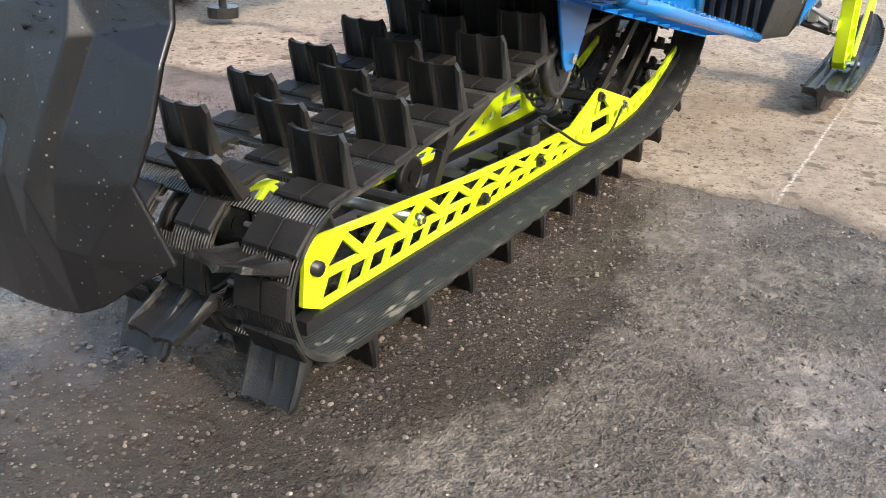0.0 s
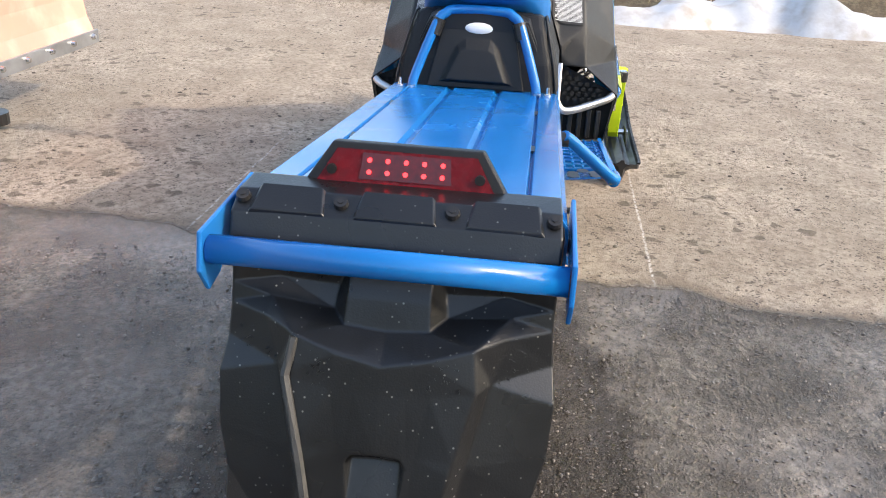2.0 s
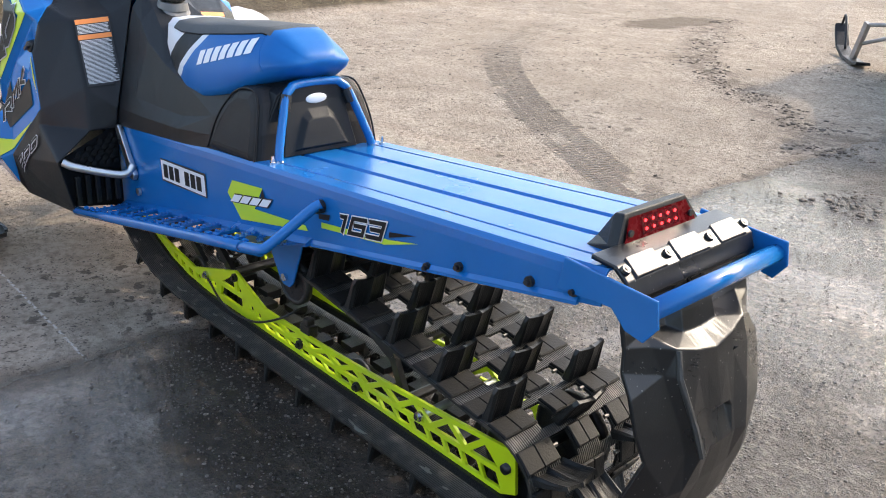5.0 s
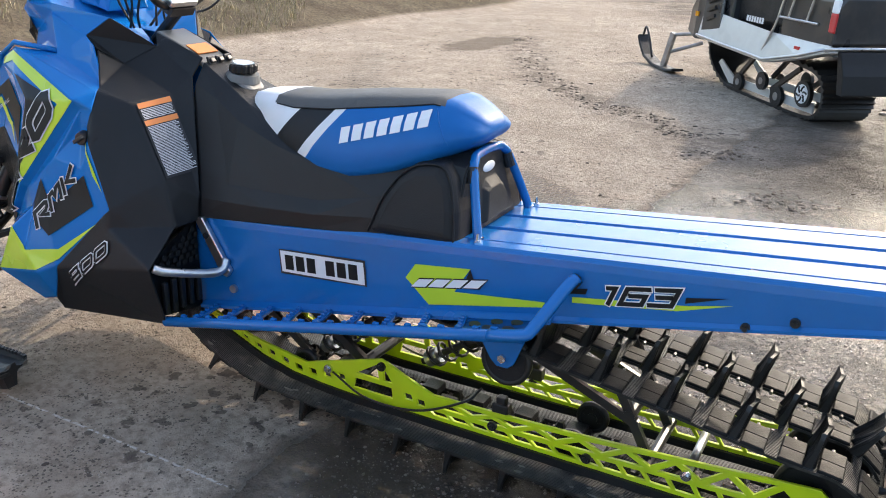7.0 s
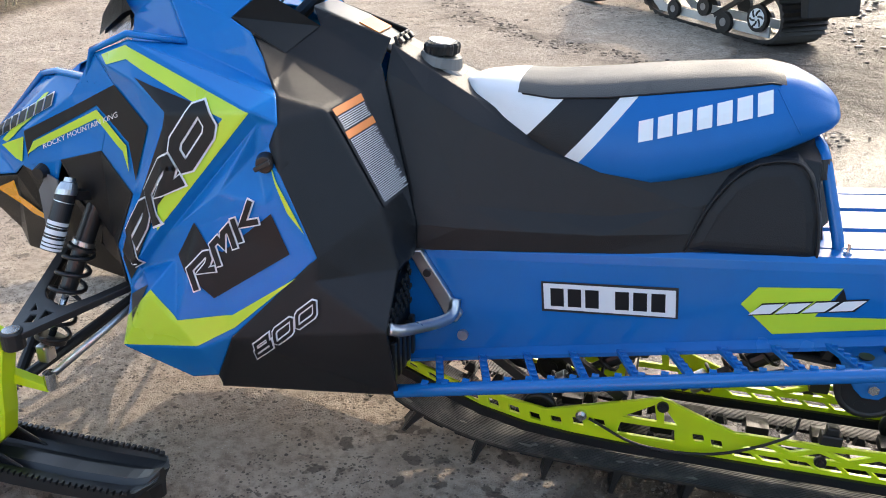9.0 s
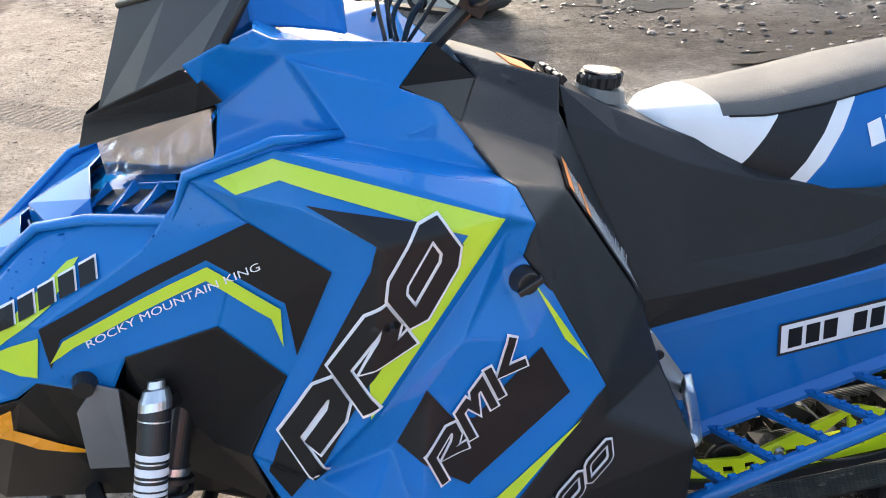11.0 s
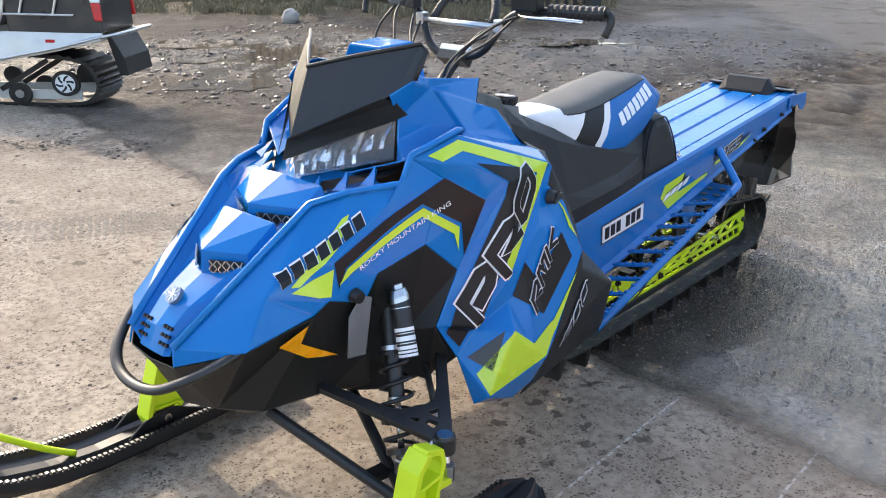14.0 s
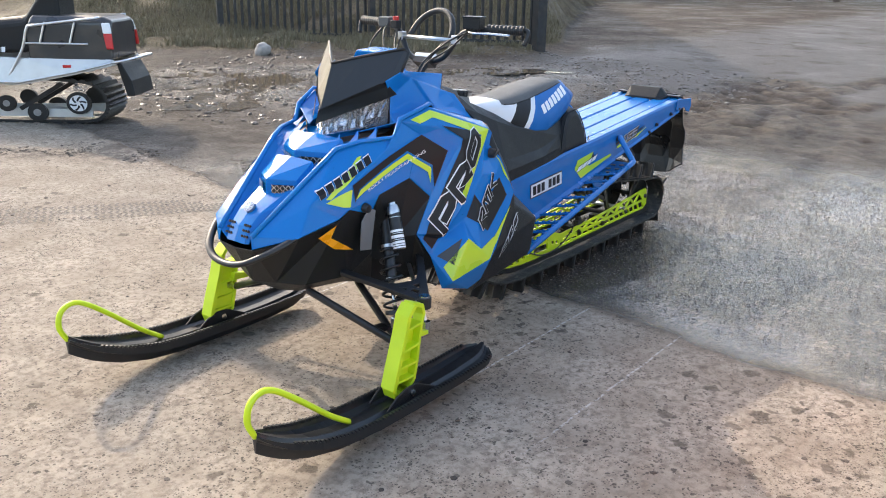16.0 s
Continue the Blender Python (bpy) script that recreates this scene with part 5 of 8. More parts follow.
def tank_cover():
    # x, then (y, z) from the tunnel up to the middle
    st = ((1.112, (0.165, 0.616), (0.160, 0.66), (0.146, 0.725), (0.118, 0.785), (0.06, 0.812), (0, 0.815)),
          (1.20, (0.178, 0.610), (0.172, 0.655), (0.158, 0.73), (0.122, 0.800), (0.06, 0.815), (0, 0.815)),
          (1.34, (0.196, 0.597), (0.192, 0.640), (0.176, 0.690), (0.140, 0.762), (0.08, 0.80), (0, 0.80)),
          (1.50, (0.203, 0.582), (0.203, 0.622), (0.182, 0.655), (0.160, 0.735), (0.09, 0.78), (0, 0.78)),
          (1.66, (0.206, 0.566), (0.206, 0.612), (0.186, 0.650), (0.150, 0.770), (0.10, 0.80), (0, 0.80)),
          (1.80, (0.208, 0.552), (0.208, 0.604), (0.190, 0.650), (0.135, 0.815), (0.09, 0.855), (0, 0.86)),
          (1.90, (0.212, 0.543), (0.205, 0.600), (0.186, 0.655), (0.108, 0.860), (0.066, 0.900), (0, 0.905)),
          (1.988, (0.190, 0.54), (0.180, 0.60), (0.150, 0.70), (0.094, 0.892), (0.056, 0.945), (0, 0.948)))
    bm = bmesh.new()
    rings = []
    for x, *p in st:
        rings.append([V(x, y, z) for y, z in p] + [V(x, -y, z) for y, z in p[-2::-1]])
    loft(bm, rings, closed=False, caps=False)
    bm.faces.new([v for v in bm.verts if abs(v.co.x - 1.112) < 1e-4])
    bm.normal_update()
    bmesh.ops.solidify(bm, geom=bm.faces[:], thickness=0.004)
    t = part("tank_cover", bm, BLACK_PLASTIC, sled, "black textured plastic tank cover", bevel=0.012)
    # grey console strip with filler cap and switches
    bm = bmesh.new()
    grey = paint("grey console plastic", (0.14, 0.14, 0.135), 0.42, 0, 0.1, 6, 300, 0.05)
    loft(bm, [[V(x, -0.060, z - 0.012), V(x + dx, -0.054, z + 0.006), V(x + dx, 0.054, z + 0.006), V(x, 0.060, z - 0.012)] for x, z, dx in ((1.982, 0.938, 0.012), (2.075, 0.980, 0.0), (2.165, 1.012, 0.0))])
    c = part("console", bm, grey, t, "grey console panel", bevel=0.004)
    bm = bmesh.new()
    loft(bm, [[V(x, -w, z - 0.030), V(x, -w * 0.8, z), V(x, w * 0.8, z), V(x, w, z - 0.030)] for x, z, w in ((1.835, 0.872, 0.030), (1.86, 0.895, 0.050), (1.93, 0.915, 0.056), (1.99, 0.938, 0.050))])
    part("tank_top", bm, grey, c, "bare grey top of the tank", bevel=0.010)
    bm = bmesh.new()
    rod(bm, (1.897, 0, 0.900), (1.893, 0, 0.920), 0.050, 0.044, n=24)
    part("filler_neck", bm, grey, c)
    bm = bmesh.new()
    loft(bm, [[V(1.895 - 0.13 * z + (r if k % 3 else r - 0.004) * math.cos(k * math.tau / 36), (r if k % 3 else r - 0.004) * math.sin(k * math.tau / 36), 0.919 + z) for k in range(36)] for z, r in ((0.0, 0.036), (0.004, 0.040), (0.021, 0.040), (0.026, 0.036))])
    cap = part("filler_cap", bm, BLACK_PLASTIC, c, "black ribbed filler cap")
    bm = bmesh.new()
    rod(bm, (1.8918, 0, 0.9450), (1.8914, 0, 0.9480), 0.030, n=24)
    part("cap_top", bm, SILVER, cap, "worn pale cap top")
    for k in range(3):
        bm = bmesh.new()
        y = 0.034 - 0.034 * k
        box(bm, (1.981, y, 0.945), (0.008, 0.024, 0.030), Euler((0, 0.35, 0)).to_matrix())
        box(bm, (1.975, y, 0.949), (0.010, 0.017, 0.014), Euler((0, 0.7, 0)).to_matrix())
        part("switch", bm, BLACK_METAL, c, "black rocker switch", bevel=0.002)
    bm = bmesh.new()
    box(bm, (2.045, 0, 0.9735), (0.050, 0.08, 0.003), Euler((0, -0.42, 0)).to_matrix())
    part("label", bm, ORANGE, c, "small orange warning label")
    # soft bag under the seat's rear, with bulging flanks and a sewn seam
    line = [(1.092, 0.612), (1.100, 0.69), (1.122, 0.765), (1.155, 0.800), (1.225, 0.792), (1.275, 0.755), (1.318, 0.690), (1.352, 0.600)]
    cx, cz = 1.205, 0.69
    bm = bmesh.new()
    rings = []
    for y, k in ((-1.0, 0.72), (-0.97, 0.90), (-0.90, 1.0), (0.90, 1.0), (0.97, 0.90), (1.0, 0.72)):
        rings.append([V(cx + (x - cx) * k, y * (0.202 - 0.26 * max(0, cz + (z - cz) * k - 0.64)), cz + (z - cz) * k) for x, z in line])
    loft(bm, rings)
    bag = part("seat_bag", bm, BLACK_VINYL, sled, "soft black bag under the rear of the seat", bevel=0.008)
    for q in (1, -1):
        bm = bmesh.new()
        tube(bm, smooth_line([V(x, q * 0.97 * (0.202 - 0.26 * max(0, z - 0.64)), z) for x, z in [(cx + (x - cx) * 0.93, cz + (z - cz) * 0.93) for x, z in line]], 6), 0.003, 6)
        part("seam", bm, BLACK_VINYL, bag, "black sewn seam", smooth=True)
    return t


tank_cover()


def luggage_loop():
    bm = bmesh.new()
    line = [V(1.056, 0.150, 0.622), V(1.066, 0.142, 0.66), V(1.100, 0.100, 0.775), V(1.108, 0.080, 0.798), V(1.113, 0.062, 0.806), V(1.116, 0.0, 0.808)]
    tube(bm, smooth_line(line + [V(p.x, -p.y, p.z) for p in line[-2::-1]], 5), 0.0115, 12)
    l = part("seat_loop", bm, BLUE_METAL, sled, "blue tubular loop behind the seat", smooth=True)
    for s in (1, -1):
        bm = bmesh.new()
        rod(bm, (1.098, s * 0.106, 0.748), (1.106, s * 0.094, 0.784), 0.0155, n=12)
        part("clamp", bm, RUBBER, l, "black rubber clamp")
        bm = bmesh.new()
        rod(bm, (1.052, s * 0.150, 0.620), (1.052, s * 0.150, 0.634), 0.010, n=8)
        part("bolt", bm, CHROME, l)
    # rear face of the bag, a raised panel with a white emblem
    bm = bmesh.new()
    outer_ = [(-0.118, 0.628), (0.118, 0.628), (0.085, 0.775), (0.055, 0.797), (-0.055, 0.797), (-0.085, 0.775)]

    def px(z):
        return 1.082 + (z - 0.628) * 0.20

    mid = [(-0.088, 0.640), (0.088, 0.640), (0.050, 0.725), (0.030, 0.742), (-0.030, 0.742), (-0.050, 0.725)]
    inn = [(-0.070, 0.648), (0.070, 0.648), (0.042, 0.712), (0.026, 0.720), (-0.026, 0.720), (-0.042, 0.712)]
    loft(bm, [[V(px(z) + 0.03, y, z) for y, z in outer_], [V(px(z), y, z) for y, z in outer_], [V(px(z) - 0.001, y, z) for y, z in mid], [V(px(z) - 0.016, y, z) for y, z in inn]])
    b = part("rear_bag_panel", bm, BLACK_PLASTIC, sled, "black moulded rear panel of the seat bag", bevel=0.003)
    bm = bmesh.new()
    g = bmesh.ops.create_uvsphere(bm, u_segments=20, v_segments=8, radius=1)["verts"]
    bmesh.ops.transform(bm, matrix=Matrix.Translation((px(0.766) - 0.001, 0, 0.766)) @ Matrix.Diagonal((0.005, 0.034, 0.014, 1)), verts=g)
    part("emblem", bm, WHITE, b, "white oval emblem")


luggage_loop()


# ---------------------------------------------------------------- bodywork
SIDE_PTS = dict(
    a=(2.464, 0.300, 0.972), b=(2.175, 0.360, 0.864), O=(2.168, 0.344, 0.836), Q=(2.371, 0.388, 0.597), U=(2.464, 0.364, 0.490), s=(2.143, 0.305, 0.880), I=(2.126, 0.342, 0.838), k=(2.143, 0.346, 0.793), J=(2.112, 0.376, 0.745), h=(2.035, 0.397, 0.588), l=(2.215, 0.442, 0.405), m=(2.280, 0.463, 0.377), v=(2.275, 0.415, 0.285),
    w=(2.345, 0.405, 0.262), f=(2.495, 0.395, 0.305), y=(2.487, 0.437, 0.336), t=(2.396, 0.441, 0.486), n=(2.333, 0.456, 0.426), p=(2.512, 0.352, 0.428), r=(2.487, 0.327, 0.648), j=(2.411, 0.346, 0.811),
    c=(2.347, 0.371, 0.848), x=(2.512, 0.300, 0.878), q=(2.570, 0.299, 0.728), g=(2.578, 0.262, 0.931), e=(2.300, 0.394, 0.625), d=(2.360, 0.390, 0.540), o=(2.178, 0.342, 0.772), F=(2.245, 0.386, 0.698), G=(2.146, 0.383, 0.682), z=(2.553, 0.318, 0.516),
    A=(2.522, 0.304, 0.917), E=(2.440, 0.336, 0.898), D=(2.384, 0.405, 0.608), P=(2.474, 0.380, 0.504),
    i=(2.606, 0.256, 0.870), B=(2.66, 0.258, 0.834), u=(2.702, 0.272, 0.686), T=(2.735, 0.262, 0.622), M=(2.830, 0.252, 0.655), N=(2.865, 0.240, 0.628), S=(3.035, 0.222, 0.596), Z=(3.128, 0.088, 0.550), Y=(3.122, 0.080, 0.590),
    R=(2.800, 0.160, 0.846), K=(2.724, 0.205, 0.866), C=(2.960, 0.198, 0.688), H=(2.809, 0.247, 0.738), L=(2.872, 0.212, 0.745))
SIDE_FACES = ["g a b c E A", "A E x", "E c j x", "g A x", "a s b", "b s I", "b I O", "I k o O", "c b D", "b O Q D", "D Q U P", "O o F Q", "Q F e", "F o G", "o k J G", "J h G", "G h e", "F G e", "Q e d", "c D r", "c r j", "r D P z", "Q d U", "z P U p", "d t U", "U t p",
              "e h l n", "e n d", "d n t", "l m n", "t n m y", "y m v w f", "l v m", "p t y f", "j r q x"]
NOSE_FACES = ["g i B", "i K B", "B K R L", "L R Y C", "C Y Z S", "x B H u q", "B L H", "u H M", "u M T", "H L C M", "M C N", "N C S", "g B x"]


def bodywork(s):
    """Side panel and nose cowl, moulded as one surface and parted along their joint."""
    made = []
    for first in (True, False):
        bm = bmesh.new()
        vs = {k: bm.verts.new((p[0], p[1] * s, p[2])) for k, p in SIDE_PTS.items()}
        piece = bm.faces.layers.int.new("piece")
        for f in SIDE_FACES + NOSE_FACES:
            k = f.split()
            face = bm.faces.new([vs[i] for i in (k if s > 0 else k[::-1])])
            face[piece] = 1 if f in SIDE_FACES else 2
        bmesh.ops.triangulate(bm, faces=bm.faces[:])
        mould(bm, 0.008, 1)
        bmesh.ops.delete(bm, geom=[f for f in bm.faces if (f[piece] == 1) != first], context="FACES")
        skin(bm)
        made.append(bm)
    side = part("side_panel", made[0], BLUE, sled, "blue moulded side panel with lime and black decals", smooth=True)
    nose = part("nose_cowl", made[1], BLUE, sled, "blue moulded nose cowl", smooth=True)
    # raised lip that runs along the hood's shoulder
    bm = bmesh.new()
    ln = [V(2.372, s * 0.234, 0.962), V(2.464, s * 0.300, 0.984), V(2.580, s * 0.262, 0.938), V(2.606, s * 0.256, 0.876), V(2.724, s * 0.206, 0.872), V(2.800, s * 0.163, 0.853), V(3.122, s * 0.083, 0.592)]
    tube(bm, ln, 0.010, 10, flat=0.7)
    part("hood_lip", bm, BLUE, nose, smooth=True)
    return side, nose


SIDES = {s: bodywork(s) for s in (1, -1)}


def hood():
    # the middle of the hood steps down to the nose between the lips
    rows = ((2.604, 0.262, 0.872, 0.868), (2.724, 0.205, 0.866, 0.845), (2.80, 0.160, 0.846, 0.800), (2.84, 0.150, 0.815, 0.765), (2.97, 0.118, 0.712, 0.698), (3.05, 0.098, 0.650, 0.655), (3.098, 0.086, 0.612, 0.612), (3.122, 0.080, 0.590, 0.560))
    bm = bmesh.new()
    rings = []
    for x, y, z, c in rows:
        d = 0.028 if x > 2.75 else 0.012
        rings.append([V(x, y, z), V(x - 0.004, y - 0.022, z - d), V(x + 0.004, y * 0.55, c), V(x + 0.008, 0, c + 0.003), V(x + 0.004, -y * 0.55, c), V(x - 0.004, -y + 0.022, z - d), V(x, -y, z)])
    loft(bm, rings, closed=False, caps=False)
    bm.normal_update()
    bmesh.ops.solidify(bm, geom=bm.faces[:], thickness=0.004)
    h = part("hood", bm, BLUE, sled, "blue hood middle with stepped scoops", bevel=0.004)
    # two prow-shaped scoops with honeycomb vents in their front faces
    for x0, z0, zt, w, xb, zb in ((2.976, 0.694, 0.750, 0.090, 2.845, 0.808), (2.842, 0.764, 0.828, 0.118, 2.728, 0.874)):
        bm = bmesh.new()
        P = dict(a=(x0, 0, zt), l=(x0 - 0.055, w, zt - 0.002), r=(x0 - 0.055, -w, zt - 0.002), e=(x0 + 0.004, 0, z0), m=(x0 - 0.059, w * 1.08, z0 - 0.010), s=(x0 - 0.059, -w * 1.08, z0 - 0.010), b=(xb, w * 1.02, zb - 0.006), c=(xb, -w * 1.02, zb - 0.006), d=(xb + 0.014, 0.0, zb + 0.002),
                 n=(xb, w * 1.2, zb - 0.05), o=(xb, -w * 1.2, zb - 0.05))
        vs = {k: bm.verts.new(v) for k, v in P.items()}
        for f in ("a l m e", "a e s r", "a d b l", "a r c d", "l b n m", "r s o c"):
            bm.faces.new([vs[k] for k in f.split()])
        bm.normal_update()
        bmesh.ops.solidify(bm, geom=bm.faces[:], thickness=0.003)
        sc = part("scoop", bm, BLUE, h, "blue prow-shaped scoop", bevel=0.003)
        for q in (1, -1):
            A, B, C, D = V(x0 - 0.006, q * 0.020, zt - 0.016), V(x0 - 0.051, q * w * 0.94, zt - 0.018), V(x0 - 0.053, q * w * 0.97, z0 + 0.004), V(x0 - 0.004, q * 0.020, z0 + 0.012)
            push = V(0.0055, q * 0.003, 0)
            bm = bmesh.new()
            bm.faces.new([bm.verts.new(p + push) for p in (A, B, C, D)])
            part("vent", bm, BLACK_METAL, sc, "dark vent opening")
            bm = bmesh.new()
            nx = 8
            for i in range(nx):
                u = (i + 0.5) / nx
                t_, b_ = A.lerp(B, u) + push * 1.6, D.lerp(C, u) + push * 1.6
                du = (B - A) * (0.80 / nx)
                for k in range(3):
                    p0, p1 = t_.lerp(b_, k / 3), t_.lerp(b_, (k + 1) / 3)
                    sg = 1 if (i + k) % 2 else -1
                    bar(bm, p0 + du * sg * 0.5, p1 - du * sg * 0.5, 0.0026, 0.0026)
            part("vent_mesh", bm, SILVER, sc, "silver honeycomb mesh")
    # round badge and a low vent at the tip
    bm = bmesh.new()
    rod(bm, (3.052, 0, 0.664), (3.059, 0, 0.671), 0.021, n=24)
    bd = part("badge", bm, paint("dull badge metal", (0.20, 0.24, 0.30), 0.4, 0.6, 0.1, 14, 300, 0.05), h, "round silver badge")
    bm = bmesh.new()
    for k in range(4):
        a = k * math.pi / 4
        bar(bm, V(3.0595, math.cos(a) * 0.015, 0.6715) + V(0.012, 0, -0.012) * -math.sin(a), V(3.0595, -math.cos(a) * 0.015, 0.6715) + V(0.012, 0, -0.012) * math.sin(a), 0.003, 0.002)
    part("badge_star", bm, WHITE, bd)
    for q in (1, -1):
        bm = bmesh.new()
        for r in range(3):
            for c in range(3):
                rod(bm, (3.098 + 0.008 * r, q * (0.028 + 0.012 * c), 0.617 - 0.017 * r), (3.104 + 0.008 * r, q * (0.028 + 0.012 * c), 0.6195 - 0.017 * r), 0.0046, n=6)
        part("nose_vent", bm, BLACK_DECAL, h, "small dark vent holes")
    # inlet under each headlamp, with blue fins
    for q in (1, -1):
        bm = bmesh.new()
        bm.faces.new([bm.verts.new(p) for p in (V(2.735, q * 0.05, 0.858), V(2.575, q * 0.225, 0.903), V(2.615, q * 0.225, 0.889), V(2.78, q * 0.055, 0.838))])
        bmesh.ops.solidify(bm, geom=bm.faces[:], thickness=0.006)
        il = part("inlet", bm, BLACK_METAL, h, "dark air inlet under the headlamp")
        for k in range(3):
            bm = bmesh.new()
            u = 0.22 + 0.28 * k
            o = V(2.745, q * 0.05, 0.850).lerp(V(2.592, q * 0.225, 0.898), u)
            loft(bm, [[o + V(-0.012, 0, 0.0), o + V(0.03, q * 0.03, -0.012), o + V(0.04, q * -0.004, -0.018)], [o + V(-0.006, 0, 0.022), o + V(0.008, q * 0.012, 0.006), o + V(0.012, q * 0.0, 0.004)]])
            part("fin", bm, BLUE, il)
    return h


hood()

POD_PTS = dict(
    f=(2.548, 0.184, 0.896), t=(2.530, 0.172, 0.998), p=(2.566, 0.182, 1.062), u=(2.512, 0.207, 1.090), v=(2.469, 0.175, 1.100), w=(2.445, 0.186, 1.088), e=(2.434, 0.188, 1.064), y=(2.375, 0.230, 0.957), i=(2.557, 0.217, 0.915), h=(2.282, 0.206, 1.009), n=(2.224, 0.167, 1.059),
    m=(2.227, 0.230, 0.987), k=(2.162, 0.268, 0.891), r=(2.140, 0.083, 0.979), c=(2.46, 0.0, 1.094), d=(2.28, 0.0, 1.01), a=(2.464, 0.300, 0.972), s=(2.143, 0.305, 0.880), g=(2.578, 0.262, 0.931), z=(2.66, 0.12, 0.885), q=(2.238, 0.238, 0.938), E=(2.421, 0.204, 1.057), Y=(2.360, 0.246, 0.953))
POD_FACES = ["p u e t", "t e y", "t y i f", "u v w e", "e w n h E", "e E Y y", "E h Y", "h m q Y", "m k q", "q k Y", "w v c d", "w d r n", "a y Y k", "a k s", "i y a g", "f i g z"]


def pod():
    for s in (1, -1):
        part("headlamp_pod", skin(mould(shell(POD_PTS, POD_FACES, s, 0), 0.008, 1), 0.003), BLUE, sled, "blue angular headlamp pod", smooth=True)
        part("recess_panel", shell(dict(h=(2.281, 0.204, 1.008), n=(2.223, 0.165, 1.058), r=(2.139, 0.081, 0.978), b=(2.188, 0.165, 0.934), m=(2.224, 0.224, 0.978)), ["h n r b", "h b m"], s, 0.003), BLACK_PLASTIC, sled, "black panel that closes the pod's rear end")
        # headlamp: reflector, facets and clear lens
        bm = bmesh.new()
        q = [V(2.718, s * 0.014, 0.866), V(2.546, s * 0.172, 0.904), V(2.538, s * 0.174, 0.998), V(2.722, s * 0.012, 0.922)]
        n = ((q[1] - q[0]).cross(q[3] - q[0])).normalized()
        if n.x < 0:
            n = -n
        bm.faces.new([bm.verts.new(p - n * 0.018) for p in q])
        bmesh.ops.solidify(bm, geom=bm.faces[:], thickness=0.003)
        hl = part("headlamp", bm, BLACK_DECAL, sled, "faceted headlamp behind a clear lens")
        rnd = random.Random(5)
        for k in range(1, 31):
            # a swept shard: a short arc across the bowl, tilted and dished by itself
            u0 = 0.02 + rnd.random() * 0.86
            v0 = rnd.choice((0.06, 0.10, 0.34, 0.58)) + rnd.uniform(-0.03, 0.05)
            v1 = min(0.97, v0 + rnd.uniform(0.22, 0.50))
            wide = 0.025 + 0.06 * rnd.random()
            bend = 0.10 + 0.10 * rnd.random()
            tip, roll, lean = rnd.uniform(-1.0, 1.0), rnd.uniform(-1.0, 1.0), rnd.choice((0.034, 0.028, 0.034, -0.01))
            bm = bmesh.new()
            rows = []
            for i in range(6):
                v = v0 + (v1 - v0) * i / 5
                row = []
                for j in range(4):
                    u = u0 + bend * (v * v - v0 * v0) + wide * (j / 3) * (1 - 0.5 * i / 5)
                    lo, hi = q[0].lerp(q[1], min(0.985, max(0.02, u))), q[3].lerp(q[2], min(0.985, max(0.02, u)))
                    row.append(bm.verts.new(lo.lerp(hi, v) - n * (0.0105 + lean * (v - (v0 + v1) / 2) + 0.0032 * tip * (j / 1.5 - 1) + 0.0015 * roll * math.sin(3.1 * i / 5))))
                rows.append(row)
            for r0, r1 in zip(rows, rows[1:]):
                for j in range(3):
                    bm.faces.new((r0[j], r0[j + 1], r1[j + 1], r1[j]))
            part("reflector", bm, MIRROR if k % 4 else BLACK_METAL, hl, "chromed reflector blade", smooth=True)
        bm = bmesh.new()
        bm.faces.new([bm.verts.new(p + n * 0.001) for p in q])
        bmesh.ops.solidify(bm, geom=bm.faces[:], thickness=0.0025)
        ln = part("lens", bm, CLEAR, hl, "clear plastic lens")
        ln.visible_shadow = False
        # black brow over the lamp
        bm = bmesh.new()
        br = [V(2.738, s * 0.000, 0.912), V(2.548, s * 0.170, 0.998), V(2.508, s * 0.186, 1.012), V(2.535, s * 0.170, 1.045), V(2.560, s * 0.150, 1.052), V(2.720, s * 0.000, 0.962)]
        bm.faces.new([bm.verts.new(p + V(0.012, s * 0.010, 0)) for p in br])
        bmesh.ops.solidify(bm, geom=bm.faces[:], thickness=0.012)
        part("brow", bm, BLACK_PLASTIC, sled, "black brow between windscreen and headlamp", bevel=0.003)
    # gauge hood behind the screen
    bm = bmesh.new()
    loft(bm, [[V(2.47, 0.09, 1.09), V(2.47, -0.09, 1.09), V(2.47, -0.055, 1.15), V(2.47, 0.055, 1.15)], [V(2.36, 0.085, 1.07), V(2.36, -0.085, 1.07), V(2.36, -0.06, 1.155), V(2.36, 0.06, 1.155)], [V(2.33, 0.08, 1.06), V(2.33, -0.08, 1.06), V(2.33, -0.05, 1.135), V(2.33, 0.05, 1.135)]])
    part("gauge_hood", bm, BLUE, sled, "blue gauge hood behind the windscreen", bevel=0.006)


pod()


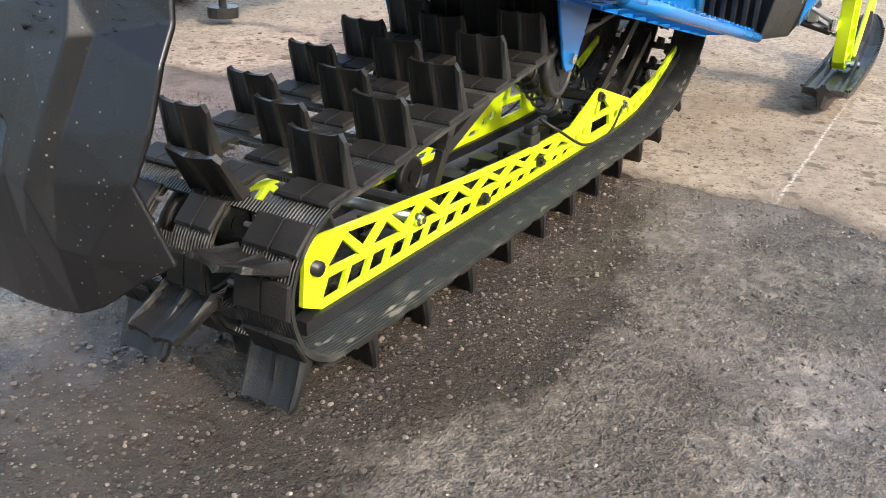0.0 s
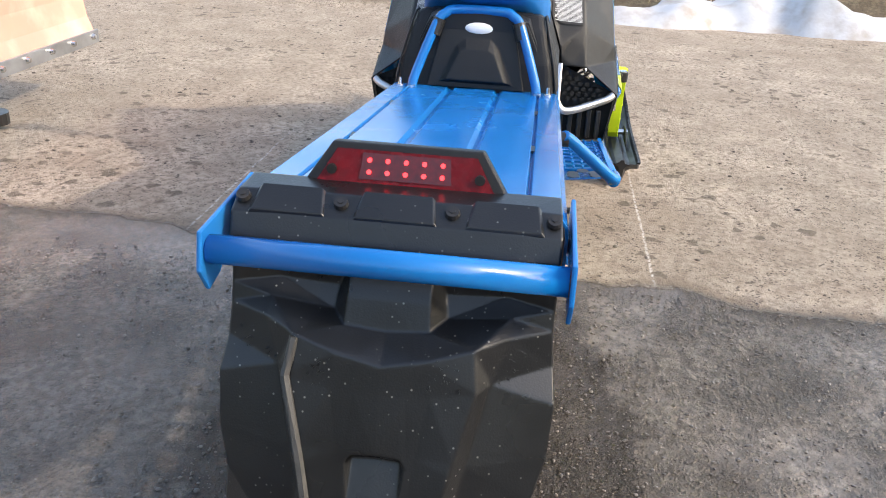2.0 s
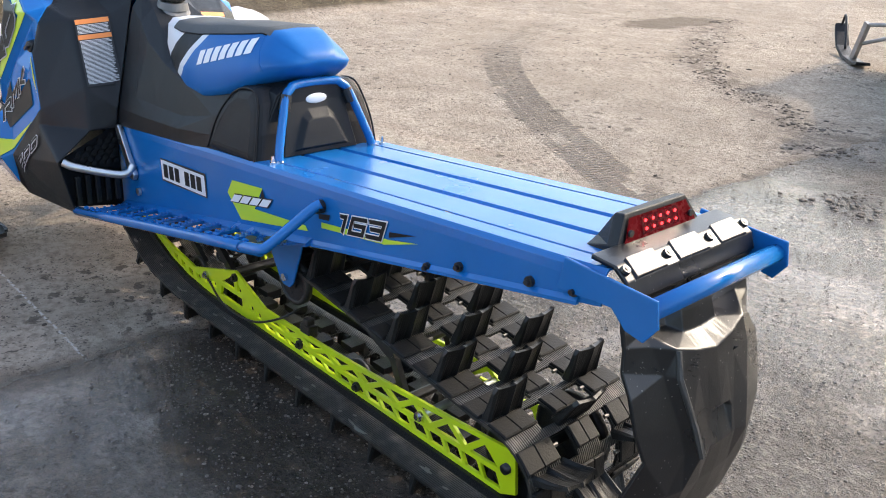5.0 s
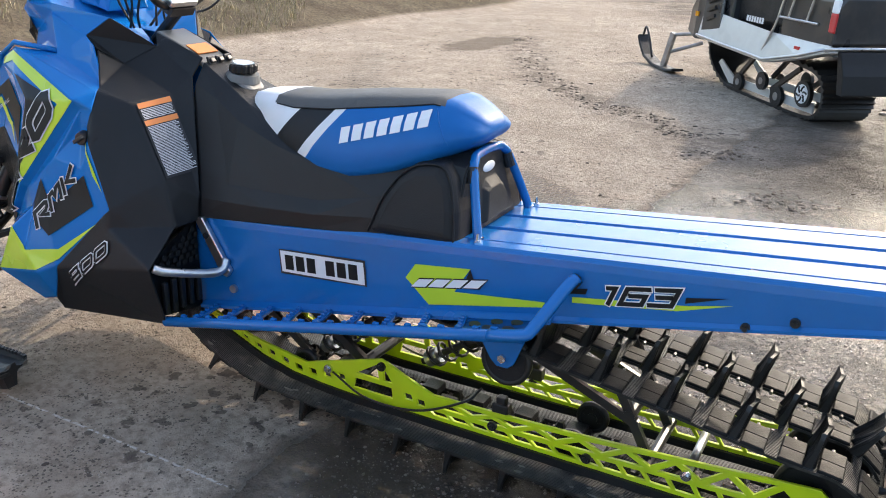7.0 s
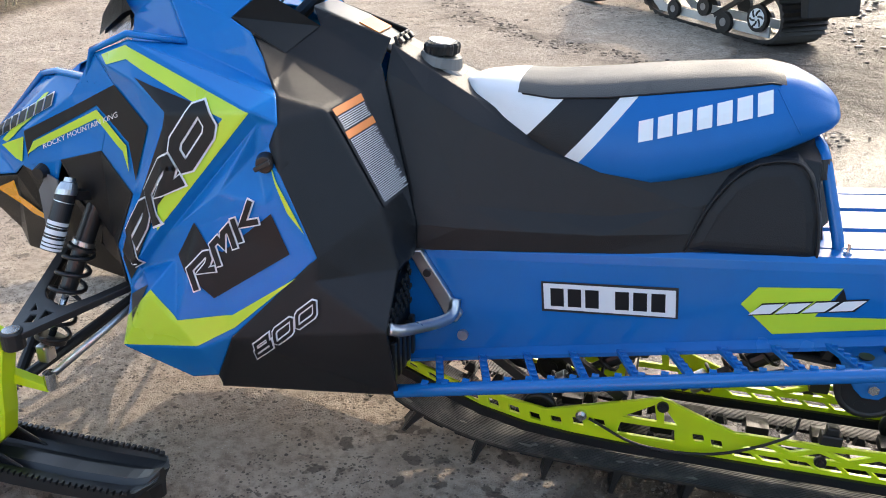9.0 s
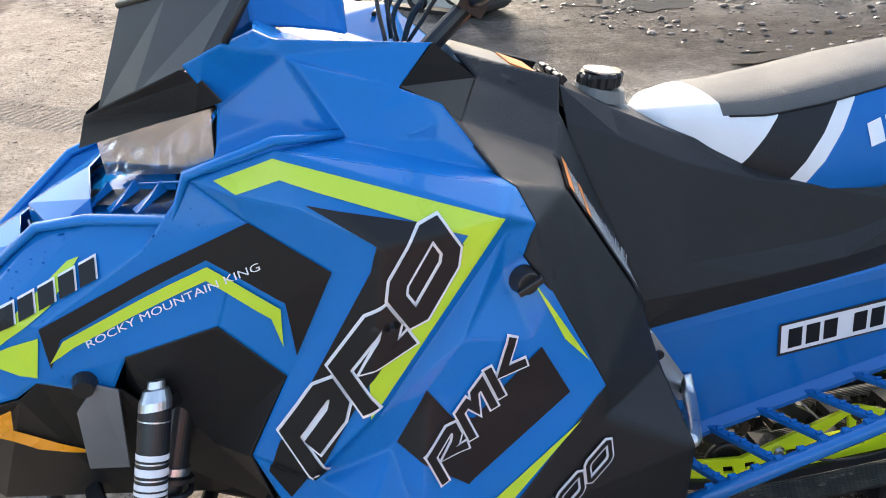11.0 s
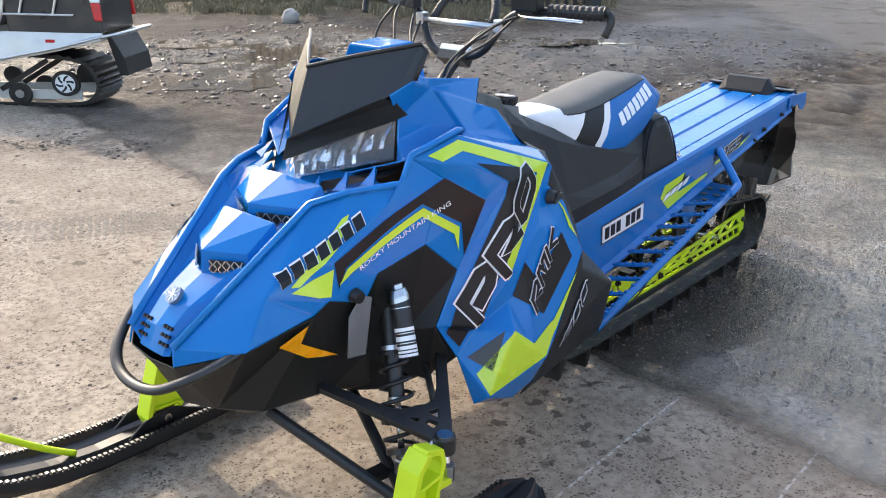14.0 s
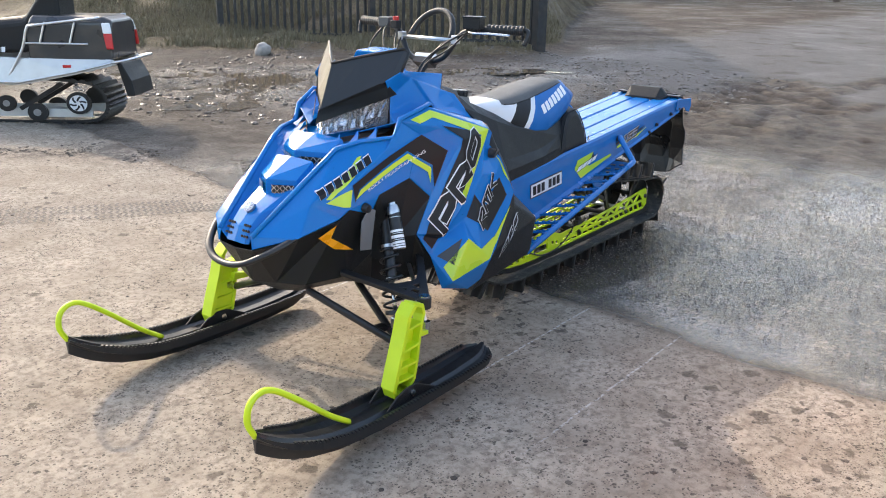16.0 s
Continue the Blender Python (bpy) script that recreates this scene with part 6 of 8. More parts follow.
def windscreen():
    top = [(2.466, 0.206, 1.154), (2.474, 0.194, 1.170), (2.575, 0.085, 1.143), (2.652, 0.0, 1.117)]
    low = [(2.506, 0.206, 1.092), (2.545, 0.186, 1.066), (2.650, 0.085, 0.998), (2.716, 0.0, 0.958)]
    top = top + [(x, -y, z) for x, y, z in top[-2::-1]]
    low = low + [(x, -y, z) for x, y, z in low[-2::-1]]
    bm = bmesh.new()
    u = [bm.verts.new(p) for p in top]
    v = [bm.verts.new(p) for p in low]
    for i in range(len(u) - 1):
        bm.faces.new((u[i], u[i + 1], v[i + 1], v[i]))
    bm.normal_update()
    bmesh.ops.solidify(bm, geom=bm.faces[:], thickness=0.005)
    w = part("windscreen", bm, SCREEN, sled, "low smoked black windscreen folded at the middle", bevel=0.003)
    bm = bmesh.new()
    tube(bm, [Vector(low[0])] + [Vector(p) for p in top] + [Vector(low[-1])], 0.0055, 8)
    part("edge_trim", bm, RUBBER, w, "black rubber edge trim", smooth=True)


windscreen()

REAR_PTS = dict(
    s=(2.145, 0.301, 0.878), I=(2.129, 0.338, 0.836), k=(2.145, 0.342, 0.793), J=(2.115, 0.372, 0.745), h=(2.037, 0.393, 0.588), K=(2.158, 0.283, 0.884), W=(2.222, 0.222, 0.972), w=(2.188, 0.163, 0.934), P=(2.139, 0.081, 0.978), R=(2.164, 0.055, 1.012), T=(1.990, 0.055, 0.956),
    a=(2.058, 0.266, 0.849), b=(2.030, 0.146, 0.862), e=(2.002, 0.089, 0.906), f=(1.928, 0.196, 0.671), g=(1.940, 0.286, 0.661), i=(1.890, 0.210, 0.600), j=(1.892, 0.218, 0.540),
    o=(1.900, 0.300, 0.535), p=(2.040, 0.402, 0.538), c=(1.888, 0.410, 0.452), r=(1.876, 0.378, 0.288), q=(2.285, 0.385, 0.240), l=(2.217, 0.440, 0.402), v=(2.277, 0.413, 0.284))
REAR_FACES = ["K a g h J k I s", "a b f g", "b e i f", "W w K", "w b a K", "w P e b", "P R T e", "g f i", "g i j o", "h g o p", "o c p", "p c r q v l", "h p l"]


def knee_panels(s):
    k = part("knee_panel", skin(mould(shell(REAR_PTS, REAR_FACES, s, 0), 0.009, 2)), BLACK_PLASTIC, sled, "black faceted knee panel", smooth=True)
    # warning label with orange headings and lines of print
    o, u, v = V(2.056, s * 0.258, 0.848), V(-0.025, s * -0.102, 0.011), V(-0.118, s * 0.022, -0.186)
    tree = tree_of([k])
    way = u.cross(v).normalized() * (1 if s > 0 else -1)
    if way.x < 0:
        way = -way

    def patch(a0, b0, a1, b1, mat, name, lab, lift):
        bm = bmesh.new()
        bm.faces.new([bm.verts.new(o + u * a + v * b) for a, b in ((a0, b0), (a1, b0), (a1, b1), (a0, b1))])
        lay(bm, tree, 0.05, way, lift, 0.03)
        return part(name, bm, mat, k if name == "label" else base, lab)

    base = k
    base = patch(0, 0, 1, 1, LABEL_GREY, "label", "grey warning label", 0.0030)
    for b0, b1 in ((0.015, 0.085), (0.245, 0.315)):
        patch(0.02, b0, 0.98, b1, ORANGE, "heading", "orange heading bar", 0.0050)
    rows = [0.100 + 0.0195 * i for i in range(7)] + [0.330 + 0.0185 * i for i in range(35)]
    rnd = random.Random(3)
    for b in rows:
        patch(0.05, b, 0.95 - 0.12 * rnd.random() ** 3, b + 0.0085, paint_once("pale print", (0.62, 0.63, 0.64)), "print_line", "", 0.0050)
    return k


KNEES = {s: knee_panels(s) for s in (1, -1)}


def belly_pan():
    """The black underside between the front arms."""
    bm = bmesh.new()
    loft(bm, [[V(x, -y, z), V(x, y, z), V(x, y * 0.94, top), V(x, -y * 0.94, top)] for x, y, z, top in ((2.66, 0.125, 0.305, 0.46), (2.56, 0.150, 0.275, 0.52), (2.36, 0.170, 0.265, 0.50), (2.16, 0.165, 0.285, 0.46))])
    part("belly_pan", bm, BLACK_PLASTIC, sled, "black belly pan", bevel=0.01)


belly_pan()


def wheel_well(s):
    """Black inner panels behind the front suspension, and the lower nose."""
    pts = dict(a=(2.571, 0.296, 0.729), b=(2.486, 0.325, 0.648), c=(2.553, 0.316, 0.516), d=(2.60, 0.262, 0.505), e=(2.69, 0.24, 0.58), f=(2.703, 0.269, 0.687), g=(2.53, 0.338, 0.440), h=(2.50, 0.24, 0.32), i=(2.68, 0.20, 0.44), j=(2.72, 0.215, 0.60), k=(2.72, 0.19, 0.44))
    w = part("inner_panel", shell(pts, ["a b c d e f", "c g h d", "d h i e", "e i k j", "f e j"], s), BLACK_PLASTIC, sled, "black inner panel behind the damper", bevel=0.004)
    low = dict(r=(2.829, 0.248, 0.655), a=(2.722, 0.258, 0.626), b=(2.862, 0.240, 0.624), c=(3.032, 0.216, 0.592), d=(3.125, 0.086, 0.545), e=(3.13, 0.0, 0.54), f=(3.06, 0.0, 0.40), g=(3.03, 0.085, 0.405), h=(2.955, 0.150, 0.390), i=(2.78, 0.185, 0.385), j=(2.68, 0.215, 0.46), k=(2.95, 0.0, 0.335), l=(2.93, 0.085, 0.345), m=(2.74, 0.12, 0.335), n=(2.60, 0.13, 0.30), o=(2.60, 0.0, 0.29), p=(2.74, 0.0, 0.31), q=(2.64, 0.25, 0.52))
    part("nose_pan", shell(low, ["a r b h i j q", "b c g h", "c d g", "d e f g", "f k l g", "g l h", "h l m i", "l k p m", "m p o n", "i m n j"], s), BLACK_PLASTIC, sled, "black lower nose pan", bevel=0.005)
    # bare grey bracket plate between the nose pan and the damper
    gp = dict(a=(2.722, 0.274, 0.636), b=(2.752, 0.270, 0.648), c=(2.786, 0.266, 0.604), d=(2.790, 0.262, 0.500), e=(2.735, 0.262, 0.490))
    part("bracket_plate", shell(gp, ["a b c d e"], s, 0.004), paint_once("grey cast bracket", (0.16, 0.165, 0.17), 0.45), sled, "grey bracket plate beside the damper", bevel=0.002)
    # amber side reflector
    tree = tree_of([bpy.data.objects[w.name], [o for o in sled.children if o.name.startswith("nose_pan")][-1]])
    bm = cutout([(2.949, 0.575), (2.878, 0.608), (2.889, 0.562), (2.780, 0.492), (2.866, 0.514)], s)
    lay(bm, tree, 0.3, (0, -s, 0), 0.003)
    part("reflector", bm, AMBER, sled, "amber arrow-shaped side reflector")
    bm = bmesh.new()
    for x, y, z in ((2.150, 0.352, 0.762),):
        rod(bm, (x, s * y, z), (x - 0.004, s * (y + 0.022), z), 0.022, 0.017, n=14)
        box(bm, (x - 0.004, s * (y + 0.027), z), (0.040, 0.010, 0.010), Euler((0, 0.5, 0)).to_matrix())
    part("latch_knob", bm, BLACK_METAL, sled, "black turn knob that holds the side panel", bevel=0.002)
    bm = bmesh.new()
    rod(bm, (2.765, s * 0.262, 0.652), (2.765, s * 0.282, 0.650), 0.018, 0.014, n=14)
    part("front_knob", bm, BLACK_METAL, sled, "black knob under the nose cowl")
    return w


for _s in (1, -1):
    wheel_well(_s)


def front_bumper():
    bm = bmesh.new()
    line = [V(3.01, 0.205, 0.602), V(3.078, 0.176, 0.566), V(3.140, 0.125, 0.530), V(3.168, 0.070, 0.506), V(3.176, 0.0, 0.498)]
    tube(bm, smooth_line(line + [V(p.x, -p.y, p.z) for p in line[-2::-1]], 6), 0.0135, 14, flat=0.75)
    part("front_bumper", bm, BLACK_METAL, sled, "black flattened front bumper loop", smooth=True)



front_bumper()


# ---------------------------------------------------------------- steering, front suspension, skis
def handlebar():
    bm = bmesh.new()
    half = [V(2.125, 0.0, 1.088), V(2.125, 0.05, 1.090), V(2.120, 0.10, 1.115), V(2.105, 0.145, 1.180), V(2.095, 0.19, 1.212), V(2.075, 0.27, 1.222), V(2.045, 0.415, 1.224)]
    tube(bm, smooth_line([V(p.x, -p.y, p.z) for p in half[:0:-1]] + half, 6), 0.0115, 12)
    h = part("handlebar", bm, BLACK_METAL, sled, "black handlebar with grips and brake lever", smooth=True)
    bm = bmesh.new()
    rod(bm, (2.108, -0.14, 1.175), (2.108, 0.14, 1.175), 0.008, n=12)
    part("crossbar", bm, SILVER, h, "bare aluminium crossbar", smooth=True)
    for s in (1, -1):
        bm = bmesh.new()
        a, b = V(2.078, s * 0.275, 1.223), V(2.043, s * 0.420, 1.224)
        across = (b - a).cross(V(0, 0, 1)).normalized()
        rings = []
        for k in range(37):
            r = 0.0195 if k in (0, 36) else 0.0192 if k % 4 in (1, 2) else 0.0172
            rings.append([a.lerp(b, k / 36) + across * (r * math.cos(j * math.tau / 14)) + V(0, 0, r * math.sin(j * math.tau / 14)) for j in range(14)])
        loft(bm, rings)
        part("grip", bm, RUBBER, h, "black ribbed rubber grip")
        bm = bmesh.new()
        box(bm, (2.108, s * 0.14, 1.178), (0.03, 0.026, 0.034))
        part("clamp", bm, SILVER, h, "silver crossbar clamp", bevel=0.004)
        bm = bmesh.new()        # hooked grip end
        tube(bm, smooth_line([(2.045, s * 0.405, 1.224), (2.040, s * 0.430, 1.222), (2.046, s * 0.436, 1.200), (2.058, s * 0.428, 1.170)], 5), 0.010, 8)
        part("grip_hook", bm, RUBBER, h, smooth=True)
    bm = bmesh.new()
    box(bm, (2.115, 0.232, 1.246), (0.052, 0.072, 0.042), Euler((0, 0, 0.2)).to_matrix())
    box(bm, (2.115, 0.232, 1.269), (0.058, 0.078, 0.007), Euler((0, 0, 0.2)).to_matrix())
    box(bm, (2.105, 0.225, 1.222), (0.045, 0.05, 0.03), Euler((0, 0, 0.2)).to_matrix())
    part("brake_reservoir", bm, BLACK_PLASTIC, h, "black brake fluid reservoir", bevel=0.004)
    bm = bmesh.new()
    tube(bm, smooth_line([(2.125, 0.215, 1.214), (2.150, 0.26, 1.212), (2.140, 0.33, 1.212), (2.115, 0.40, 1.208)], 6), 0.0075, 8, flat=0.7)
    part("brake_lever", bm, CHROME, h, "silver brake lever", smooth=True)
    bm = bmesh.new()
    box(bm, (2.095, -0.235, 1.228), (0.05, 0.06, 0.04))
    part("throttle_block", bm, GREY_VINYL, h, "grey throttle block", bevel=0.005)
    bm = bmesh.new()
    box(bm, (2.118, -0.165, 1.222), (0.032, 0.034, 0.032))
    part("stop_switch_block", bm, BLACK_PLASTIC, h, bevel=0.003)
    bm = bmesh.new()
    rod(bm, (2.118, -0.165, 1.236), (2.118, -0.165, 1.254), 0.013, n=14)
    part("stop_switch", bm, RED, h, "red stop switch")
    # strap hoop over the bar
    bm = bmesh.new()
    ring = [V(2.11 - 0.07 * math.sin(a) - 0.01, 0.105 * math.cos(a), 1.175 + 0.105 * math.sin(a)) for a in [math.pi * k / 18 for k in range(19)]]
    tube(bm, ring, 0.0125, 10)
    part("mountain_strap", bm, RUBBER, h, "black curved mountain strap", smooth=True)
    # steering post and riser
    bm = bmesh.new()
    rod(bm, (2.23, 0, 0.98), (2.13, 0, 1.07), 0.016, n=12)
    box(bm, (2.128, 0, 1.082), (0.045, 0.09, 0.026), Euler((0, -0.6, 0)).to_matrix())
    part("steering_post", bm, BLACK_METAL, h)
    bm = bmesh.new()
    box(bm, (2.115, 0, 1.102), (0.036, 0.105, 0.020), Euler((0, -0.6, 0)).to_matrix())
    part("bar_clamp", bm, SILVER, h, "silver bar clamp", bevel=0.005)
    rnd = random.Random(11)
    ends = ((0.22, 1.215), (0.20, 1.21), (0.15, 1.19), (-0.16, 1.215), (-0.22, 1.22), (-0.14, 1.18), (0.10, 1.15))
    for i, (y, z) in enumerate(ends):
        bm = bmesh.new()
        a = V(2.11, y, z)
        b = V(2.24 + 0.02 * rnd.random(), 0.05 * rnd.random() - 0.02 + (0.05 if y > 0 else -0.04), 1.02)
        m = a.lerp(b, 0.45) + V(0.05 + 0.04 * rnd.random(), (0.06 if y > 0 else -0.08) * rnd.random() - 0.35 * y, -0.03)
        tube(bm, smooth_line([a, a.lerp(m, 0.4) + V(0.02, 0, 0.012 - 0.03 * (i % 2)), m, b], 7), 0.0036, 6)
        part("cable", bm, RUBBER, h, "black control cable", smooth=True)
    bm = bmesh.new()
    tube(bm, smooth_line([(2.10, -0.24, 1.22), (2.16, -0.27, 1.14), (2.22, -0.22, 1.06), (2.26, -0.12, 1.05)], 8), 0.004, 6)
    part("cable", bm, RUBBER, h, "black control cable", smooth=True)


handlebar()


def arm(bm, pts, r):
    tube(bm, [Vector(p) for p in pts], r, 10)


def front_leg(s):
    ball, rear, fore = V(2.721, s * 0.500, 0.352), V(2.500, s * 0.285, 0.432), V(2.815, s * 0.185, 0.410)

    def on_arm(r, f, w=0.0):
        """A place on the arm: shares of the way to the rear and the fore pivot."""
        return ball + (rear - ball) * r + (fore - ball) * f

    bm = bmesh.new()
    plate(bm, [on_arm(-0.04, -0.04), on_arm(0.10, -0.055), on_arm(1.0, -0.045), on_arm(1.0, 0.045), on_arm(0.52, 0.050), on_arm(0.36, 0.075), on_arm(0.27, 0.14), on_arm(0.20, 0.235), on_arm(0.13, 0.31), on_arm(0.075, 0.42), on_arm(0.045, 1.0), on_arm(-0.045, 1.0), on_arm(-0.055, 0.10)],
          [[on_arm(0.06, 0.09), on_arm(0.13, 0.05), on_arm(0.13, 0.12), on_arm(0.075, 0.16)], [on_arm(0.18, 0.05), on_arm(0.27, 0.05), on_arm(0.19, 0.13)], [on_arm(0.05, 0.22), on_arm(0.10, 0.20), on_arm(0.06, 0.28)]], 0.016)
    for f in bm.faces:
        f.smooth = False
    u = part("upper_arm", bm, BLACK_METAL, sled, "black forged upper suspension arm with openings", bevel=0.003)
    bm = bmesh.new()
    rod(bm, (2.722, s * 0.498, 0.326), (2.722, s * 0.498, 0.368), 0.025, n=20)
    part("ball_socket", bm, BLACK_METAL, u, bevel=0.003)
    bm = bmesh.new()
    rod(bm, (2.722, s * 0.498, 0.368), (2.722, s * 0.498, 0.3715), 0.019, n=16)
    part("ball_joint_cap", bm, CHROME, u)
    bm = bmesh.new()
    arm(bm, [(2.790, s * 0.450, 0.190), (2.64, s * 0.10, 0.300)], 0.014)
    arm(bm, [(2.790, s * 0.450, 0.190), (2.90, s * 0.10, 0.345)], 0.014)
    bar(bm, (2.745, s * 0.345, 0.222), (2.825, s * 0.345, 0.232), 0.04, 0.016)
    part("lower_arm", bm, BLACK_METAL, sled, "black tubular lower suspension arm")
    bm = bmesh.new()
    arm(bm, [(2.672, s * 0.466, 0.242), (2.52, s * 0.25, 0.385)], 0.0085)
    t = part("tie_rod", bm, SILVER, sled, "silver steering tie rod", smooth=True)
    bm = bmesh.new()
    rod(bm, (2.674, s * 0.468, 0.212), (2.674, s * 0.468, 0.252), 0.015, n=12)
    part("rod_end", bm, CHROME, t)
    # damper with reservoir and coil
    a, b = V(2.634, s * 0.232, 0.618), V(2.745, s * 0.390, 0.248)
    bm = bmesh.new()
    rod(bm, a, a.lerp(b, 0.36), 0.0215, n=32)
    rod(bm, a.lerp(b, 0.36), a.lerp(b, 0.63), 0.0195, n=24)
    d = part("damper", bm, BLACK_METAL, sled, "black gas damper with coil spring and silver collars", smooth=False)
    bm = bmesh.new()
    rod(bm, a.lerp(b, 0.60), a.lerp(b, 0.97), 0.008, n=16)
    part("piston_rod", bm, CHROME, d, smooth=True)
    for u0, u1, r, mat in ((0.02, 0.09, 0.0232, SILVER), (0.325, 0.352, 0.0255, SILVER), (0.36, 0.378, 0.032, BLACK_METAL), (0.615, 0.638, 0.0205, SILVER), (0.90, 0.93, 0.036, BLACK_METAL)):
        bm = bmesh.new()
        rod(bm, a.lerp(b, u0), a.lerp(b, u1), r, n=32)
        part("collar", bm, mat, d, "silver collar" if mat is SILVER else "black spring seat")
    ax = (b - a).normalized()
    p = ax.cross(V(1, 0, 0)).normalized()
    q = ax.cross(p)
    bm = bmesh.new()
    n = 5.5
    ln = [a.lerp(b, 0.38 + 0.53 * k / (16 * n)) + (p * math.cos(k * math.tau / 16) + q * math.sin(k * math.tau / 16)) * (0.030 + 0.008 * min(1, k / 40)) for k in range(int(16 * n) + 1)]
    tube(bm, ln, 0.0052, 8)
    part("spring", bm, BLACK_METAL, d, "black coil spring", smooth=True)
    ra, rb = V(2.671, s * 0.310, 0.628), V(2.697, s * 0.364, 0.505)
    bm = bmesh.new()
    rod(bm, ra, rb, 0.0225, n=32)
    rs = part("reservoir", bm, BLACK_METAL, d, "black gas reservoir")
    rx = (rb - ra).normalized()
    bm = bmesh.new()
    loft(bm, [[ra + rx * h + (rx.cross(V(1, 0, 0)).normalized() * math.cos(k * math.tau / 24) + V(1, 0, 0) * math.sin(k * math.tau / 24)) * r for k in range(24)] for h, r in ((-0.032, 0.012), (-0.022, 0.013), (-0.020, 0.018), (-0.004, 0.023), (0.008, 0.0232))])
    part("cap", bm, SILVER, rs, "silver reservoir cap")
    bm = bmesh.new()            # bridge to the damper's head
    bar(bm, ra.lerp(rb, 0.05), a.lerp(b, 0.05), 0.026, 0.020)
    part("bridge", bm, BLACK_METAL, rs)
    bm = bmesh.new()
    rod(bm, a, a - ax * 0.026, 0.014, n=16)
    part("upper_eye", bm, BLACK_METAL, d)
    for u0, u1 in ((0.16, 0.175), (0.50, 0.56), (0.585, 0.60), (0.64, 0.72), (0.75, 0.765), (0.80, 0.985)):     # print as plain bands
        bm = bmesh.new()
        rod(bm, ra.lerp(rb, u0), ra.lerp(rb, u1), 0.0229, n=32)
        part("printed_band", bm, WHITE if u1 - u0 > 0.05 else SILVER, rs, "pale printed band")
    for u in (0.86, 0.92):
        bm = bmesh.new()
        rod(bm, ra.lerp(rb, u), ra.lerp(rb, u + 0.02), 0.0232, n=32)
        part("printed_line", bm, BLACK_METAL, rs)
    bm = bmesh.new()
    box(bm, b + V(0, 0, 0.0), (0.03, 0.035, 0.045))
    part("lower_eye", bm, SILVER, d, bevel=0.006)

    # lime spindle: a broad front plate, a rear rail, ribs and a set-back web between them
    yc = s * 0.497
    bm = bmesh.new()
    slab(bm, [(2.905, 0.052), (2.916, 0.085), (2.896, 0.150), (2.858, 0.262), (2.838, 0.335), (2.806, 0.368), (2.792, 0.362), (2.822, 0.328), (2.842, 0.258), (2.880, 0.146), (2.898, 0.085), (2.890, 0.052)], yc - s * 0.030, yc + s * 0.030)
    slab(bm, [(2.806, 0.368), (2.800, 0.374), (2.748, 0.354), (2.738, 0.318), (2.758, 0.250), (2.774, 0.150), (2.790, 0.085), (2.818, 0.056), (2.828, 0.062), (2.802, 0.090), (2.786, 0.152), (2.770, 0.252), (2.752, 0.316), (2.760, 0.343), (2.792, 0.354)], yc - s * 0.022, yc + s * 0.022)
    slab(bm, [(2.820, 0.056), (2.900, 0.052), (2.900, 0.064), (2.822, 0.068)], yc - s * 0.026, yc + s * 0.026)
    slab(bm, [(2.895, 0.08), (2.875, 0.146), (2.840, 0.255), (2.825, 0.285), (2.762, 0.285), (2.772, 0.250), (2.788, 0.150), (2.805, 0.088)], yc - s * 0.014, yc - s * 0.006)
    for x0, z0, x1, z1 in ((2.768, 0.215, 2.862, 0.205), (2.780, 0.150, 2.884, 0.150), (2.752, 0.288, 2.842, 0.280), (2.80, 0.100, 2.90, 0.104)):
        slab(bm, [(x0, z0 - 0.0045), (x1, z1 - 0.0045), (x1, z1 + 0.0045), (x0, z0 + 0.0045)], yc - s * 0.024, yc + s * 0.024)
    slab(bm, [(2.790, 0.245), (2.676, 0.222), (2.676, 0.206), (2.795, 0.215)], yc - s * 0.040, yc - s * 0.015)
    sp = part("spindle", bm, LIME_CLEAN, sled, "lime ribbed ski spindle", bevel=0.002)
    bm = bmesh.new()
    rod(bm, (2.722, s * 0.475, 0.350), (2.80, s * 0.495, 0.345), 0.011, n=10)
    rod(bm, (2.79, s * 0.455, 0.190), (2.80, s * 0.485, 0.190), 0.016, n=12)
    part("pivot", bm, CHROME, sp)
    ski(s)


